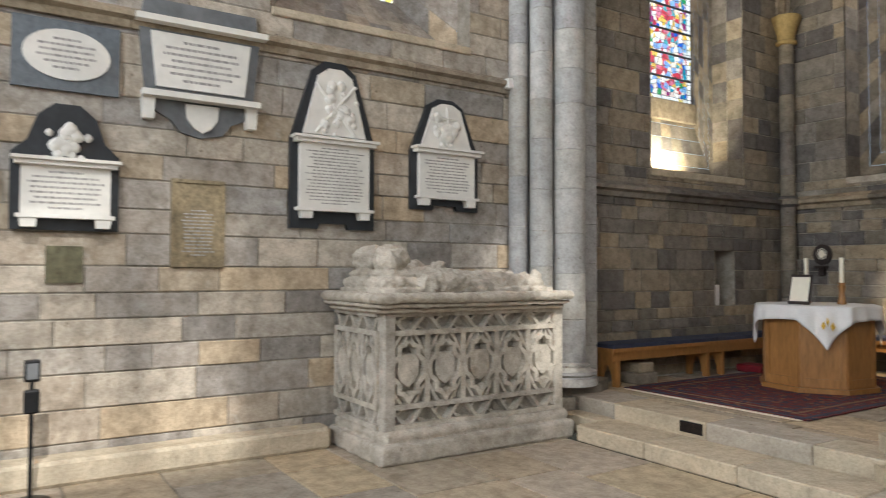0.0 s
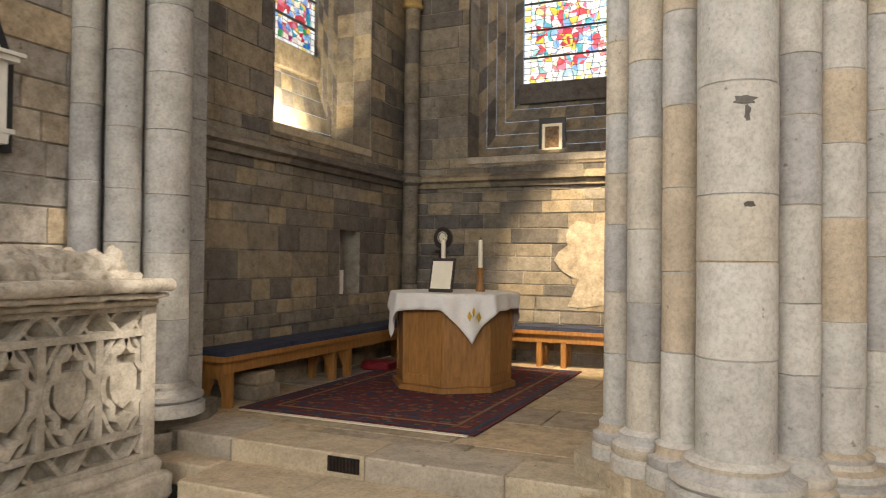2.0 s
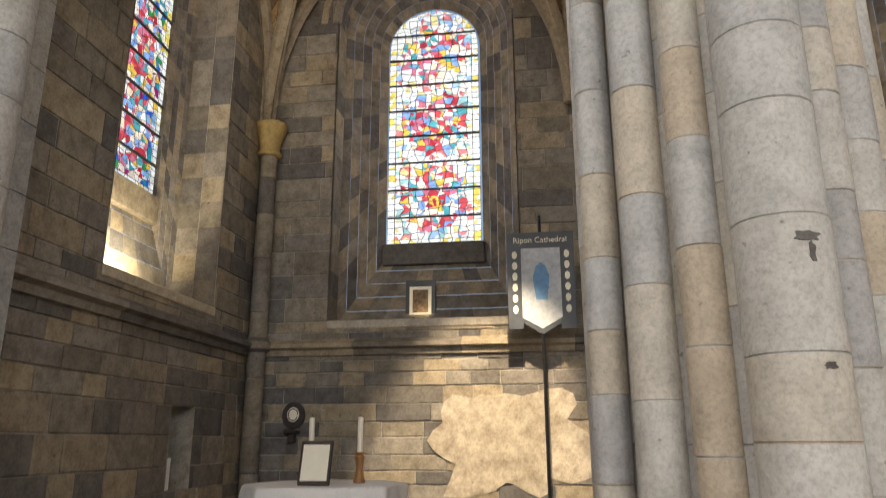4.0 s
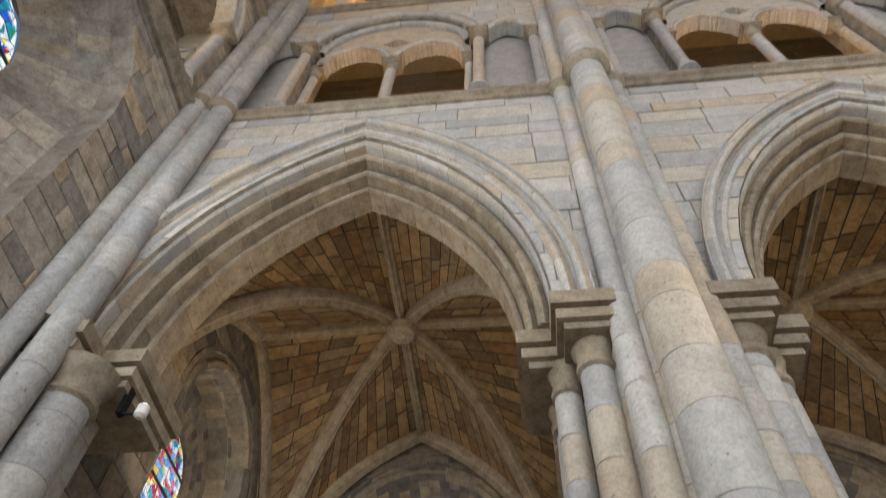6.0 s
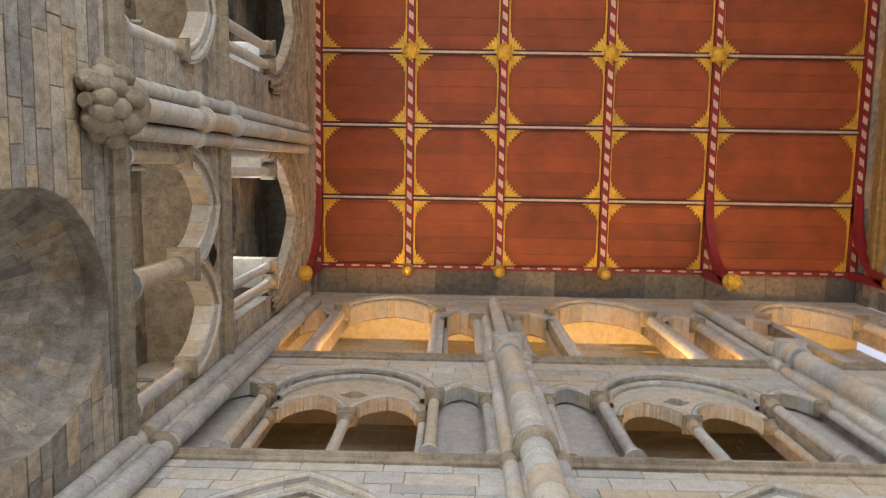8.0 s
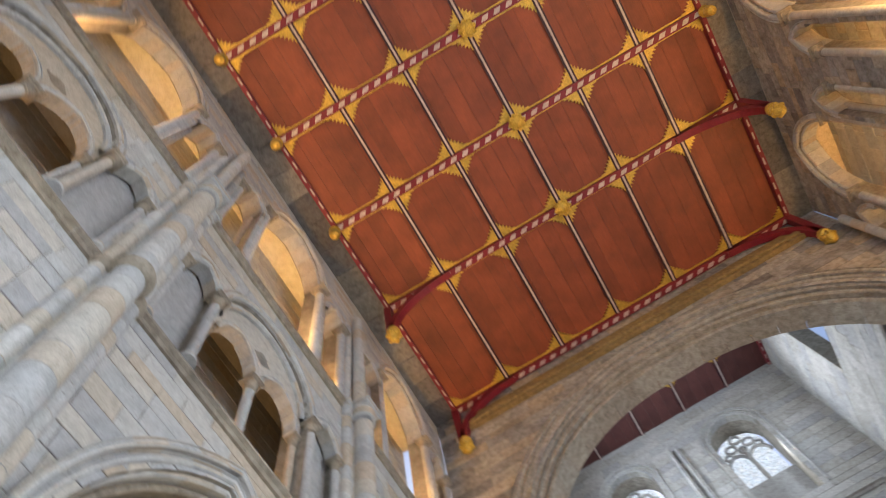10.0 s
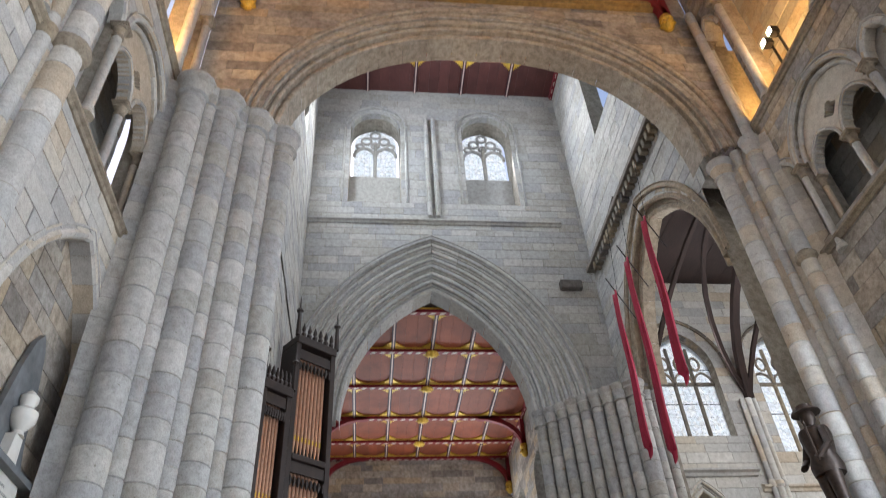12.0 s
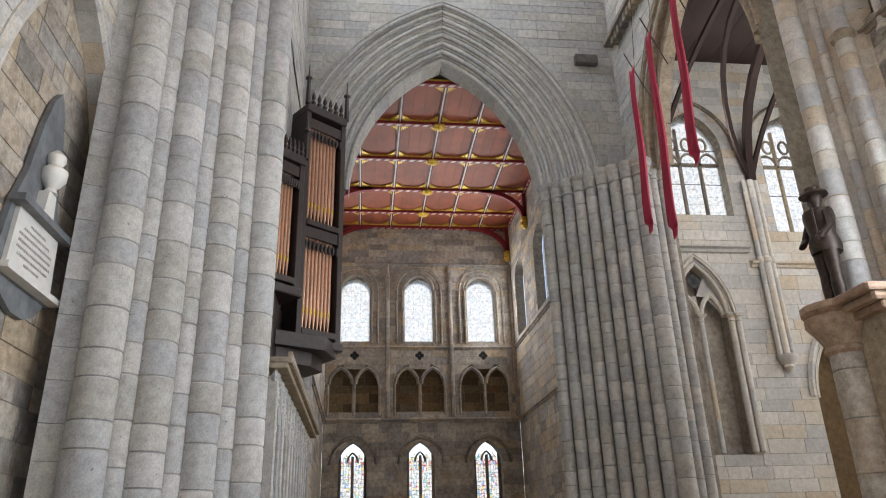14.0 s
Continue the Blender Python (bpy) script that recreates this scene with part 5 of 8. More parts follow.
def ceiling(name, xs, y0, y1, z, label, rows=6, main=(), drop=1.6, pad=0.0, paint=None):
    """Flat boarded ceiling in panels, with painted ribs, gilded bosses and corner leaves."""
    m = Mesh()
    n = max(1, round((y1 - y0) / 0.42))
    for i in range(n):
        a, b = y0 + (y1 - y0) * i / n, y0 + (y1 - y0) * (i + 1) / n
        for p, q in zip(xs, xs[1:]):
            m.box(p - pad, a + 0.003, z, q + pad, b - 0.003, z + 0.05)
    top = obj(name, m, paint or M_CEIL, None, label, "ceiling", "", "structure")
    obj("roof_deck", Mesh().box(xs[0] - 0.6, y0 - 0.8, z + 0.06, xs[-1] + 0.6, y1 + 0.8, z + 0.2), M_DKWOOD, top)
    red, cream, gold, dark = Mesh(), Mesh(), Mesh(), Mesh()
    ys = [y0 + (y1 - y0) * i / rows for i in range(rows + 1)]
    for x in xs:
        w = 0.1
        red.box(x - w, y0, z - 0.16, x + w, y1, z)
        for s in (-1, 1):
            gold.box(x + s * 0.13 - 0.02, y0, z - 0.05, x + s * 0.13 + 0.02, y1, z - 0.002)
        k = int((y1 - y0) / 0.34)
        for i in range(k):
            a = y0 + (y1 - y0) * (i + 0.1) / k
            b = a + (y1 - y0) / k * 0.5
            cream.add([(x - 0.06, a, z - 0.165), (x + 0.06, a + 0.09, z - 0.165), (x + 0.06, b + 0.09, z - 0.165), (x - 0.06, b, z - 0.165), (x - 0.06, a, z - 0.15), (x + 0.06, a + 0.09, z - 0.15), (x + 0.06, b + 0.09, z - 0.15), (x - 0.06, b, z - 0.15)], [(3, 2, 1, 0), (4, 5, 6, 7), (0, 1, 5, 4), (1, 2, 6, 5), (2, 3, 7, 6), (3, 0, 4, 7)])
    for y in ys[1:-1]:
        dark.box(xs[0], y - 0.075, z - 0.07, xs[-1], y + 0.075, z)
        cream.box(xs[0], y - 0.026, z - 0.085, xs[-1], y + 0.026, z - 0.06)
    for y, s in ((y0, 1), (y1, -1)):
        red.box(xs[0], min(y, y + s * 0.12), z - 0.18, xs[-1], max(y, y + s * 0.12), z)
        for i in range(int((xs[-1] - xs[0]) / 0.4)):
            cream.box(xs[0] + 0.4 * i + 0.06, min(y + s * 0.06, y + s * 0.1), z - 0.2, xs[0] + 0.4 * i + 0.26, max(y + s * 0.06, y + s * 0.1), z - 0.175)
    # leaf corners: a fringe of lobes round every crossing
    for x in xs:
        for y in ys:
            for sx in (-1, 1):
                for sy in (-1, 1):
                    if not (xs[0] <= x + sx * 0.3 <= xs[-1] and y0 <= y + sy * 0.3 <= y1):
                        continue
                    pts = [(0.0, 0.0), (0.52, 0.0), (0.50, 0.07), (0.43, 0.06), (0.44, 0.15), (0.36, 0.14), (0.36, 0.24), (0.28, 0.23), (0.26, 0.33), (0.18, 0.32), (0.17, 0.41), (0.09, 0.41), (0.07, 0.50), (0.0, 0.52)]
                    pts = [(u * k, v * k) for i, (u, v) in enumerate(pts) for k in [(1 - 1.0 * u * v) * (0.84 if i % 2 and 2 < i < 12 else 1)]]
                    pts = [(x + sx * (0.13 + u * 0.82), y + sy * (0.05 + v * 0.88)) for u, v in pts]
                    gold.prism(pts, z - 0.06, z - 0.012)
    for x in xs[1:-1]:
        c = (y0 + y1) / 2
        if rows % 2 == 0:
            gold.lathe(x, c, [(0.03, z - 0.32), (0.13, z - 0.29), (0.2, z - 0.22), (0.21, z - 0.17), (0.15, z - 0.14)], 12)
            for i in range(8):
                a = i * math.pi / 4
                gold.lathe(x + 0.19 * math.cos(a), c + 0.19 * math.sin(a), [(0.02, z - 0.26), (0.06, z - 0.23), (0.06, z - 0.18), (0.03, z - 0.16)], 7)
    obj("rib", red, M_RED, top, "crimson ceiling ribs")
    obj("stripe", cream, M_CREAM, top, "cream painted stripes")
    obj("purlin", dark, M_BLACKP, top)
    obj("gilt_leaf", gold, M_GOLD, top, "gilded leaf corners and bosses")
    # braces curving down the walls
    br, st, gd = Mesh(), Mesh(), Mesh()
    for x in main:
        for y, s in ((y0, 1), (y1, -1)):
            path = [(x, y + s * (0.10 + 1.9 * (1 - math.cos(a))), z - drop + (drop - 0.1) * math.sin(a)) for a in [i * math.pi / 16 for i in range(9)]]
            br.sweep(path, [(-0.1, -0.1), (0.1, -0.1), (0.1, 0.1), (-0.1, 0.1)], (1, 0, 0), smooth=False)
            yw = y - s * 0.05
            br.box(x - 0.1, min(yw, yw + s * 0.2), z - drop, x + 0.1, max(yw, yw + s * 0.2), z)
            gd.lathe(x, y + s * 0.1, [(0.05, z - drop - 0.5), (0.12, z - drop - 0.45), (0.17, z - drop - 0.3), (0.13, z - drop - 0.2), (0.19, z - drop - 0.1), (0.16, z - drop + 0.05)], 10)
            for i in range(6):
                a = i * math.pi / 3
                gd.lathe(x + 0.15 * math.cos(a), y + s * 0.1 + 0.15 * math.sin(a), [(0.02, z - drop - 0.36), (0.07, z - drop - 0.3), (0.05, z - drop - 0.2)], 6)
    if br.f:
        obj("brace", br, M_RED, top, "crimson curved brace")
        obj("corbel_boss", gd, M_GOLD, top, "gilded carved corbel")
    return top


ceiling("ceiling", RX, YR, YL, ZCE, "boarded ceiling painted rust red with crimson ribs and gilded leaves", 6, (RX[0], RX[4], RX[5]), 1.75)
m = Mesh()
for x in RX[1:4]:
    for y, s in ((YL, 1), (YR, -1)):
        m.lathe(x, y - s * 0.02, [(0.04, ZCE - 0.75), (0.12, ZCE - 0.68), (0.15, ZCE - 0.5), (0.1, ZCE - 0.38), (0.16, ZCE - 0.28), (0.12, ZCE - 0.15)], 10)
obj("ceiling_corbel_bosses", m, M_GOLD, None, "small gilded bosses along the ceiling cornice", "boss", "", "structure")
for y0, y1 in ((YL, YE + 0.02), (YW - 0.02, YR)):
    cm = Mesh()
    for i in range(18):
        cm.box(XN + 0.772 * i + 0.004, y0 - 0.001, ZCE - 0.12 - rng.uniform(0, 0.01), XN + 0.772 * (i + 1) - 0.004, y1, ZCE + 0.06)
    obj("cornice", cm, M_DARK, None, "dark weathered wall head under the ceiling", "cornice", "", "structure")

# ---------- crossing tower ----------
TN = lambda u, z, d: (XT + d, u, z)
NA = Opening(-1.7, 13.3, 5.1, 13.3, 4.65)
wall("wall_tower_north_jamb", TN, 4.05, YE, 0, 13.1, XT2 - XT, [], (0.3, 0.42), (0.5, 1.0), M_GREY, "grey ashlar jamb beside the crossing pier", seed=48)
wall("wall_tower_north", TN, YW, YE, 13.3, 21.5, XT2 - XT, [NA], (0.3, 0.42), (0.5, 1.0), M_WALL, "weathered ashlar tower wall over the round crossing arch", seed=41)
t = thing("arch", (XT, -1.45, 13.1), "wide round crossing arch of moulded grey orders", "arch", kind="structure")
m = Mesh()
archivolt(m, TN, -1.7, 13.3, 4.78, 4.25, [(0.62, 0.76, -0.10, 0.06), (0.46, 0.64, -0.03, 0.2), (0.30, 0.48, 0.06, 0.3), (0.16, 0.32, 0.16, 0.5), (0.0, 0.18, 0.30, 1.0)], 6)
obj("archivolt", m, stone("arch_brown", [(0.42, 0.36, 0.29), (0.38, 0.33, 0.27), (0.45, 0.40, 0.33)], stain_amt=0.3), t)


def cluster(name, pts, z0, zc, mat, label, core):
    t = thing(name, (pts[0][0], pts[0][1], 0), label, "pier", "crossing piers")
    for x, y, r in pts:
        drums(t, x, y, z0, zc - 0.4, r, 16, 0.45, mat, zc, True)
        c = Mesh()
        capital(c, x, y, zc, r, 16, 0.5, False, 1.3)
        obj("capital", c, mat, t)
    z = 0
    while z < zc - 0.05:
        q = min(zc - 0.02, z + rng.uniform(0.35, 0.5))
        obj("core_block", Mesh().prism(core, z + 0.003, q - 0.003), mat, t)
        z = q
    b = Mesh()
    for x, y, r in pts:
        base(b, x, y, 0.3, r, 16, 0.4)
        b.lathe(x, y, [(r * 2, 0), (r * 2, 0.3)], 8, False)
    obj("base", b, mat, t)
    return t


def diagonal(a, b, n, r, bulge, small=0.7):
    """Shafts of alternating girth from a to b, bulging to one side."""
    out = []
    for i in range(n):
        f = i / (n - 1)
        x, y = a[0] + (b[0] - a[0]) * f, a[1] + (b[1] - a[1]) * f
        d = math.hypot(b[0] - a[0], b[1] - a[1])
        nx, ny = (b[1] - a[1]) / d, -(b[0] - a[0]) / d
        k = bulge * (1 if i % 2 == 0 or small == 1 else 0.2)
        out.append((x + nx * k, y + ny * k, r * (1.0 if i % 2 == 0 else small)))
    return out


cluster("crossing_pier", diagonal((6.68, 4.42), (7.98, 2.86), 7, 0.25, 0.05), 0.7, 13.3, M_GREY, "tall crossing pier of clustered grey limestone shafts", [(6.5, 4.9), (6.62, 4.6), (7.98, 2.98), (8.75, 2.98), (8.75, 4.9)])
cluster("crossing_pier", [(8.22, -6.86, 0.2), (7.86, -7.1, 0.09), (7.46, -7.22, 0.15)], 0.7, 13.2, M_PALE, "tall pale respond of one stout and two slim shafts", [(7.1, -7.6), (7.2, -7.44), (7.46, -7.26), (7.8, -7.14), (8.12, -6.98), (8.3, -7.02), (8.36, -7.6)])
rp = thing("wall_shaft", (7.46, -7.22, 13.2), "slim upper shaft rising to the ceiling brace", "shaft")
m = Mesh()
shaft(m, 7.46, -7.3, 13.2, 18.2, 0.12, 12, 0.6)
obj("shaft_ring", Mesh().lathe(7.46, -7.22, [(0.15, 9.72), (0.21, 9.78), (0.21, 9.88), (0.15, 9.95)], 14), M_RIB, rp)
obj("shaft", m, M_PALE, rp)
obj("cornice_beam", Mesh().box(XT - 0.16, -6.8, 18.72, XT - 0.002, 4.2, 18.84, 0.02).box(XT - 0.22, -6.8, 18.84, XT - 0.002, 4.2, 19.0, 0.03).box(XT - 0.14, -6.8, 19.0, XT - 0.002, 4.2, 19.3, 0.02), plain("ochre_cornice", (0.30, 0.20, 0.07), 0.6, 0, 9, 0.35, 0.3), None, "ochre moulded cornice below the ceiling on the tower wall", "cornice", "", "structure")

TS = lambda u, z, d: (XS + d, u, z)
SA = Opening(-1.15, 0, 4.4, 11.5, 6.6)
lant = [Opening(0.85, 19.95, 0.98, 24.1, 1.0), Opening(-3.6, 19.95, 0.98, 24.1, 1.0)]
wall("wall_tower_south", TS, -7.2, 4.2, 0, 27.6, XS2 - XS, [SA] + lant, (0.28, 0.42), (0.5, 0.9), M_GREY, "pale grey ashlar tower wall with two traceried windows", seed=42)
t = thing("arch", (XS, YC, 11.5), "tall pointed crossing arch of many moulded grey orders", "arch", kind="structure")
m = Mesh()
archivolt(m, TS, -1.15, 11.5, 2.95, 4.85, [(1.58, 1.74, -0.12, 0.1), (1.38, 1.6, -0.02, 0.2), (1.15, 1.4, 0.06, 0.3), (0.92, 1.17, 0.14, 0.4), (0.69, 0.94, 0.22, 0.5), (0.46, 0.71, 0.32, 0.6), (0.23, 0.48, 0.42, 0.8), (0.0, 0.25, 0.55, 1.3)], 5)
obj("archivolt", m, M_GREY, t)
bk = Mesh()
ia, oa = arc(2.95, 4.85, 16, 0.1), arc(2.95, 4.85, 16, 1.8)
for i in range(len(ia) - 1):
    q = [ia[i], ia[i + 1], oa[i + 1], oa[i]]
    bk.add([(XS + e, -1.15 + u, 11.5 + z) for e in (0.85, 0.95) for u, z in q], [(0, 1, 2, 3), (7, 6, 5, 4), (0, 4, 5, 1), (2, 6, 7, 3)])
obj("arch_core", bk, M_GREY, t)
cluster("crossing_pier", diagonal((16.75, -4.15), (15.15, -6.1), 8, 0.165, 0.05, 1.0) + [(14.98, -6.42, 0.24), (15.16, -6.82, 0.14), (15.22, -7.12, 0.14)], 0.7, 11.5, M_GREY, "crossing pier of clustered grey shafts beneath the pointed arch", [(17.6, -4.2), (16.8, -4.3), (15.0, -6.4), (15.2, -6.74), (17.6, -6.74)])
cluster("crossing_pier", diagonal((16.0, 3.6), (17.3, 2.75), 8, 0.14, 0.05), 0.7, 11.5, M_GREY, "crossing pier of clustered grey shafts behind the organ", [(16.0, 4.2), (16.0, 3.7), (17.3, 2.85), (17.6, 2.85), (17.6, 4.2)])
string_course("trim", (XS, -5.95), (XS, 3.2), (-1, 0), 19.05, 0.18, 0.16, M_GREY)
for k, o in enumerate(lant):
    w = thing("window_lantern", (XS, o.cx, 20.9), "two-light traceried lantern window with bright clear glass", "window", "lantern windows", "structure")
    at = lambda u, z, d: (XS + d, u, z)
    m = Mesh()
    archivolt(m, TS, o.cx, 24.1, 0.93, 0.97, [(0.0, 0.16, -0.03, 0.3), (0.25, 0.34, -0.08, 0.04)], 10)
    for s in (-1, 1):
        m.box(XS - 0.06, o.cx + s * 1.2 - 0.05, 19.95, XS + 0.04, o.cx + s * 1.2 + 0.05, 24.1, 0.02)
    obj("archivolt", m, M_GREY, w)
    glazing(w, lambda u, z, d: at(u, z, 0.9 + d), Opening(o.cx, 22.05, 0.85, 24.1, 0.9), M_LGLASS, 12, 8, jitter=0.0, seed=70 + k, bars=0)
    m = Mesh()
    m.box(XS + 0.75, o.cx - 0.07, 22.0, XS + 0.9, o.cx + 0.07, 24.0, 0.02).box(XS + 0.75, o.cx - 0.98, 19.95, XS + 0.9, o.cx + 0.98, 22.05, 0.0)
    for s in (-1, 1):
        pts = [(XS + 0.82, o.cx + s * 0.43 + u, 23.3 + z) for u, z in arc(0.41, 0.5, 6)]
        m.sweep(pts, circle(0.07, 6), (1, 0, 0))
    for u, z, r in ((0, 24.6, 0.2), (-0.36, 24.22, 0.2), (0.36, 24.22, 0.2), (-0.62, 23.9, 0.14), (0.62, 23.9, 0.14), (0, 23.95, 0.15)):
        m.sweep([(XS + 0.82, o.cx + u + r * math.cos(a), z + r * math.sin(a)) for a in [i * math.pi / 6 for i in range(13)]], circle(0.055, 6), (1, 0, 0))
    obj("tracery", m, M_GREY, w)
m = Mesh()
for y in (-1.16, -1.46):
    shaft(m, XS - 0.08, y, 19.2, 24.7, 0.09, 10, 0.8)
obj("wall_shaft_pair", m, M_GREY, None, "pair of slim wall shafts between the lantern windows", "shaft", "", "structure")
wall("wall_tower_east", lambda u, z, d: (u, 3.2 + d, z), XT2, XS, 13.5, 27.6, 0.4, [Opening(12.9, 20.5, 1.0, 23.6, 1.0)], (0.3, 0.42), (0.5, 1.0), M_GREY, "grey ashlar east wall of the tower", seed=43)
WA = Opening(12.1, 0, 3.1, 11.3, 4.2)
TW = lambda u, z, d: (u, -6.75 - d, z)
wall("wall_tower_west", TW, 9.0, XS, 0, 27.6, 0.6, [WA, Opening(12.3, 20.5, 1.2, 23.6, 1.0)], (0.3, 0.42), (0.5, 1.0), M_GREY, "grey ashlar west wall of the tower over the nave arch", seed=44)
obj("wall_tower_west_end", Mesh().box(8.74, -7.35, 13.25, 8.998, -6.752, 27.6), M_GREY, None, "end of the tower wall above the respond", "wall", "", "structure")
t = thing("arch", (12, -6.75, 11.3), "pointed crossing arch to the nave in moulded orders", "arch", kind="structure")
m = Mesh()
archivolt(m, TW, 12.1, 11.3, 2.6, 3.9, [(0.55, 0.72, -0.08, 0.05), (0.28, 0.6, 0.0, 0.25), (0.0, 0.32, 0.2, 0.6)], 6)
obj("archivolt", m, M_RIB, t)
m = Mesh()
for i in range(26):
    x = XT2 + 0.2 + i * 0.27
    m.box(x, -6.75, 16.3, x + 0.16, -6.5, 16.6, 0.02)
m.box(XT2, -6.75, 16.58, XS - 0.2, -6.42, 16.75, 0.02)
obj("corbel_table", m, M_DARK, None, "dark corbel frieze along the tower wall", "corbel table", "", "structure")
obj("corbel_table", Mesh().box(XS - 0.22, -6.2, 15.95, XS + 0.02, -5.45, 16.3, 0.03), M_DARK, None, "carved stone corbel at the tower corner", "corbel", "", "structure")
ceiling("ceiling_tower", [XT2, 11.0, 12.9, 14.7, XS + 1.0], -6.75, 3.2, 26.6, "dark red boarded tower ceiling with thin gilt ribs", 5, (), 1.0, 0.0, M_TCEIL)
wall("wall_choir_arch", lambda u, z, d: (u, 3.24 + d, z), XT2 + 0.02, XS, 9.9, 13.5, 0.25, [], (0.3, 0.42), (0.5, 1.0), M_GREY, "grey ashlar wall above the choir organ", seed=50)
wall("wall_choir_side", lambda u, z, d: (u, 4.0 + d, z), XT2 + 0.02, XS, 0, 20.0, 0.3, [], (0.3, 0.42), (0.5, 1.0), M_GREY, "grey ashlar wall rising behind the choir screen", seed=49)
obj("tower_north_upper", Mesh().box(XT, -7.6, 21.5, XT + 0.3, 4.6, 27.6), M_GREY, None, "upper tower wall", "wall", "", "structure")

# ---------- south transept ----------
SL, SR = 3.0, -5.85
SW = lambda u, z, d: (XSW + d, u, z)
s_c = (1.68, -1.31, -4.3)
s_holes = []
for c in s_c:
    s_holes += [Opening(c, 10.4, 0.68, 12.95, 0.68), Opening(c, 1.5, 0.62, 4.9, 0.95), Opening(c, 7.15, 1.2, 8.4, 0.9)]
wall("wall_south", SW, SR, SL, 0, 17.0, 0.6, s_holes, (0.28, 0.4), (0.45, 0.9), M_WALL, "ashlar end wall of the far transept with three tiers of windows", seed=45)
wall("wall_south_passage", lambda u, z, d: (XSW + 0.9 + d, u, z), SR, SL, 6.9, 9.8, 0.2, [], (0.3, 0.4), (0.5, 0.9), M_VAULT, "back wall of the far triforium", seed=46)
for name, y, s in (("wall_south_east", SL, 1), ("wall_south_west", SR, -1)):
    wall(name, lambda u, z, d, y=y, s=s: (u, y + s * d, z), XS2, XSW, 0, 17.0, 0.4, [Opening(x, 10.4, 0.9, 13.0, 0.9) for x in (20.5, 24.5, 28.4)], (0.3, 0.42), (0.5, 1.0), M_WALL, "side wall of the far transept", seed=47 + s)
    for x in (20.5, 24.5, 28.4):
        w = thing("window_far_side", (x, y + s * 0.5, 10.4), "bright clear clerestory window of the far transept", "window", kind="structure")
        glazing(w, lambda u, z, d, y=y, s=s: (u, y + s * (0.42 + d), z), Opening(x, 10.4, 0.9, 13.0, 0.9), M_LGLASS, 10, 6, jitter=0, seed=3, bars=0)
    for z in (6.85, 10.15):
        string_course("trim", (XS2, y), (XSW, y), (0, -s), z, 0.16, 0.12, M_WALL)
for z in (6.85, 10.15, 14.3):
    string_course("trim", (XSW, SR), (XSW, SL), (-1, 0), z, 0.16, 0.12, M_WALL)
for k, c in enumerate(s_c):
    w = thing("window_south_upper", (XSW, c, 10.4), "tall round-headed clear window blown bright by daylight", "window", "far clerestory windows", "structure")
    glazing(w, lambda u, z, d: SW(u, z, 0.35 + d), Opening(c, 10.5, 0.68, 12.95, 0.68), M_LGLASS, 14, 6, jitter=0.0, seed=80 + k, bars=0)
    m = Mesh()
    archivolt(m, SW, c, 12.95, 0.66, 0.68, [(0.0, 0.2, -0.03, 0.3), (0.34, 0.46, -0.07, 0.03)], 10)
    for s in (-1, 1):
        for d in (0.78, 1.05):
            shaft(m, XSW - 0.05, c + s * d, 10.3, 12.9, 0.055, 8, 1.0)
    obj("archivolt", m, M_WALL, w)
    w = thing("window_south_lower", (XSW, c, 1.5), "two-light stained glass window with a round rear arch", "window", "far lower windows", "structure")
    for s in (-1, 1):
        glazing(w, lambda u, z, d: SW(u, z, 0.5 + d), Opening(c + s * 0.28, 1.5, 0.23, 5.0, 0.4), M_SLIGHT, 22, 4, seed=90 + k, bars=0)
    m = Mesh()
    m.box(XSW + 0.42, c - 0.06, 1.5, XSW + 0.56, c + 0.06, 5.3, 0.0)
    for s in (-1, 1):
        m.box(XSW + 0.42, c + s * 0.58 - 0.08, 1.5, XSW + 0.56, c + s * 0.58 + 0.08, 5.4, 0.0)
    archivolt(m, SW, c, 4.9, 0.95, 1.05, [(0.0, 0.16, -0.02, 0.3)], 10)
    m.sweep([(XSW + 0.5, c + u, 5.05 + z) for u, z in arc(0.23, 0.4, 5)], circle(0.05, 6), (1, 0, 0))
    obj("mullion", m, M_DARK, w)
    t = thing("triforium_bay", (XSW, c, 7.15), "triforium bay of two trefoiled lancets under a quatrefoil", "triforium", "far triforium bays", "structure")
    m = Mesh()
    for s in (-1, 1):
        m2 = [(XSW - 0.02, c + s * 0.6 + u, 8.4 + z) for u, z in arc(0.52, 0.75, 6)]
        m.sweep(m2, circle(0.085, 6), (1, 0, 0))
        shaft(m, XSW + 0.02, c + s * 1.16, 7.0, 8.4, 0.07, 8, 1.4)
        shaft(m, XSW - 0.05, c + s * 1.5, 6.9, 14.2, 0.1, 8, 1.2)
    shaft(m, XSW + 0.02, c, 7.0, 8.4, 0.08, 8, 1.4)
    m.box(XSW, c - 0.5, 9.1, XSW + 0.06, c + 0.5, 9.35)
    obj("tracery", m, M_WALL, t)
    # no hole is cut: the piercing's darkness is the discs' black colour
    q = Mesh()
    for du, dz in ((0.11, 0), (-0.11, 0), (0, 0.11), (0, -0.11)):
        q.slab([(c + du + u, 9.73 + dz + v) for u, v in circle(0.1, 8)], lambda u, z, d: (XSW - 0.012 + d, u, z), 0.008)
    obj("quatrefoil", q, M_IRON, t, "quatrefoil piercing drawn in black discs, shade put into their colour")
ceiling("ceiling_south", [18.2, 20.75, 23.4, 26.1, 28.4, XSW - 0.1], SR, SL, 16.3, "boarded far transept ceiling painted rust red with gilded leaves", 6, (20.75, 26.1, 30.1), 1.4)


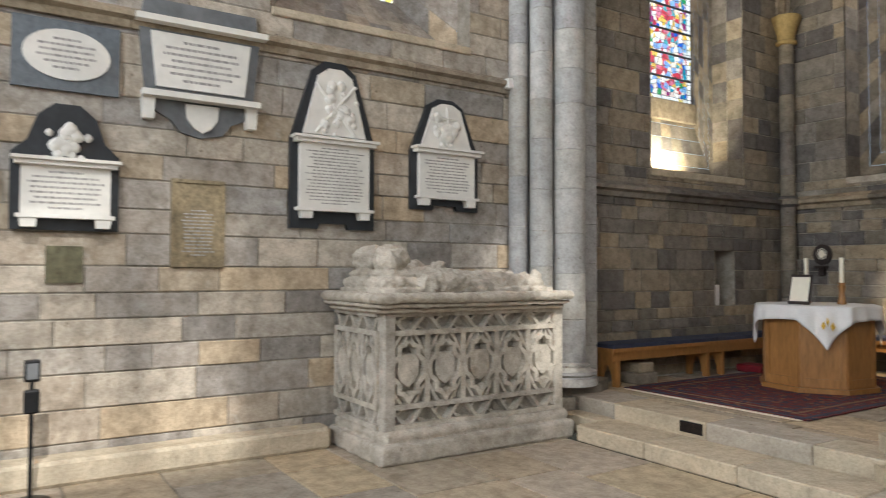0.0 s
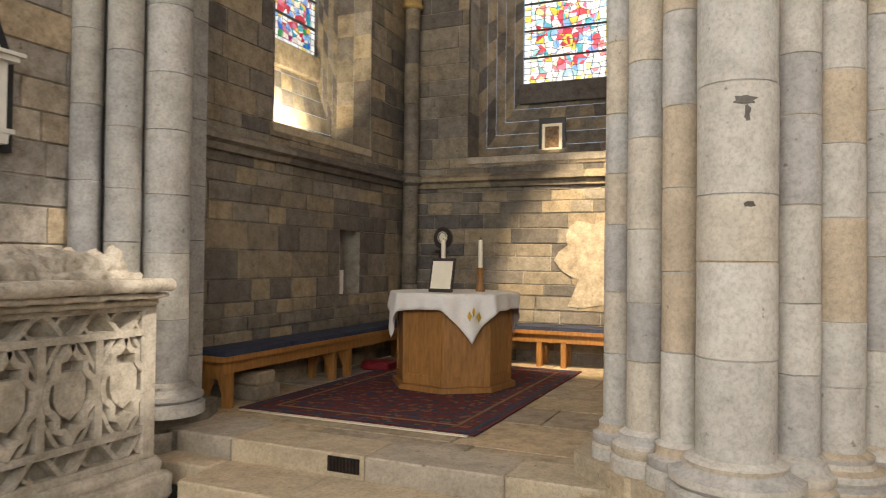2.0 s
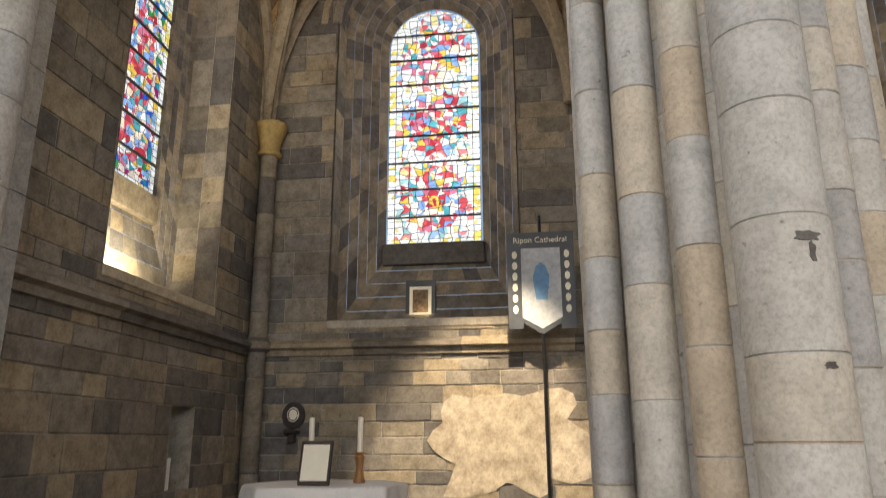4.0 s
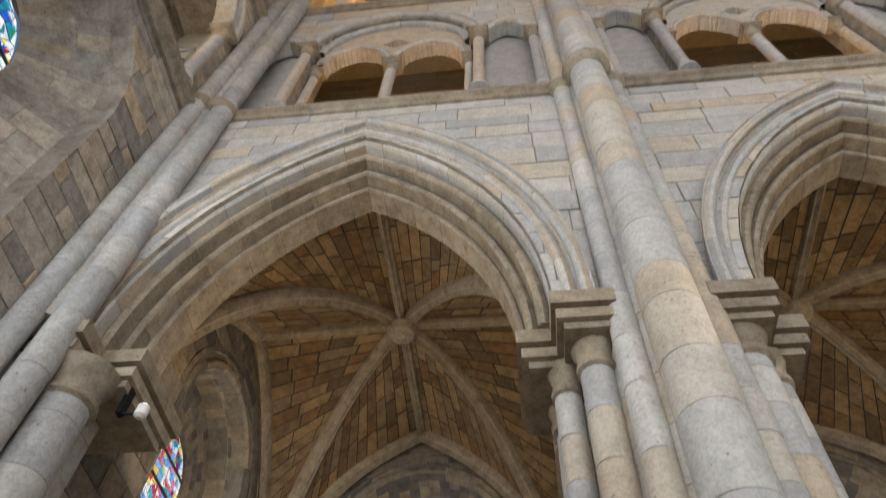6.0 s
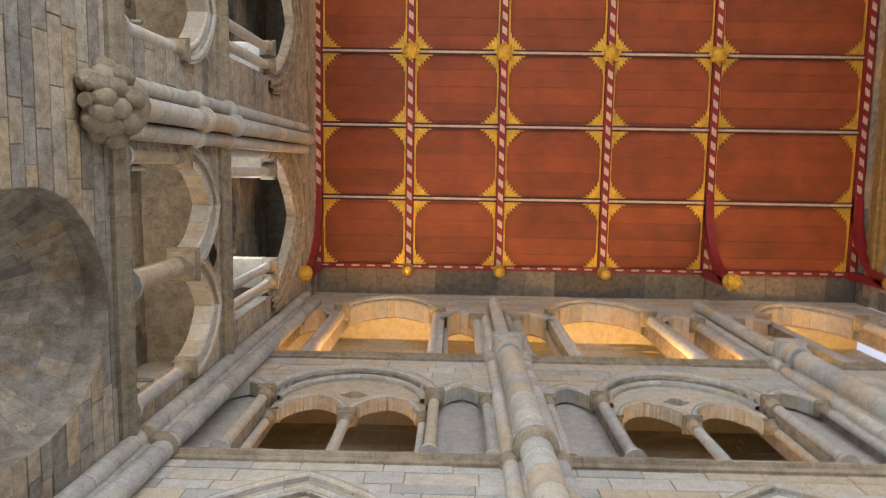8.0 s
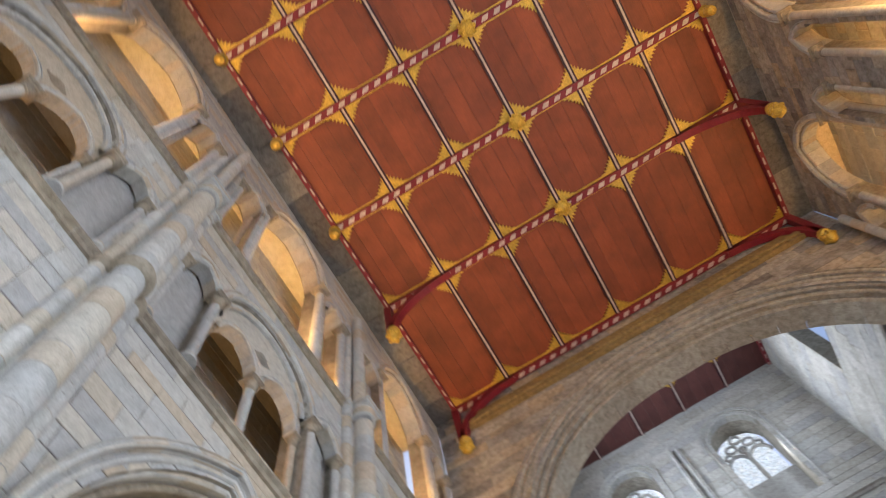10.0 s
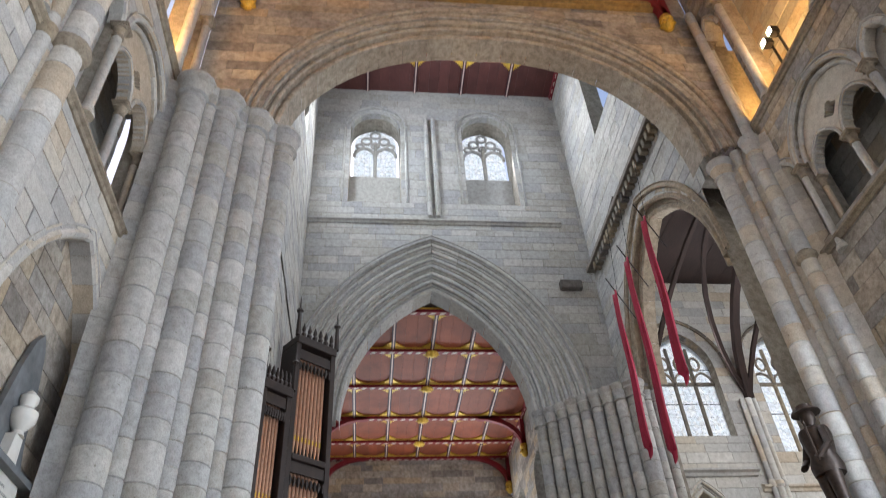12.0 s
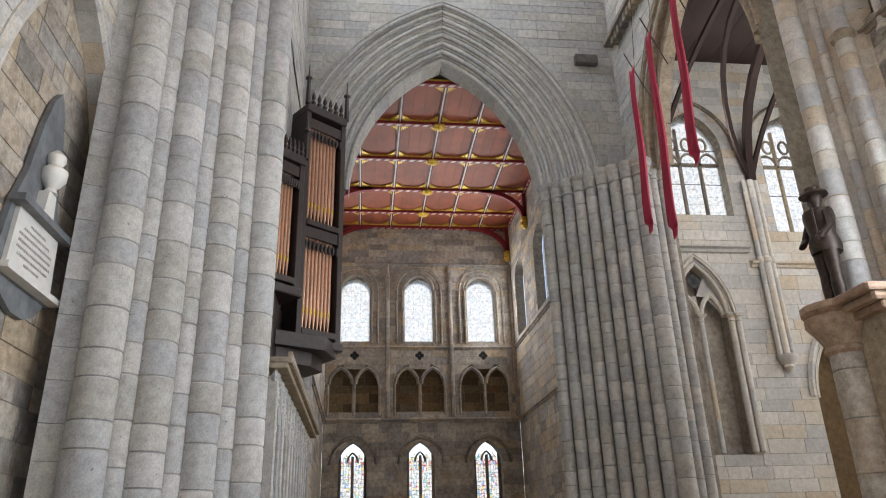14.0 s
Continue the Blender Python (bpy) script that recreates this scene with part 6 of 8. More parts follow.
def wedge_boxes(name, parts, mat, parent, label=""):
    m = Mesh()
    for p in parts:
        m.box(*p)
    return obj(name, m, mat, parent, label)


# ---------- tomb chest ----------
tomb = thing("tomb_chest", (-5.6, 3.45, 0), "carved pale stone tomb chest with shields in tracery panels", "tomb")
obj("plinth", Mesh().box(-6.13, 2.36, 0, -5.05, 4.54, 0.17, 0.025).box(-6.13, 2.42, 0.165, -5.1, 4.5, 0.27, 0.035), M_TOMB, tomb)
# core face in the darker stone that carries the panels' shade
obj("chest_core", Mesh().box(-6.13, 2.5, 0.25, -5.24, 4.4, 1.27), M_RECESS_SHADE, tomb)
slab = obj("slab", Mesh().box(-6.13, 2.28, 1.352, -4.97, 4.47, 1.435, 0.03), M_TOMB, tomb, "thick moulded slab, chipped along its edge")
obj("slab_moulding", Mesh().box(-6.13, 2.36, 1.265, -5.08, 4.42, 1.31, 0.02), M_TOMB, tomb)
obj("slab_moulding", Mesh().box(-6.13, 2.31, 1.311, -5.02, 4.45, 1.351, 0.015), M_TOMB, tomb)
FRONT = lambda u, z, d: (-5.24 + d, 2.5 + u * 1.055, z)
ENDW = lambda u, z, d: (-5.24 - u, 2.5 - d, z)


def carved_side(at, L, n, z0, z1, side):
    """Tracery over a sunk panel: friezes above and below, n quatrefoiled panels with shields between."""
    def bar(pts, w=0.034, d=0.085):
        m = Mesh()
        P = [Vector(at(u, z, d * 0.5)) for u, z in pts]
        m.sweep(P, [(-w, -d / 2), (w, -d / 2), (w * 0.55, d / 2), (-w * 0.55, d / 2)] if side is None else [(-d / 2, -w), (d / 2, -w * 0.6), (d / 2, w * 0.6), (-d / 2, w)], side, smooth=False)
        obj("tracery", m, M_TOMB, tomb)
    H = z1 - z0
    zf, zt = z0 + 0.19 * H, z1 - 0.18 * H
    for z in (z0 + 0.02, zf, zt, z1 - 0.02):
        obj("rail", Mesh().slab([(0, z - 0.022), (L, z - 0.022), (L, z + 0.022), (0, z + 0.022)], at, 0.085), M_TOMB, tomb)
    w = L / n
    for i in range(n + 1):
        u = min(max(i * w, 0.02), L - 0.02)
        obj("mullion", Mesh().slab([(u - 0.025, zf), (u + 0.025, zf), (u + 0.025, zt), (u - 0.025, zt)], at, 0.08), M_TOMB, tomb)
    for i in range(n):
        c, m0 = (i + 0.5) * w, (zf + zt) / 2
        rx, rz = w * 0.46, (zt - zf) * 0.46
        quarter = [(0, 1.0), (0.1, 0.84), (0.27, 0.72), (0.52, 0.68), (0.52, 0.44), (0.66, 0.34), (0.88, 0.24), (0.97, 0)]
        ring = quarter + [(u, -v) for u, v in reversed(quarter[:-1])]
        ring += [(-u, v) for u, v in reversed(ring[:-1])]
        pts = [(c + rx * u, m0 + rz * v) for u, v in ring]
        bar(pts)
        for sx in (-1, 1):
            for sz in (-1, 1):
                bar([(c + sx * w * 0.47, m0 + sz * rz * 0.42), (c + sx * w * 0.36, m0 + sz * rz * 0.62), (c + sx * w * 0.30, m0 + sz * rz * 0.80), (c + sx * w * 0.12, m0 + sz * rz * 1.12)], 0.022, 0.065)
        s = Mesh()
        s.slab([(c - w * 0.27, m0 + 0.13), (c - w * 0.27, m0 - 0.03), (c - w * 0.19, m0 - 0.1), (c, m0 - 0.15), (c + w * 0.19, m0 - 0.1), (c + w * 0.27, m0 - 0.03), (c + w * 0.27, m0 + 0.13)], at, 0.07)
        obj("shield", s, M_TOMB, tomb, "blank worn shield")
    for za, zb in ((z0 + 0.03, zf), (zt, z1 - 0.03)):
        k = n * 2
        for i in range(k):
            u0, u1 = L * i / k, L * (i + 1) / k
            um, up = (u0 + u1) / 2, (1 if i % 2 else -1)
            lo, hi = (za, zb) if up > 0 else (zb, za)
            bar([(u0, lo), (u0 + (u1 - u0) * 0.25, lo + (hi - lo) * 0.15), (um, lo + (hi - lo) * 0.5), (u0 + (u1 - u0) * 0.75, lo + (hi - lo) * 0.85), (u1, hi)], 0.024, 0.065)
            bar([(um, lo + (hi - lo) * 0.5), (um + 0.03, lo + (hi - lo) * 0.2), (u1 - 0.015, lo + (hi - lo) * 0.12)], 0.016, 0.05)


carved_side(FRONT, 1.80, 5, 0.27, 1.27, (1, 0, 0))
carved_side(ENDW, 0.86, 3, 0.27, 1.27, (0, -1, 0))
for u, v in ((-5.24, 2.5), (-5.24, 4.4)):
    obj("corner_post", Mesh().box(u - 0.05, v - 0.06, 0.26, u + 0.09, v + 0.06, 1.27, 0.015), M_TOMB, tomb)

# effigies: one weathered carved block
def effigy():
    m = Mesh().box(-6.03, 2.44, 1.42, -5.14, 4.32, 1.475, 0.01)

    def lump(x, y, z, rx, ry, rz):
        rows, n = 9, 14
        v = [(x + rx * math.sin(math.pi * i / rows) * math.cos(2 * math.pi * j / n), y + ry * math.sin(math.pi * i / rows) * math.sin(2 * math.pi * j / n), z - rz * math.cos(math.pi * i / rows)) for i in range(rows + 1) for j in range(n)]
        m.add(v, [(i * n + j, i * n + (j + 1) % n, i * n + n + (j + 1) % n, i * n + n + j) for i in range(rows) for j in range(n)], True)

    for cx, h in ((-5.38, 0.0), (-5.78, 0.01)):
        m.box(cx - 0.21, 2.44, 1.47, cx + 0.21, 2.84, 1.56, 0.03)
        m.box(cx - 0.16, 2.47, 1.56, cx + 0.16, 2.80, 1.63, 0.03)
        lump(cx, 2.64, 1.73 + h, 0.125, 0.17, 0.12)
        lump(cx, 2.60, 1.70 + h, 0.15, 0.13, 0.11)
        lump(cx, 3.06, 1.52 + h, 0.22, 0.34, 0.14)
        for s in (-1, 1):
            lump(cx + s * 0.2, 3.06, 1.52, 0.075, 0.3, 0.10)
            lump(cx + s * 0.10, 3.26, 1.57, 0.10, 0.06, 0.07)
            lump(cx + s * 0.09, 3.84, 1.50, 0.105, 0.5, 0.105)
            lump(cx + s * 0.08, 4.22, 1.53, 0.055, 0.065, 0.12 if s > 0 else 0.10)
            lump(cx + s * 0.15, 3.55, 1.48, 0.07, 0.4, 0.08)
        lump(cx, 3.12, 1.66 + h, 0.05, 0.10, 0.065)
        lump(cx, 3.5, 1.50, 0.2, 0.36, 0.13)
    return m


worn = bpy.data.textures.new("weathering", "CLOUDS")
worn.noise_scale, worn.noise_depth = 0.075, 5
eff = obj("tomb_effigy", effigy(), M_TOMB, None, "weathered stone pair of recumbent effigies on the tomb slab", "effigy")
rm = eff.modifiers.new("skin", "REMESH")
rm.mode, rm.voxel_size, rm.use_smooth_shade = "VOXEL", 0.011, True
dp = eff.modifiers.new("wear", "DISPLACE")
dp.texture, dp.strength, dp.mid_level = worn, 0.075, 0.5

chip = bpy.data.textures.new("chipping", "CLOUDS")
chip.noise_scale, chip.noise_depth = 0.11, 4
for o in tomb.children:
    if o.name.split(".")[0] in ("slab", "slab_moulding", "plinth"):
        rm = o.modifiers.new("skin", "REMESH")
        rm.mode, rm.voxel_size, rm.use_smooth_shade = "VOXEL", 0.012, True
        dp = o.modifiers.new("chips", "DISPLACE")
        dp.texture, dp.strength, dp.mid_level = chip, 0.03, 0.5

# ---------- wall memorials ----------
MW = lambda u, z, d: (XN + d, u, z)


def bars_of_text(t, at, y0, y1, z0, z1, rows, d, seed, mat=M_TEXT):
    r = random.Random(seed)
    m = Mesh()
    for i in range(rows):
        z = z1 - (z1 - z0) * (i + 0.5) / rows
        w = (y1 - y0) * (r.uniform(0.72, 0.98) if 0 < i < rows - 1 else 0.45)
        c, u, h = (y0 + y1) / 2, 0, (z1 - z0) / rows * 0.2
        u = c - w / 2
        while u < c + w / 2:
            q = min(c + w / 2, u + r.uniform(0.02, 0.07))
            m.slab([(u, z - h), (q - 0.009, z - h), (q - 0.009, z + h), (u, z + h)], lambda a, b, e: at(a, b, d + e), 0.0015)
            u = q
    tagged(obj("lettering", m, mat, t, "rows of cut lettering"), kind="stuff")


def tablet(y0, y1, z0, z1, at, crest, label, rows, seed):
    """A memorial: dark slate ground, white tablet with lettering, shelf and brackets, and a carved crest."""
    c, w = (y0 + y1) / 2, y1 - y0
    H = z1 - z0
    t = thing("wall_memorial", at(c, z0, 0), label, "memorial", "wall memorials")
    if crest == "gable":
        ground = [(y0, z0), (y0 + w * 0.32, z0), (y0 + w * 0.34, z0 + 0.05), (y1 - w * 0.34, z0 + 0.05), (y1 - w * 0.32, z0), (y1, z0), (y1, z0 + H * 0.52), (c + w * 0.26, z1 - H * 0.06), (c + w * 0.12, z1), (c - w * 0.12, z1), (c - w * 0.26, z1 - H * 0.06), (y0, z0 + H * 0.52)]
        pedi = [(c - w * 0.37, z0 + H * 0.555), (c + w * 0.37, z0 + H * 0.555), (c + w * 0.2, z1 - H * 0.09), (c + w * 0.08, z1 - H * 0.045), (c - w * 0.08, z1 - H * 0.045), (c - w * 0.2, z1 - H * 0.09)]
    else:
        ground = [(y0, z0), (y1, z0), (y1, z0 + H * 0.60), (c + w * 0.36, z0 + H * 0.70), (c + w * 0.27, z0 + H * 0.9), (c + w * 0.12, z1), (c - w * 0.12, z1), (c - w * 0.27, z0 + H * 0.9), (c - w * 0.36, z0 + H * 0.70), (y0, z0 + H * 0.60)]
        pedi = None
    obj("ground", Mesh().slab(ground, at, 0.05), M_BLACK, t, "black slate ground")
    lift = lambda u, z, d: at(u, z, d + 0.05)
    if pedi:
        obj("pediment", Mesh().slab(pedi, lift, 0.035), M_WHITE, t)
    a, b = z0 + H * 0.12, z0 + H * 0.5
    obj("tablet", Mesh().slab([(c - w * 0.41, a), (c + w * 0.41, a), (c + w * 0.41, b), (c - w * 0.41, b)], lift, 0.05), M_WHITE, t)
    for z, e, h in ((b, 0.47, 0.035), (b + 0.035, 0.5, 0.025)):
        obj("shelf", Mesh().slab([(c - w * e, z), (c + w * e, z), (c + w * e, z + h), (c - w * e, z + h)], lift, 0.13 if e > 0.48 else 0.1), M_WHITE, t)
    obj("shelf", Mesh().slab([(c - w * 0.45, a - 0.03), (c + w * 0.45, a - 0.03), (c + w * 0.45, a), (c - w * 0.45, a)], lift, 0.09), M_WHITE, t)
    for s in (-1, 1):
        obj("bracket", Mesh().slab([(c + s * w * 0.34 - 0.06, a - 0.03), (c + s * w * 0.34 - 0.05, a - 0.1), (c + s * w * 0.34 + 0.05, a - 0.1), (c + s * w * 0.34 + 0.06, a - 0.03)], lift, 0.08), M_WHITE, t)
    bars_of_text(t, at, c - w * 0.36, c + w * 0.36, a + 0.03, b - 0.03, rows, 0.101, seed)
    r = random.Random(seed)
    m = Mesh()
    zc = z0 + H * 0.7
    for i in range(26):
        u, z = r.gauss(0, w * 0.1), r.gauss(0, H * 0.07)
        s = r.uniform(0.025, 0.06)
        x, y, zz = lift(c + u, zc + z, 0.035)
        v = Mesh().lathe(0, 0, [(s * 0.3, -s), (s * 0.8, -s * 0.5), (s, 0), (s * 0.7, s * 0.6), (s * 0.2, s)], 8)
        m.add([(x + p[0] * 0.8, y + p[1], zz + p[2]) for p in v.v], v.f, True)
    if crest == "gable" and seed % 2:
        for g in (0.75, -0.75):
            m.sweep([lift(c - math.sin(g) * 0.3, zc - 0.22, 0.04), lift(c + math.sin(g) * 0.3, zc + 0.26, 0.045)], circle(0.016, 6), None)
    if crest == "gable" and not seed % 2:
        m.sweep([lift(c, zc - 0.15, 0.045), lift(c, zc + 0.26, 0.045)], circle(0.018, 6), (1, 0, 0)).sweep([lift(c - 0.1, zc + 0.14, 0.045), lift(c + 0.1, zc + 0.14, 0.045)], circle(0.018, 6), None)
    obj("carving", m, M_WHITE, t, "white marble carved trophy in relief")
    return t


tablet(1.96, 2.83, 2.02, 3.62, MW, "gable", "white marble memorial tablet on black gabled slate, carved with arms", 18, 5)
tablet(3.25, 4.09, 2.26, 3.43, MW, "gable", "smaller white marble memorial on black slate, carved with a cross", 12, 6)
tablet(-0.25, 0.51, 1.93, 2.92, MW, "urn", "white marble memorial with a carved mourning group on black slate", 8, 7)
t = thing("wall_memorial", (XN, 1.15, 2.79), "grey slate memorial with a white lettered tablet and shield", "memorial", "wall memorials")
obj("ground", Mesh().slab([(0.70, 3.08), (1.60, 3.08), (1.66, 3.66), (1.62, 3.9), (0.68, 3.9), (0.64, 3.66)], MW, 0.05), M_SLATE, t)
obj("apron", Mesh().slab([(0.78, 3.07), (1.55, 3.07), (1.55, 2.96), (1.42, 2.9), (1.34, 2.8), (1.15, 2.76), (0.98, 2.8), (0.9, 2.9), (0.78, 2.96)], MW, 0.04), M_SLATE, t)
obj("tablet", Mesh().slab([(0.78, 3.16), (1.52, 3.16), (1.57, 3.62), (0.73, 3.62)], lambda u, z, d: MW(u, z, 0.05 + d), 0.03), M_WHITE, t)
for z, a, b in ((3.06, 0.66, 1.64), (3.68, 0.6, 1.7)):
    obj("shelf", Mesh().slab([(a, z), (b, z), (b, z + 0.05), (a, z + 0.05)], lambda u, v, d: MW(u, v, 0.05 + d), 0.12), M_WHITE, t)
for y in (0.72, 1.58):
    obj("bracket", Mesh().slab([(y - 0.05, 3.06), (y - 0.04, 2.88), (y + 0.04, 2.88), (y + 0.05, 3.06)], MW, 0.1), M_WHITE, t)
obj("shield", Mesh().slab([(1.02, 3.04), (1.3, 3.04), (1.29, 2.92), (1.23, 2.84), (1.16, 2.8), (1.09, 2.84), (1.03, 2.92)], lambda u, z, d: MW(u, z, 0.04 + d), 0.03), M_WHITE, t)
bars_of_text(t, MW, 0.8, 1.5, 3.2, 3.58, 7, 0.081, 9)
t = thing("wall_memorial", (XN, 0.14, 3.0), "oval white inscription on a square grey slate panel", "memorial", "wall memorials")
obj("ground", Mesh().slab([(-0.26, 3.03), (0.5, 3.03), (0.5, 3.58), (-0.26, 3.58)], MW, 0.04), plain("blue_slate", (0.14, 0.16, 0.18), 0.55), t)
obj("oval", Mesh().slab([(0.12 + 0.31 * u, 3.31 + 0.2 * v) for u, v in circle(1, 28)], lambda u, z, d: MW(u, z, 0.04 + d), 0.02), M_WHITE, t)
bars_of_text(t, MW, -0.1, 0.34, 3.18, 3.45, 6, 0.061, 10)
t = thing("wall_plaque", (XN, 1.14, 1.65), "worn brown brass plaque covered in small lettering", "plaque")
obj("plate", Mesh().slab([(0.92, 1.65), (1.37, 1.65), (1.37, 2.4), (0.92, 2.4)], MW, 0.035), M_BRASS, t)
for a, b, c, d in ((0.92, 1.65, 1.37, 1.68), (0.92, 2.37, 1.37, 2.4), (0.92, 1.68, 0.95, 2.37), (1.34, 1.68, 1.37, 2.37)):
    obj("border", Mesh().slab([(a, b), (c, b), (c, d), (a, d)], lambda u, z, e: MW(u, z, 0.035 + e), 0.012), M_BRASS, t)
bars_of_text(t, MW, 1.0, 1.3, 1.74, 2.15, 14, 0.036, 11)
t = thing("wall_plaque", (XN, 0.13, 1.53), "small square plate of mottled green bronze", "plaque")
obj("plate", Mesh().slab([(0.0, 1.52), (0.26, 1.52), (0.26, 1.81), (0.0, 1.81)], MW, 0.02), plain("green_bronze", (0.16, 0.15, 0.09), 0.5, 0.3, 14, 0.4, 0.3), t)
obj("sensor_box", Mesh().box(XN + 0.05, 4.44, 3.66, XN + 0.14, 4.52, 3.77, 0.01), M_CLOTH, None, "small white sensor box on the string course", "sensor")
obj("baseboard", Mesh().box(XN + 0.001, YW, 0, -5.88, 2.3, 0.2, 0.03), M_STEP, None, "low weathered stone plinth along the north wall", "plinth", "", "structure")
t = thing("audio_post", (-5.62, -0.1, 0), "thin black metal post with two small boxes", "post")
obj("pole", Mesh().lathe(-5.62, -0.1, [(0.015, 0.02), (0.015, 0.98)], 10), M_IRON, t)
obj("foot", Mesh().lathe(-5.62, -0.1, [(0.13, 0), (0.13, 0.012), (0.02, 0.03)], 16), M_IRON, t)
obj("box", Mesh().box(-5.66, -0.15, 0.62, -5.58, -0.05, 0.78, 0.01), M_IRON, t)
obj("box", Mesh().box(-5.66, -0.15, 0.84, -5.58, -0.05, 0.99, 0.01), M_IRON, t)
obj("lens", Mesh().box(-5.575, -0.135, 0.86, -5.572, -0.065, 0.97), M_SLATE, t)

# ---------- chapel things ----------
AX, AY = -4.4, 7.68
OCT = lambda r, a0=13: [(AX + r * math.cos(radians(a0 + 45 * i)), AY + r * math.sin(radians(a0 + 45 * i))) for i in range(8)]
altar = thing("altar", (AX, AY, ZF), "octagonal oak altar table with panelled sides", "altar")
obj("plinth", Mesh().prism(OCT(0.64), ZF + 0.018, ZF + 0.07), M_WOOD, altar)
obj("body", Mesh().prism(OCT(0.59), ZF + 0.07, 1.2), M_WOOD, altar)
obj("top", Mesh().prism(OCT(0.66), 1.2, 1.25), M_WOOD, altar)
pts = OCT(0.59)
for i in range(8):
    a, b = Vector((*pts[i], 0)), Vector((*pts[(i + 1) % 8], 0))
    n = Vector(((a + b).x / 2 - AX, (a + b).y / 2 - AY, 0)).normalized()
    at = lambda u, z, d: tuple(a.lerp(b, u) + n * d + Vector((0, 0, z)))
    for q in ([(0.03, ZF + 0.08), (0.97, ZF + 0.08), (0.97, ZF + 0.17), (0.03, ZF + 0.17)], [(0.03, 1.12), (0.97, 1.12), (0.97, 1.19), (0.03, 1.19)], [(0.02, ZF + 0.17), (0.13, ZF + 0.17), (0.13, 1.12), (0.02, 1.12)], [(0.87, ZF + 0.17), (0.98, ZF + 0.17), (0.98, 1.12), (0.87, 1.12)]):
        obj("panel_frame", Mesh().slab(q, at, 0.012), M_WOOD, altar)


def drape(cx, cy, z, half, turn, edge, thick=0.004):
    """A square cloth over an octagonal top, hanging where it passes the edge."""
    n, v, f = 48, [], []
    for i in range(n + 1):
        for j in range(n + 1):
            u, w = half * (2 * i / n - 1), half * (2 * j / n - 1)
            x, y = u * math.cos(turn) - w * math.sin(turn), u * math.sin(turn) + w * math.cos(turn)
            r, a = math.hypot(x, y), math.atan2(y, x)
            k = (a - radians(13 + 22.5)) % (math.pi / 4)
            k = min(k, math.pi / 4 - k)
            lim = edge * math.cos(math.pi / 8) / math.cos(((a - radians(13)) % (math.pi / 4)) - math.pi / 8)
            if r > lim:
                over = r - lim
                fold = 0.02 * math.sin(a * 19) * min(1, over / 0.15)
                v.append((cx + (lim + 0.012 + 0.05 * over + fold) * math.cos(a), cy + (lim + 0.012 + 0.05 * over + fold) * math.sin(a), z - over * 0.97))
            else:
                v.append((cx + x, cy + y, z + 0.003 * noise.noise(Vector((x * 5, y * 5, 0)))))
    for i in range(n):
        for j in range(n):
            a = i * (n + 1) + j
            f.append((a, a + n + 1, a + n + 2, a + 1))
    return Mesh().add(v, f, True)


cl = obj("altar_cloth", drape(AX, AY, 1.262, 0.78, radians(-52 + 45), 0.67), M_CLOTH, None, "white linen cloth draped cornerwise over the altar", "cloth")
so = cl.modifiers.new("cloth", "SOLIDIFY")
so.thickness = 0.004
em = Mesh()
for u, z, ww in ((-0.04, 1.06, 0.03), (0.05, 1.05, 0.03), (0.0, 1.1, 0.02)):
    d = Vector((math.cos(radians(-52)), math.sin(radians(-52)), 0))
    s = Vector((-d.y, d.x, 0))
    p = Vector((AX, AY, 0)) + d * 0.715 + s * u
    em.add([tuple(p + s * a * ww + Vector((0, 0, z + b * 0.05)) + d * e) for e in (0, 0.006) for a, b in ((0, -1), (0.8, 0), (0, 1), (-0.8, 0))], [(0, 1, 2, 3), (7, 6, 5, 4), (0, 4, 5, 1), (1, 5, 6, 2), (2, 6, 7, 3), (3, 7, 4, 0)])
obj("embroidery", em, M_GOLD, cl, "small gold embroidered leaves")
pf = thing("picture_frame", (-4.40, 7.34, 1.265), "small framed printed sheet standing on the altar", "picture")
obj("frame", Mesh().add([(x, y + (z - 1.265) * 0.25, z) for x, y, z in Mesh().box(-4.52, 7.3, 1.265, -4.26, 7.32, 1.6, 0.008).v], Mesh().box(-4.52, 7.3, 1.265, -4.26, 7.32, 1.6, 0.008).f), M_DKWOOD, pf)
obj("sheet", Mesh().add([(-4.497, 7.293 + 0.008, 1.3), (-4.283, 7.293 + 0.008, 1.3), (-4.283, 7.36 + 0.011, 1.57), (-4.497, 7.36 + 0.011, 1.57)], [(0, 1, 2, 3)]), M_WAX, pf)
for x, y in ((-4.58, 7.8), (-4.14, 7.75)):
    c = thing("candlestick", (x, y, 1.265), "white altar candle on a turned wooden stick", "candle", "altar candles")
    obj("stick", Mesh().lathe(x, y, [(0.05, 1.265), (0.05, 1.285), (0.042, 1.3), (0.026, 1.39), (0.042, 1.47), (0.03, 1.49), (0.045, 1.5), (0.045, 1.51)], 14), M_WOOD, c)
    obj("candle", Mesh().lathe(x, y, [(0.024, 1.51), (0.024, 1.79), (0.01, 1.795)], 12), M_WAX, c)
    obj("wick", Mesh().lathe(x, y, [(0.003, 1.79), (0.003, 1.815)], 5), M_IRON, c)

rugm, nt, bs = nodes_of("rug_pile")
vo = nt.nodes.new("ShaderNodeTexVoronoi")
vo.inputs["Scale"].default_value = 7
geo = nt.nodes.new("ShaderNodeNewGeometry")
nt.links.new(geo.outputs["Position"], vo.inputs["Vector"])
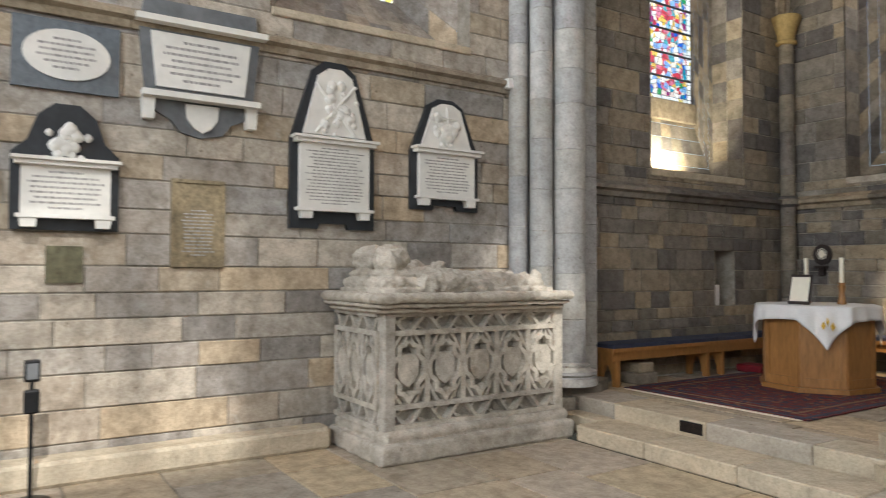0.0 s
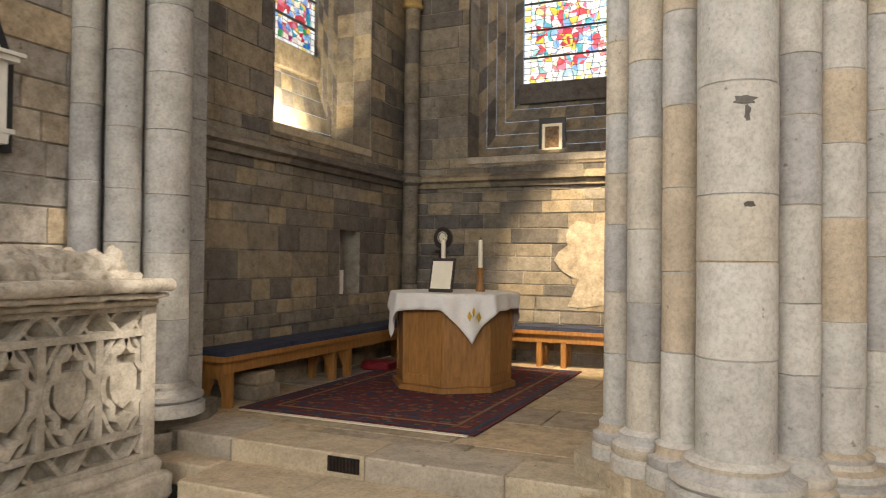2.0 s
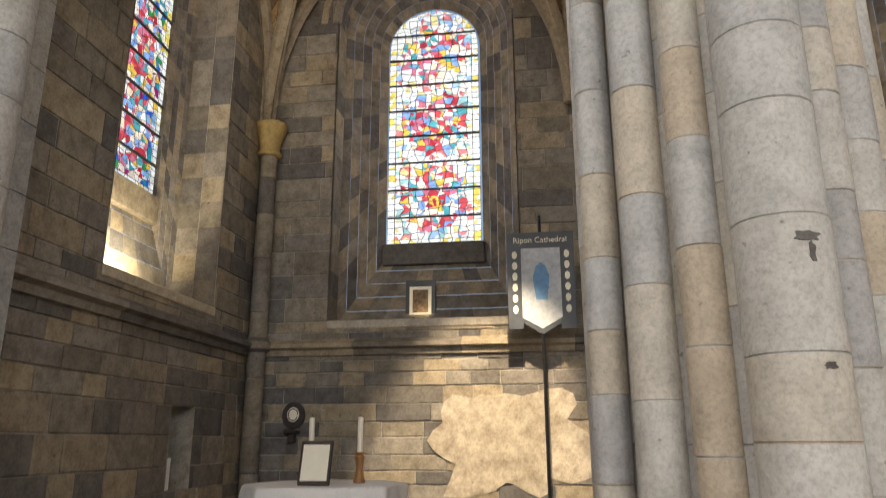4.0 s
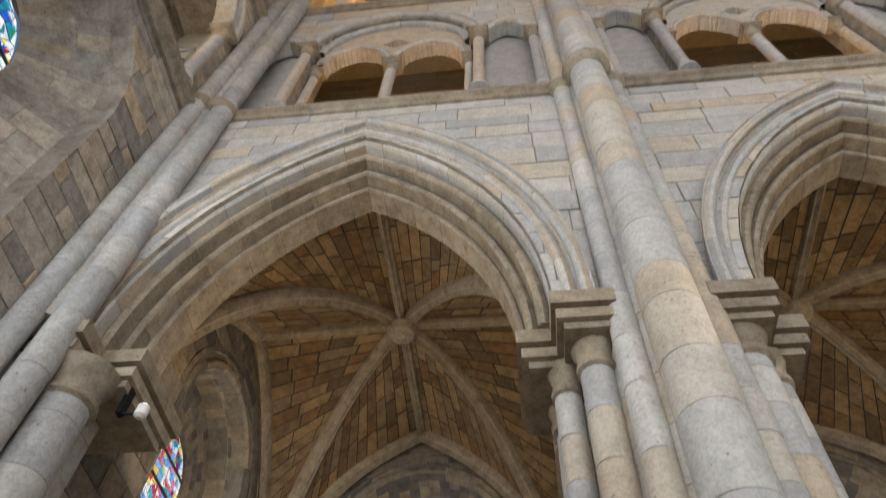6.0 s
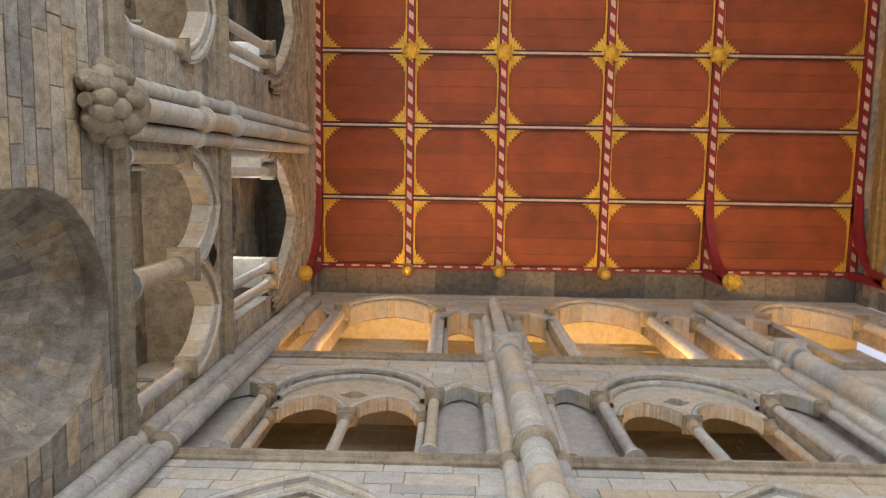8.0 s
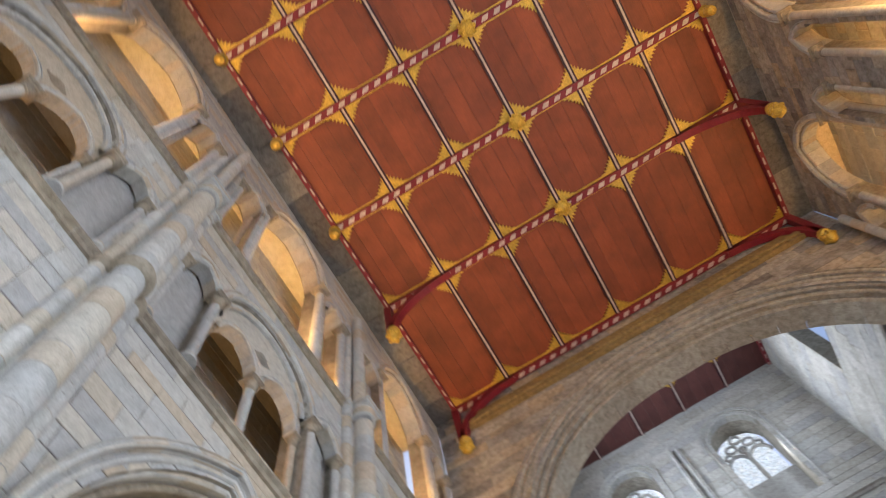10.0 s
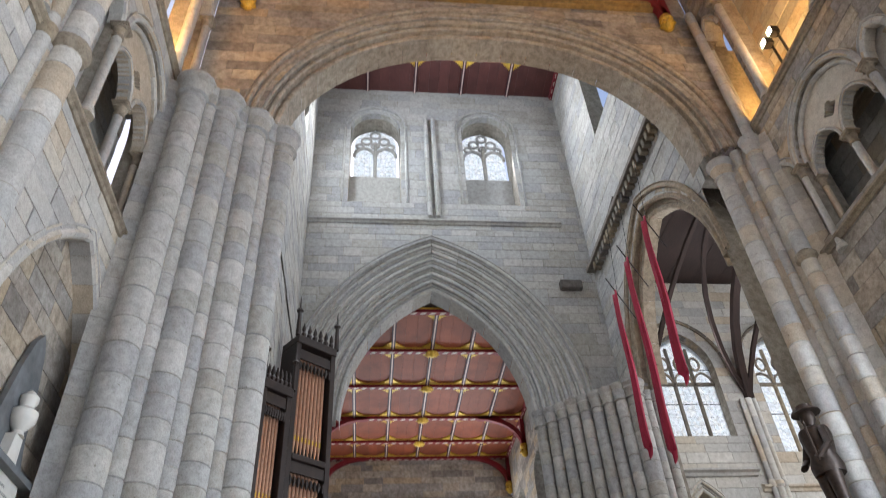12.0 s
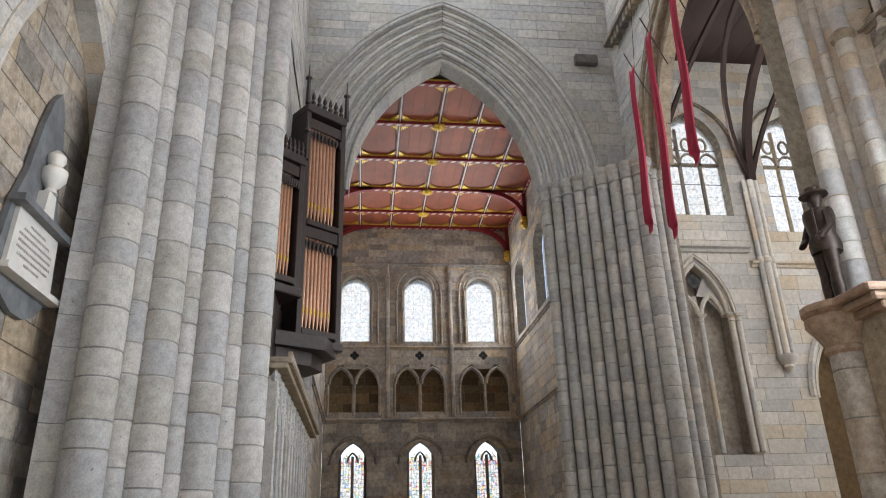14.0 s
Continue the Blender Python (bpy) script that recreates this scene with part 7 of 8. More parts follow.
rr = ramp(nt, [(0.0, (0.16, 0.02, 0.02)), (0.35, (0.12, 0.02, 0.025)), (0.55, (0.04, 0.03, 0.06)), (0.75, (0.22, 0.10, 0.05)), (0.9, (0.10, 0.015, 0.02))], "CONSTANT")
vo2 = nt.nodes.new("ShaderNodeTexVoronoi")
vo2.inputs["Scale"].default_value = 22
nt.links.new(geo.outputs["Position"], vo2.inputs["Vector"])
nt.links.new(vo2.outputs["Color"], rr.inputs[0])
nf = noise_of(nt, 120, 3)
r9 = ramp(nt, [(0.3, (0.6, 0.6, 0.6)), (0.7, (1.1, 1.1, 1.1))])
nt.links.new(nf.outputs[0], r9.inputs[0])
nt.links.new(mix(nt, rr.outputs[0], r9.outputs[0], 1.0, "MULTIPLY"), bs.inputs["Base Color"])
bs.inputs["Roughness"].default_value = 0.95
bump(nt, bs, nf.outputs[0], 0.5, 0.01)
rug = thing("rug", (-4.5, 7.3, ZF), "dark red patterned oriental rug on the chapel floor", "rug")
obj("field", Mesh().box(-5.55, 5.75, ZF + 0.004, -3.4, 9.15, ZF + 0.014, 0.003), rugm, rug)
for k, (e, w, mt) in enumerate(((0.05, 0.04, M_NAVY), (0.22, 0.03, plain("rug_tan", (0.25, 0.15, 0.08), 0.95)), (0.34, 0.02, M_NAVY))):
    x0, x1, y0, y1 = -5.55 + e, -3.4 - e, 5.75 + e, 9.15 - e
    bm = Mesh().box(x0, y0, ZF + 0.0142, x1, y0 + w, ZF + 0.0165).box(x0, y1 - w, ZF + 0.0142, x1, y1, ZF + 0.0165).box(x0, y0 + w, ZF + 0.0142, x0 + w, y1 - w, ZF + 0.0165).box(x1 - w, y0 + w, ZF + 0.0142, x1, y1 - w, ZF + 0.0165)
    obj("border", bm, mt, rug)
obj("fringe", Mesh().box(-5.5, 5.70, ZF + 0.003, -3.45, 5.748, ZF + 0.009), M_WAX, rug)


def bench(a, b, inward, label):
    """A wall bench: oak plank on shaped ends, with a navy cushion."""
    a, b, o = Vector((*a, 0)), Vector((*b, 0)), Vector((*inward, 0))
    d = (b - a).normalized()
    L = (b - a).length
    t = thing("wall_bench", (*a.xy, ZF), label, "bench", "wall benches")
    P = lambda s, q, z: tuple(a + d * s + o * q + Vector((0, 0, z)))
    bx = lambda s0, s1, q0, q1, z0, z1: Mesh().add([P(s, q, z) for z in (z0, z1) for q in (q0, q1) for s in (s0, s1)], [(0, 2, 3, 1), (4, 5, 7, 6), (0, 1, 5, 4), (1, 3, 7, 5), (3, 2, 6, 7), (2, 0, 4, 6)])
    obj("seat", bx(0, L, 0.02, 0.42, 0.70, 0.745), M_WOOD, t)
    obj("apron", bx(0.02, L - 0.02, 0.36, 0.385, 0.60, 0.70), M_WOOD, t)
    k = round(L / 0.9)
    for i in range(k):
        s0, s1 = L * i / k + 0.01, L * (i + 1) / k - 0.01
        obj("cushion", bx(s0, s1, 0.03, 0.41, 0.746, 0.79), M_NAVY, t, "thin navy seat cushion")
    for s in (0.12, L * 0.5 - 0.15, L * 0.5 + 0.15, L - 0.15):
        pr = [(0.06, 0.0), (0.12, 0.0), (0.13, 0.12), (0.18, 0.24), (0.25, 0.24), (0.30, 0.12), (0.31, 0.0), (0.38, 0.0), (0.38, 0.40), (0.06, 0.40)]
        m = Mesh()
        m.add([P(s + e, q, ZF + z) for e in (-0.03, 0.03) for q, z in pr], [tuple(range(9, -1, -1)), tuple(range(10, 20))] + [(i, (i + 1) % 10, 10 + (i + 1) % 10, 10 + i) for i in range(10)])
        obj("bench_end", m, M_WOOD, t, "shaped oak bench end")
    return t


bench((XC, 5.62), (XC, 9.4), (1, 0), "long oak wall bench with navy cushions under the chapel window")
bench((-5.45, YCH), (-2.2, YCH), (0, -1), "oak wall bench with navy cushions along the east wall")
obj("hassock_red", Mesh().box(-5.75, 8.1, ZF + 0.002, -5.4, 8.4, ZF + 0.1, 0.02), M_RED, None, "small red hassock beneath the wall bench", "hassock")
obj("stone_block", Mesh().box(-5.98, 6.05, ZF, -5.6, 6.4, ZF + 0.13, 0.015), M_DARK, None, "loose stone blocks beneath the wall bench", "stone")
obj("stone_block", Mesh().box(-5.96, 6.1, ZF + 0.131, -5.62, 6.35, ZF + 0.25, 0.015), M_DARK, None, "loose stone blocks beneath the wall bench", "stone")
t = thing("wall_clock_plaque", (-5.43, YCH, 1.82), "round carved plaque on a small wooden bracket", "plaque")
obj("disc", Mesh().slab([(-5.43 + 0.13 * u, 1.88 + 0.15 * v) for u, v in circle(1, 24)], lambda u, z, d: (u, YCH - d, z), 0.04), M_DKWOOD, t)
obj("face", Mesh().slab([(-5.43 + 0.07 * u, 1.89 + 0.08 * v) for u, v in circle(1, 24)], lambda u, z, d: (u, YCH - 0.04 - d, z), 0.006), M_WAX, t)
obj("ring", Mesh().sweep([(-5.43 + 0.055 * u, YCH - 0.048, 1.89 + 0.065 * v) for u, v in circle(1, 17)], circle(0.006, 5), (0, 1, 0)), M_DKWOOD, t)
obj("bracket", Mesh().box(-5.51, YCH - 0.12, 1.68, -5.35, YCH, 1.72, 0.01).box(-5.47, YCH - 0.08, 1.58, -5.39, YCH, 1.68, 0.01), M_DKWOOD, t)
t = thing("icon_picture", (-4.05, YCH + 0.4, 2.97), "small colourful icon picture on a pale board on the sill", "picture")
obj("board", Mesh().box(-4.24, YCH + 0.42, 2.965, -3.87, YCH + 0.44, 3.5, 0.005), M_BLACK, t)
obj("card", Mesh().box(-4.19, YCH + 0.412, 2.985, -3.92, YCH + 0.418, 3.42), M_WAX, t)
obj("image", Mesh().box(-4.15, YCH + 0.406, 3.1, -3.96, YCH + 0.411, 3.38), plain("icon_paint", (0.25, 0.15, 0.08), 0.6, 0, 22, 0.8), t)
t = thing("sill_card", (XC - 0.1, 8.12, 1.17), "white card in the wall niche", "card")
obj("card", Mesh().box(XC - 0.08, 8.05, 1.165, XC - 0.07, 8.22, 1.45), M_CLOTH, t)

# processional banner by the pier
bn = thing("processional_banner", (-2.59, 9.3, ZF), "black and grey embroidered cathedral banner on a dark pole", "banner")
obj("pole", Mesh().lathe(-2.59, 9.33, [(0.018, ZF), (0.018, 4.0)], 8), M_IRON, bn)
BF = lambda u, z, d: (-2.59 + u, 9.3 - d, z)
obj("cloth", Mesh().slab([(-0.36, 2.74), (-0.2, 2.74), (-0.2, 2.8), (0, 2.68), (0.2, 2.8), (0.2, 2.74), (0.36, 2.74), (0.36, 3.8), (-0.36, 3.8)], BF, 0.01), M_BLACK, bn)
obj("panel", Mesh().slab([(-0.21, 2.86), (0, 2.74), (0.21, 2.86), (0.21, 3.62), (-0.21, 3.62)], lambda u, z, d: BF(u, z, 0.01 + d), 0.006), plain("grey_silk", (0.5, 0.52, 0.55), 0.7), bn)
obj("figure", Mesh().slab([(-0.06, 3.05), (0.06, 3.05), (0.09, 3.3), (0.05, 3.42), (0, 3.46), (-0.05, 3.42), (-0.09, 3.3)], lambda u, z, d: BF(u, z, 0.016 + d), 0.004), plain("blue_silk", (0.15, 0.32, 0.55), 0.7), bn)
for s in (-1, 1):
    for i in range(6):
        obj("leaf", Mesh().slab([(s * 0.28 + 0.03 * u, 2.95 + i * 0.12 + 0.045 * v) for u, v in circle(1, 8)], lambda u, z, d: BF(u, z, 0.01 + d), 0.004), M_WAX, bn)
txt = bpy.data.curves.new("banner_text", "FONT")
txt.body, txt.size, txt.extrude, txt.align_x = "Ripon Cathedral", 0.088, 0.002, "CENTER"
tx = new("lettering", txt)
tx.data.materials.append(M_WAX)
tx.matrix_world = Matrix.Translation((-2.59, 9.285, 3.685)) @ Euler((radians(90), 0, 0)).to_matrix().to_4x4()
tx.parent = bn
tx.matrix_parent_inverse = bn.matrix_world.inverted()
# spotlight on the respond capital
t = thing("spotlight", (-5.22, 5.2, 4.95), "small white spotlight clamped beside the capital", "lamp")
obj("housing", Mesh().lathe(-5.22, 5.2, [(0.02, 4.92), (0.045, 4.94), (0.045, 5.02), (0.03, 5.03)], 12), M_CLOTH, t)
obj("lens", Mesh().lathe(-5.22, 5.2, [(0.03, 5.031), (0.03, 5.034)], 12), glow("spot_lens", (1.0, 0.9, 0.7), 6), t)
obj("arm", Mesh().box(-5.36, 5.19, 4.96, -5.26, 5.21, 4.98), M_IRON, t)
obj("clamp", Mesh().box(-5.4, 5.17, 4.96, -5.36, 5.23, 5.2), M_IRON, t)


# ---------- monument in the blind bay ----------
m5 = thing("wall_memorial", (5.9, YE + 0.3, 4.05), "pointed grey slate memorial with a bust and white tablet", "memorial", "wall memorials")
BW = lambda u, z, d: (u + 0.9, YE + 0.28 - d, z + 0.45)
obj("ground", Mesh().slab([(4.25, 3.9), (5.75, 3.9), (5.62, 4.7), (5.42, 5.2), (5.28, 5.9), (5.15, 6.3), (5.0, 6.5), (4.85, 6.3), (4.72, 5.9), (4.58, 5.2), (4.38, 4.7)], BW, 0.07), M_SLATE, m5)
obj("tablet", Mesh().slab([(4.42, 4.0), (5.58, 4.0), (5.52, 4.7), (4.48, 4.7)], lambda u, z, d: BW(u, z, 0.07 + d), 0.05), M_WHITE, m5)
obj("shelf", Mesh().slab([(4.32, 4.7), (5.68, 4.7), (5.68, 4.78), (4.32, 4.78)], lambda u, z, d: BW(u, z, 0.07 + d), 0.16), M_SLATE, m5)
obj("shelf", Mesh().slab([(4.3, 3.92), (5.7, 3.92), (5.7, 3.99), (4.3, 3.99)], lambda u, z, d: BW(u, z, 0.07 + d), 0.14), M_WHITE, m5)
obj("pedestal", Mesh().slab([(4.86, 4.78), (5.14, 4.78), (5.1, 5.1), (4.9, 5.1)], lambda u, z, d: BW(u, z, 0.07 + d), 0.12), M_WHITE, m5)
obj("urn", Mesh().lathe(5.9, YE + 0.13, [(r, z + 0.45) for r, z in [(0.09, 5.1), (0.06, 5.16), (0.15, 5.28), (0.16, 5.4), (0.07, 5.47), (0.11, 5.53), (0.11, 5.6), (0.03, 5.68)]], 12), M_WHITE, m5)
obj("apron", Mesh().slab([(4.4, 3.9), (5.6, 3.9), (5.4, 3.7), (5.15, 3.6), (4.85, 3.6), (4.6, 3.7)], BW, 0.06), M_SLATE, m5)
bars_of_text(m5, BW, 4.55, 5.45, 4.08, 4.62, 7, 0.121, 31)

# ---------- choir screen and organ ----------
scr = thing("choir_screen", (12.0, 3.2, 0), "richly carved grey stone choir screen with rows of niches", "screen")
obj("core", Mesh().box(9.3, 3.1, 0, 17.3, 3.7, 5.0), M_RIB, scr)
obj("cresting", Mesh().box(9.3, 2.78, 4.98, 17.3, 3.7, 5.08, 0.02).box(9.3, 2.7, 5.08, 17.3, 3.75, 5.2, 0.03), M_RIB, scr, "reddish moulded cornice")
for i in range(39):
    obj("merlon", Mesh().box(9.32 + i * 0.205, 2.72, 5.2, 9.42 + i * 0.205, 2.8, 5.3, 0.015), M_RIB, scr)
for i in range(13):
    x = 9.4 + i * 0.6
    n = Mesh()
    n.sweep([(x + 0.3 + u, 3.07, 3.1 + z) for u, z in arc(0.22, 0.42, 6)], circle(0.045, 6), (0, 1, 0))
    n.sweep([(x + 0.3 + u, 3.07, 1.6 + z) for u, z in arc(0.22, 0.42, 6)], circle(0.045, 6), (0, 1, 0))
    n.sweep([(x + 0.3 + u, 2.98, 4.05 + z) for u, z in arc(0.24, 0.6, 6)], circle(0.05, 6), (0, 1, 0))
    n.box(x + 0.1, 2.96, 3.9, x + 0.5, 3.1, 4.02, 0.02).box(x + 0.1, 2.96, 2.2, x + 0.5, 3.1, 2.32, 0.02)
    obj("niche_canopy", n, M_GREY, scr)
    obj("buttress", Mesh().box(x - 0.04, 2.92, 0.3, x + 0.04, 3.1, 4.85, 0.02).lathe(x, 2.98, [(0.07, 4.75), (0.08, 4.85), (0.015, 5.0)], 6, False), M_GREY, scr)
    f = Mesh()
    for k in range(5):
        f.lathe(x + 0.3 + 0.09 * math.sin(k * 2.4), 2.97, [(0.02, 4.3 + k * 0.14), (0.06, 4.36 + k * 0.14), (0.02, 4.42 + k * 0.14)], 7)
    obj("crocketing", f, M_GREY, scr)
    s = Mesh().lathe(x + 0.3, 3.04, [(0.08, 2.34), (0.11, 2.6), (0.1, 2.9), (0.07, 3.1), (0.06, 3.16), (0.07, 3.22), (0.03, 3.3)], 9)
    obj("niche_statue", s, M_GREY, scr, "small plain carved niche figure")

for o in scr.children:
    o.data.transform(Matrix.Translation((0, -0.32, 0)) @ Matrix.Diagonal((1, 1, 0.855, 1)))

org = thing("organ_case", (13.4, 2.4, 5.2), "dark carved oak organ case with copper-toned pipes", "organ")


def tower(x0, x1, y0, y1, z0, z1, lev, n):
    obj("case_frame", Mesh().box(x0, y0, z0, x0 + 0.14, y1, z1, 0.01).box(x1 - 0.14, y0, z0, x1, y1, z1, 0.01).box(x0, y0 - 0.05, z1, x1, y1, z1 + 0.22, 0.02).box(x0 - 0.05, y0 - 0.08, z0 - 0.2, x1 + 0.05, y1, z0, 0.03), M_DKWOOD, org)
    obj("case_back", Mesh().box(x0 + 0.14, y0 + 0.35, z0, x1 - 0.14, y1, z1), M_DKWOOD, org)
    for a, b in lev:
        for i in range(n):
            x = x0 + 0.2 + (x1 - x0 - 0.4) * (i + 0.5) / n
            r = (x1 - x0 - 0.4) / n * 0.46
            obj("pipe", Mesh().lathe(x, y0 + 0.16, [(r * 0.3, a), (r, a + 0.4), (r, b + 0.1), (r * 0.9, b + 0.13)], 10), M_PIPE, org)
            obj("pipe_mouth", Mesh().box(x - r * 0.5, y0 + 0.16 - r * 1.02, a + 0.4, x + r * 0.5, y0 + 0.16 - r * 0.8, a + 0.52), M_GOLD, org)
        obj("pipe_shade", Mesh().box(x0 + 0.14, y0 + 0.02, b - 0.02, x1 - 0.14, y0 + 0.07, b + 0.25, 0.01), M_DKWOOD, org)
        obj("pipe_rack", Mesh().box(x0 + 0.14, y0 - 0.02, a - 0.12, x1 - 0.14, y0 + 0.1, a + 0.02, 0.01), M_DKWOOD, org)
        fr = Mesh()
        for i in range(9):
            fr.lathe(x0 + 0.16 + (x1 - x0 - 0.32) * i / 8, y0 + 0.03, [(0.02, b - 0.32), (0.06, b - 0.2), (0.03, b - 0.1)], 6)
        obj("fretwork", fr, M_DKWOOD, org)
    c = Mesh()
    for i in range(8):
        x = x0 + (x1 - x0) * i / 7
        c.lathe(x, y0, [(0.05, z1 + 0.2), (0.07, z1 + 0.3), (0.03, z1 + 0.36), (0.06, z1 + 0.44), (0.01, z1 + 0.62)], 6)
    for x in (x0, x1):
        c.lathe(x, y0, [(0.07, z1 + 0.2), (0.05, z1 + 0.9), (0.1, z1 + 0.95), (0.03, z1 + 1.05), (0.01, z1 + 1.4)], 6)
    obj("cresting", c, M_DKWOOD, org)


# the case is turned so that its flank and face both look towards the transept
for x, y, a, z0, z1, lev, hw, count in ((13.9, 2.5, 52, 5.9, 11.7, ((6.1, 8.35), (8.75, 11.3)), 0.6, 8), (12.6, 3.22, 46, 6.75, 9.75, ((6.95, 9.45),), 0.42, 5)):
    before = set(org.children)
    tower(x - hw, x + hw, y - 0.35, y + 0.35, z0, z1, lev, count)
    turn = Matrix.Translation((x, y, 0)) @ Matrix.Rotation(-radians(a), 4, "Z") @ Matrix.Translation((-x, -y, 0))
    for o in org.children:
        if o not in before:
            o.data.transform(turn)
obj("case_base", Mesh().prism([(12.6, 3.1), (13.2, 2.1), (14.0, 1.9), (14.7, 2.4), (14.7, 3.3)], 5.55, 5.85).prism([(12.8, 3.1), (13.4, 2.4), (14.0, 2.2), (14.5, 2.6), (14.5, 3.3)], 5.25, 5.55).prism([(13.0, 3.1), (13.6, 2.7), (14.2, 2.7), (14.3, 3.3)], 4.9, 5.25), M_DKWOOD, org)
obj("case_foot", Mesh().box(11.6, 3.4, 4.7, 14.6, 3.68, 9.2, 0.02).box(12.2, 3.12, 4.7, 14.6, 3.398, 6.55, 0.02), M_DKWOOD, org)

# ---------- nave seen through the arch ----------
NV = lambda u, z, d: (18.0 + d, u, z)
nwins = [Opening(-9.75, 11.35, 1.05, 13.8, 1.5), Opening(-13.35, 10.8, 1.15, 13.8, 1.5)]
niche = Opening(-9.1, 3.75, 0.85, 7.9, 1.75)
wall("wall_nave_south", NV, -26, -7.6, 0, 17.5, 0.6, nwins + [niche, Opening(-13.6, 0, 1.3, 5.4, 2.4)], (0.3, 0.42), (0.5, 1.0), M_PALE, "pale nave wall with traceried windows and a tall niche", seed=61)
wall("wall_nave_north", lambda u, z, d: (8.4 - d, u, z), -26, -7.6, 0, 17.5, 0.4, [], (0.35, 0.45), (0.6, 1.0), M_PALE, "plain nave wall", seed=62)
obj("wall_nave_end", Mesh().box(8, -26.6, 0, 18.6, -26, 17.5), M_PALE, None, "far nave wall", "wall", "", "structure")
cm = Mesh()
for i in range(18):
    cm.box(8.2, -26 + i, 17.5, 18.4, -25.02 + i, 17.6)
obj("ceiling_nave", cm, M_ROOF_OAK, None, "dark timber nave roof", "ceiling", "", "structure")
rm = Mesh()
for y in (-8.2, -11.6, -15, -18.4):
    rm.sweep([(18.0 - 0.1 - 4.6 * (1 - math.cos(a)), y, 12.6 + 4.6 * math.sin(a)) for a in [i * math.pi / 16 for i in range(9)]], [(-0.12, -0.12), (0.12, -0.12), (0.12, 0.12), (-0.12, 0.12)], (0, 1, 0), smooth=False)
    for dy in (-1.5, 1.5):
        rm.sweep([(17.9 - 4.6 * (1 - math.cos(a)), y + dy * math.sin(a), 12.6 + 4.6 * math.sin(a)) for a in [i * math.pi / 16 for i in range(9)]], [(-0.07, -0.07), (0.07, -0.07), (0.07, 0.07), (-0.07, 0.07)], (0, 1, 0), smooth=False)
obj("roof_ribs", rm, M_ROOF_OAK, None, "dark timber roof ribs of the nave", "rib", "", "structure")
for k, o in enumerate(nwins):
    w = thing("window_nave", (18, o.cx, o.z0), "three-light traceried clear nave window bright with daylight", "window", "nave windows", "structure")
    glazing(w, lambda u, z, d: NV(u, z, 0.4 + d), o, M_LGLASS, 14, 9, jitter=0, seed=5, bars=2)
    m = Mesh()
    for s in (-0.34, 0.34):
        m.box(18.3, o.cx + s * o.a - 0.05, o.z0, 18.42, o.cx + s * o.a + 0.05, o.top - 0.5, 0.01)
    m.box(18.3, o.cx - o.a, o.zs - 0.45, 18.42, o.cx + o.a, o.zs - 0.35, 0.01)
    for s in (-0.66, 0, 0.66):
        m.sweep([(18.36, o.cx + s * o.a + u, o.zs - 0.35 + z) for u, z in arc(0.3 * o.a, 0.4, 5)], circle(0.045, 6), (1, 0, 0))
        m.sweep([(18.36, o.cx + s * o.a * 0.8 + 0.17 * math.cos(a), o.zs + 0.4 + 0.25 * math.sin(a)) for a in [i * math.pi / 5 for i in range(11)]], circle(0.045, 6), (1, 0, 0))
    archivolt(m, NV, o.cx, o.zs, o.a, o.h, [(0.0, 0.12, 0.02, 0.3), (0.4, 0.5, -0.08, 0.03)], 8)
    obj("mullion", m, M_DARK, w)
ns = thing("wall_shaft", (17.9, -11.5, 6.4), "slim nave wall shafts on a carved corbel under the roof ribs", "shaft")
for dy, r in ((-0.2, 0.08), (0, 0.12), (0.2, 0.08)):
    m = Mesh()
    shaft(m, 17.88, -11.5 + dy, 6.6, 12.6, r, 12, 0.9)
    obj("shaft", m, M_PALE, ns)
    obj("shaft_ring", Mesh().lathe(17.88, -11.5 + dy, [(r, 9.6), (r * 1.5, 9.66), (r * 1.5, 9.78), (r, 9.84)], 12), M_PALE, ns)
obj("corbel", Mesh().lathe(17.88, -11.5, [(0.05, 6.1), (0.16, 6.25), (0.14, 6.32), (0.3, 6.5), (0.32, 6.62)], 14), M_PALE, ns, "carved corbel")
string_course("trim", (18.0, -11.0), (18.0, -7.6), (-1, 0), 10.2, 0.2, 0.3, M_PALE)
string_course("trim", (18.0, -26), (18.0, -11.0), (-1, 0), 9.7, 0.2, 0.2, M_PALE)
t = thing("wall_niche", (18, -9.1, 3.75), "tall niche of two lancets under a quatrefoil in the nave", "niche", kind="structure")
m = Mesh()
archivolt(m, NV, -9.1, 7.9, 0.78, 1.65, [(0.0, 0.14, -0.04, 0.3), (0.2, 0.3, -0.1, 0.03)], 10)
for s in (-1, 1):
    m.sweep([(18.15, -9.1 + s * 0.4 + u, 7.9 + z) for u, z in arc(0.36, 0.7, 6)], circle(0.08, 6), (1, 0, 0))
for u, x, r in ((0, 18.15, 0.08), (-0.9, 17.98, 0.1), (0.9, 17.98, 0.1), (-1.1, 17.94, 0.09), (1.1, 17.94, 0.09)):
    shaft(m, x, -9.1 + u, 3.8, 7.85, r, 10, 1.0)
    capital(m, x, -9.1 + u, 7.95, r, 10, 0.25)
obj("archivolt", m, M_PALE, t)
obj("back", Mesh().box(18.55, -10.1, 3.6, 18.65, -8.1, 9.8), M_WALL, t)
m = Mesh()
for s in (-1, 1):
    m.slab([(-9.1 + s * 0.42 - 0.42, 7.9), (-9.1 + s * 0.42 - 0.42, 9.0), (-9.1, 9.55) if s > 0 else (-9.1 - 0.3, 9.2), (-9.1, 8.6), (-9.1 + s * 0.3, 8.55)], lambda u, z, d: NV(u, z, 0.2 + d), 0.05)
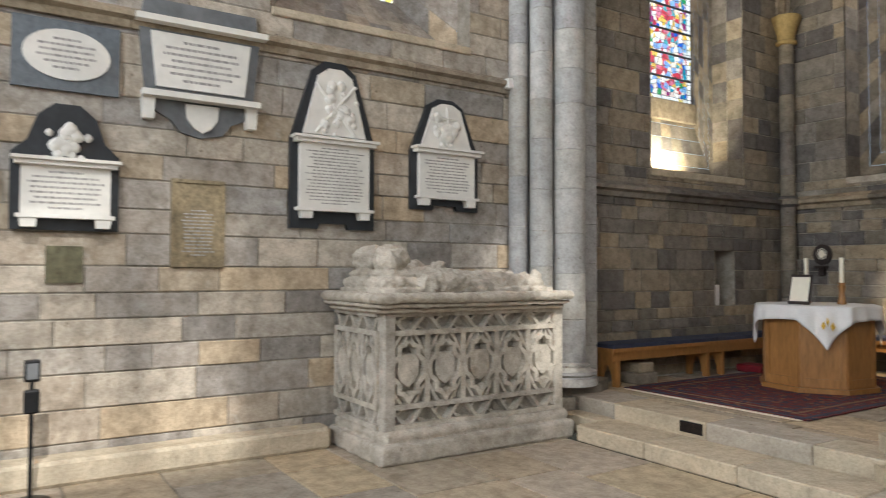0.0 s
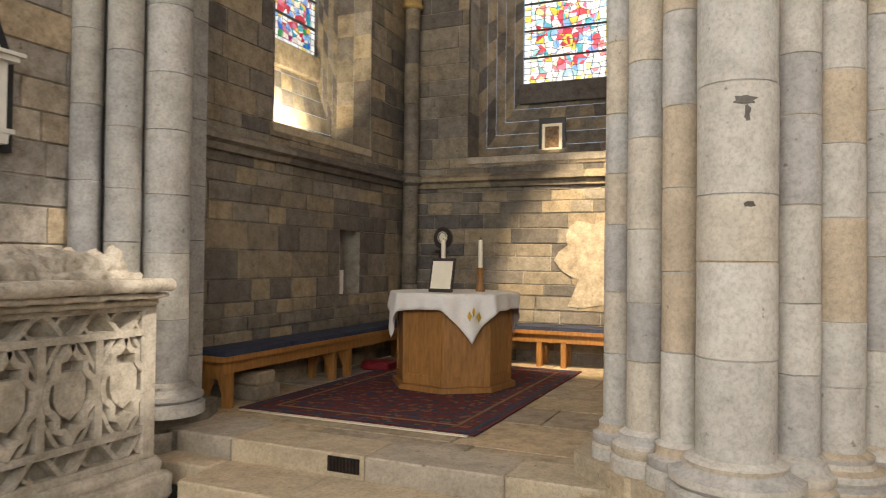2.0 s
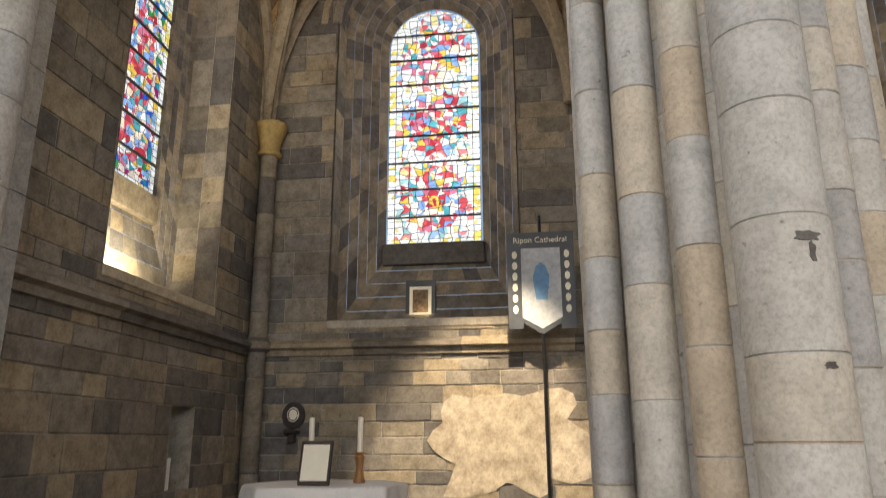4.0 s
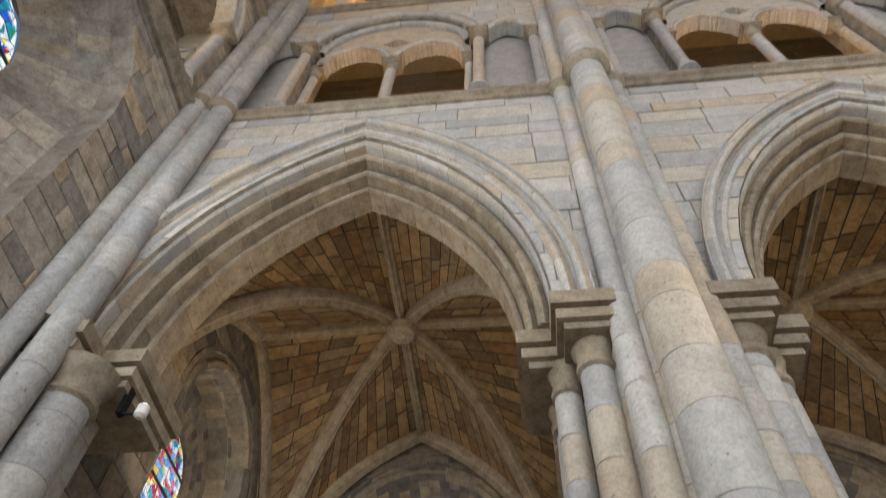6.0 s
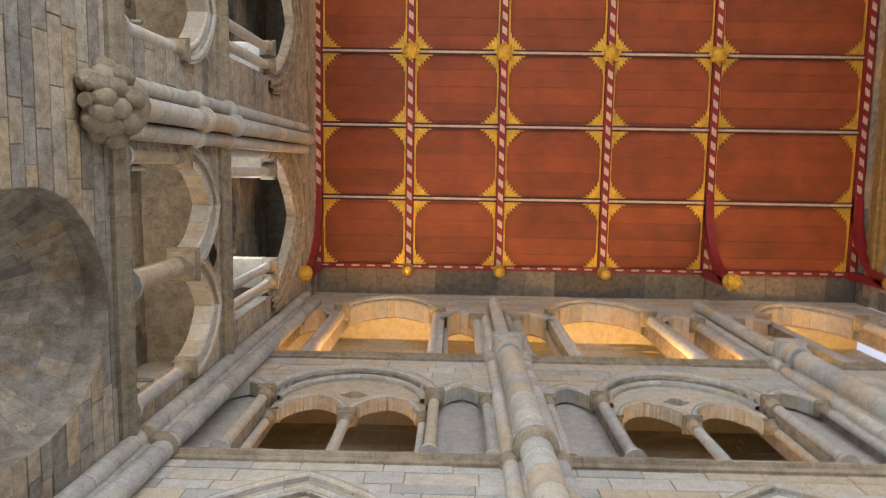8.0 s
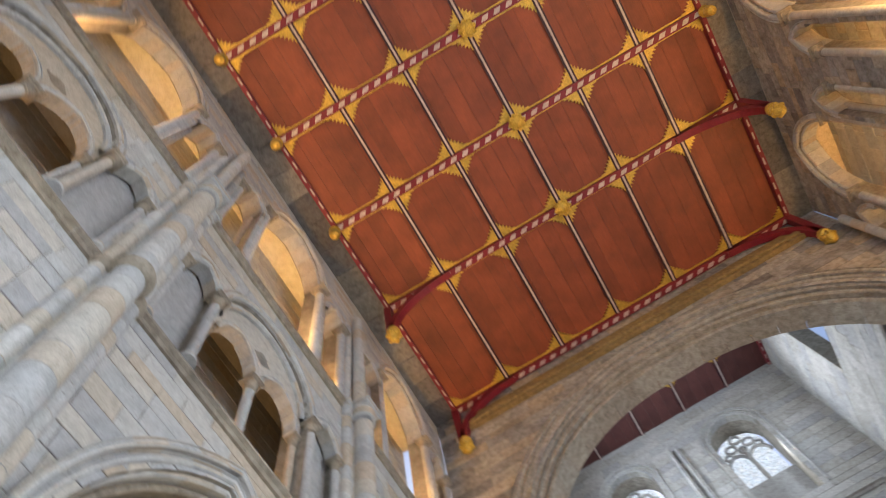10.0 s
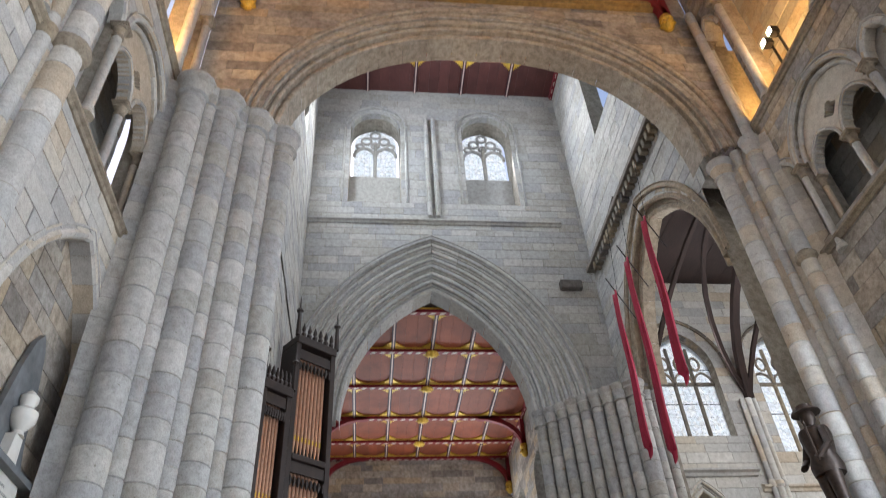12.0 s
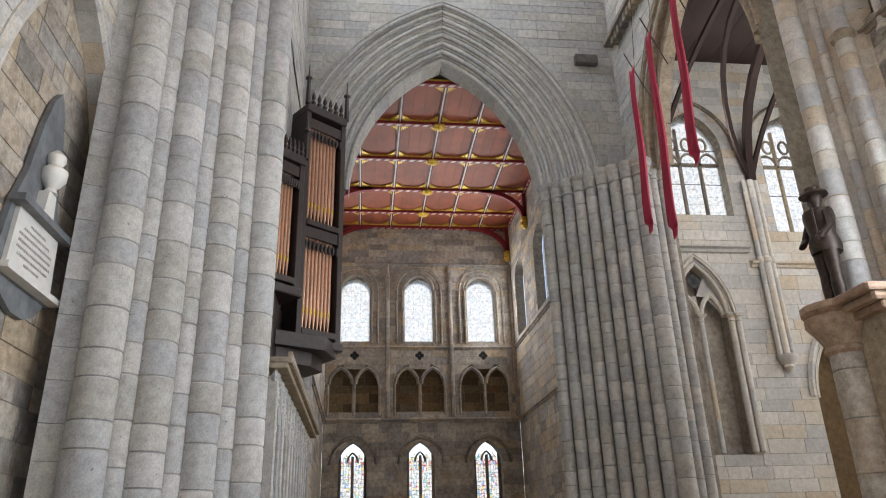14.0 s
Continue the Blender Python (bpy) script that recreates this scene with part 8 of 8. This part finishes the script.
obj("spandrel", m, M_PALE, t)
# shaded depth of the quatrefoil painted as four black discs
q = Mesh()
for du, dz in ((0.12, 0), (-0.12, 0), (0, 0.12), (0, -0.12)):
    q.slab([(-9.1 + du + u, 9.08 + dz + v) for u, v in circle(0.11, 8)], lambda u, z, d: (18.19 - d, u, z), 0.008)
obj("quatrefoil", q, M_IRON, t, "quatrefoil piercing drawn in black discs, shade put into their colour")
t = thing("arch", (18, -13.6, 5.4), "pointed nave aisle arch in moulded orders", "arch", kind="structure")
m = Mesh()
archivolt(m, NV, -13.6, 5.4, 1.05, 2.2, [(0.0, 0.15, 0.25, 0.6), (0.15, 0.32, 0.08, 0.3), (0.32, 0.5, -0.05, 0.1)], 9)
obj("archivolt", m, M_PALE, t)
# plain backing sheet: the aisle's gloom is put into its brown colour
obj("aisle_back", Mesh().box(19.5, -16, 0, 19.6, -11, 8), M_VAULT, None, "aisle wall beyond the arch, its dimness put into dark brown stone", "wall", "", "structure")

# ---------- banners ----------
for (x0, zt, zb, w) in ((13.9, 13.75, 9.1, 0.34), (12.6, 13.9, 8.4, 0.34), (11.0, 13.95, 9.5, 0.34)):
    b = thing("hanging_banner", (x0, -6.1, zt), "long crimson silk banner hanging from a pole", "banner", "hanging banners")
    n, v, f = 30, [], []
    for i in range(n + 1):
        s = i / n
        z = zt - (zt - zb) * s
        ww = w * (0.62 if i < n else 0.06) * (1 - 0.15 * math.sin(s * 3))
        for j in range(9):
            q = j / 8 * 2 - 1
            v.append((x0 - 0.1 + 0.3 * s + q * ww, -6.1 + 0.05 * math.sin(q * 6 + s * 2) + 0.02 * math.sin(s * 9), z - (0.25 * (1 - abs(q)) if i >= n - 1 else 0)))
    for i in range(n):
        for j in range(8):
            a = i * 9 + j
            f.append((a, a + 1, a + 10, a + 9))
    c = obj("silk", Mesh().add(v, f, True), M_FLAG, b)
    c.modifiers.new("cloth", "SOLIDIFY").thickness = 0.012
    obj("pole", Mesh().sweep([(x0 + 0.25, -6.7, zt - 0.6), (x0 - 0.2, -5.9, zt + 0.5)], circle(0.02, 6), None), M_DKWOOD, b)
    obj("wire", Mesh().sweep([(x0 - 0.02, -6.22, zt + 0.05), (x0 - 0.02, -6.46, 16.6)], circle(0.008, 5), (1, 0, 0)), M_IRON, b)

# ---------- statue on its column by the crossing ----------
col = thing("statue_column", (8.35, -6.1, 0), "stone column with a wide moulded capital carrying a statue", "column")
m = Mesh()
for x, y, r in ((8.0, -5.95, 0.27),):
    shaft(m, x, y, 0.5, 4.25, r, 18, 0.6)
    base(m, x, y, 0.1, r, 18, 0.4)
obj("shaft", m, M_WALL, col)
obj("pilaster", Mesh().box(7.0, -6.6, 0, 7.75, -6.0, 4.7, 0.03), M_WALL, col)
obj("entablature", Mesh().box(6.9, -6.65, 4.62, 8.1, -5.85, 4.74, 0.02).box(6.85, -6.7, 4.74, 8.3, -5.7, 4.86, 0.04).box(6.8, -6.75, 4.86, 8.45, -5.6, 4.98, 0.03), M_RSAND, col, "red sandstone moulded cornice")
m = Mesh()
for x, y, r in ((8.0, -5.95, 0.27),):
    m.lathe(x, y, [(r, 4.2), (r * 1.2, 4.25), (r * 1.2, 4.3), (r * 1.05, 4.33), (r * 1.5, 4.55), (r * 1.9, 4.7), (r * 1.9, 4.78), (r * 1.75, 4.82), (r * 2.0, 4.88), (r * 2.0, 4.98)], 16)
obj("capital", m, M_RSAND, col)
sb = Mesh()
SX, SY, SZ = 8.05, -6.1, 4.985
for prof, ox, oy in (([(0.26, 0), (0.26, 0.06), (0.2, 0.08)], 0, 0), ([(0.08, 0.06), (0.09, 0.3), (0.075, 0.45), (0.1, 0.7), (0.11, 0.85)], -0.09, 0.02), ([(0.08, 0.06), (0.09, 0.3), (0.075, 0.45), (0.1, 0.7), (0.11, 0.85)], 0.1, 0.03), ([(0.2, 0.78), (0.21, 0.9), (0.17, 1.05), (0.21, 1.3), (0.2, 1.4), (0.08, 1.46)], 0, 0), ([(0.06, 1.42), (0.06, 1.48), (0.1, 1.55), (0.1, 1.65), (0.06, 1.7)], 0, 0), ([(0.2, 1.66), (0.19, 1.69), (0.1, 1.7), (0.1, 1.78), (0.04, 1.8)], 0, 0)):
    sb.lathe(SX + ox, SY + oy, [(r, SZ + z) for r, z in prof], 12)
for s in (-1, 1):
    sb.sweep([(SX + s * 0.2, SY, SZ + 1.36), (SX + s * 0.3, SY + 0.06, SZ + 1.1), (SX + s * 0.2, SY + 0.2, SZ + 0.95)], circle(0.06, 8), (0, 1, 0))
sb.sweep([(SX - 0.2, SY + 0.22, SZ + 0.9), (SX - 0.3, SY + 0.3, SZ + 1.4)], circle(0.015, 6), None)
sb.sweep([(SX + 0.2, SY - 0.1, SZ + 1.3), (SX + 0.27, SY - 0.12, SZ + 0.8), (SX + 0.24, SY - 0.1, SZ + 0.3)], [(-0.03, -0.1), (0.03, -0.1), (0.03, 0.1), (-0.03, 0.1)], (0, 1, 0))
sb.v = [(7.93 + (x - SX) * 1.18, -6.22 + (y - SY) * 1.18, 4.885 + (z - SZ) * 1.18) for x, y, z in sb.v]
obj("statue", sb, M_BRONZE, None, "dark statue of a soldier in a brimmed hat", "statue")

for o in col.children:
    o.data.transform(Matrix.Translation((-0.12, -0.15, -0.105)))

# ---------- floodlights in the clerestory ----------
for x in (6.0, 6.3):
    t = thing("floodlight", (x, YW - 0.35, Z2 + 0.2), "small floodlight glowing in the clerestory passage", "lamp", "clerestory floodlights")
    obj("bracket", Mesh().box(x - 0.02, YW - 0.5, Z2 + 0.14, x + 0.02, YW - 0.46, Z2 + 1.5), M_IRON, t)
    obj("housing", Mesh().box(x - 0.1, YW - 0.5, Z2 + 1.5, x + 0.1, YW - 0.3, Z2 + 1.7, 0.02), M_IRON, t)
    obj("lens", Mesh().box(x - 0.08, YW - 0.298, Z2 + 1.52, x + 0.08, YW - 0.29, Z2 + 1.68), M_LAMP, t)
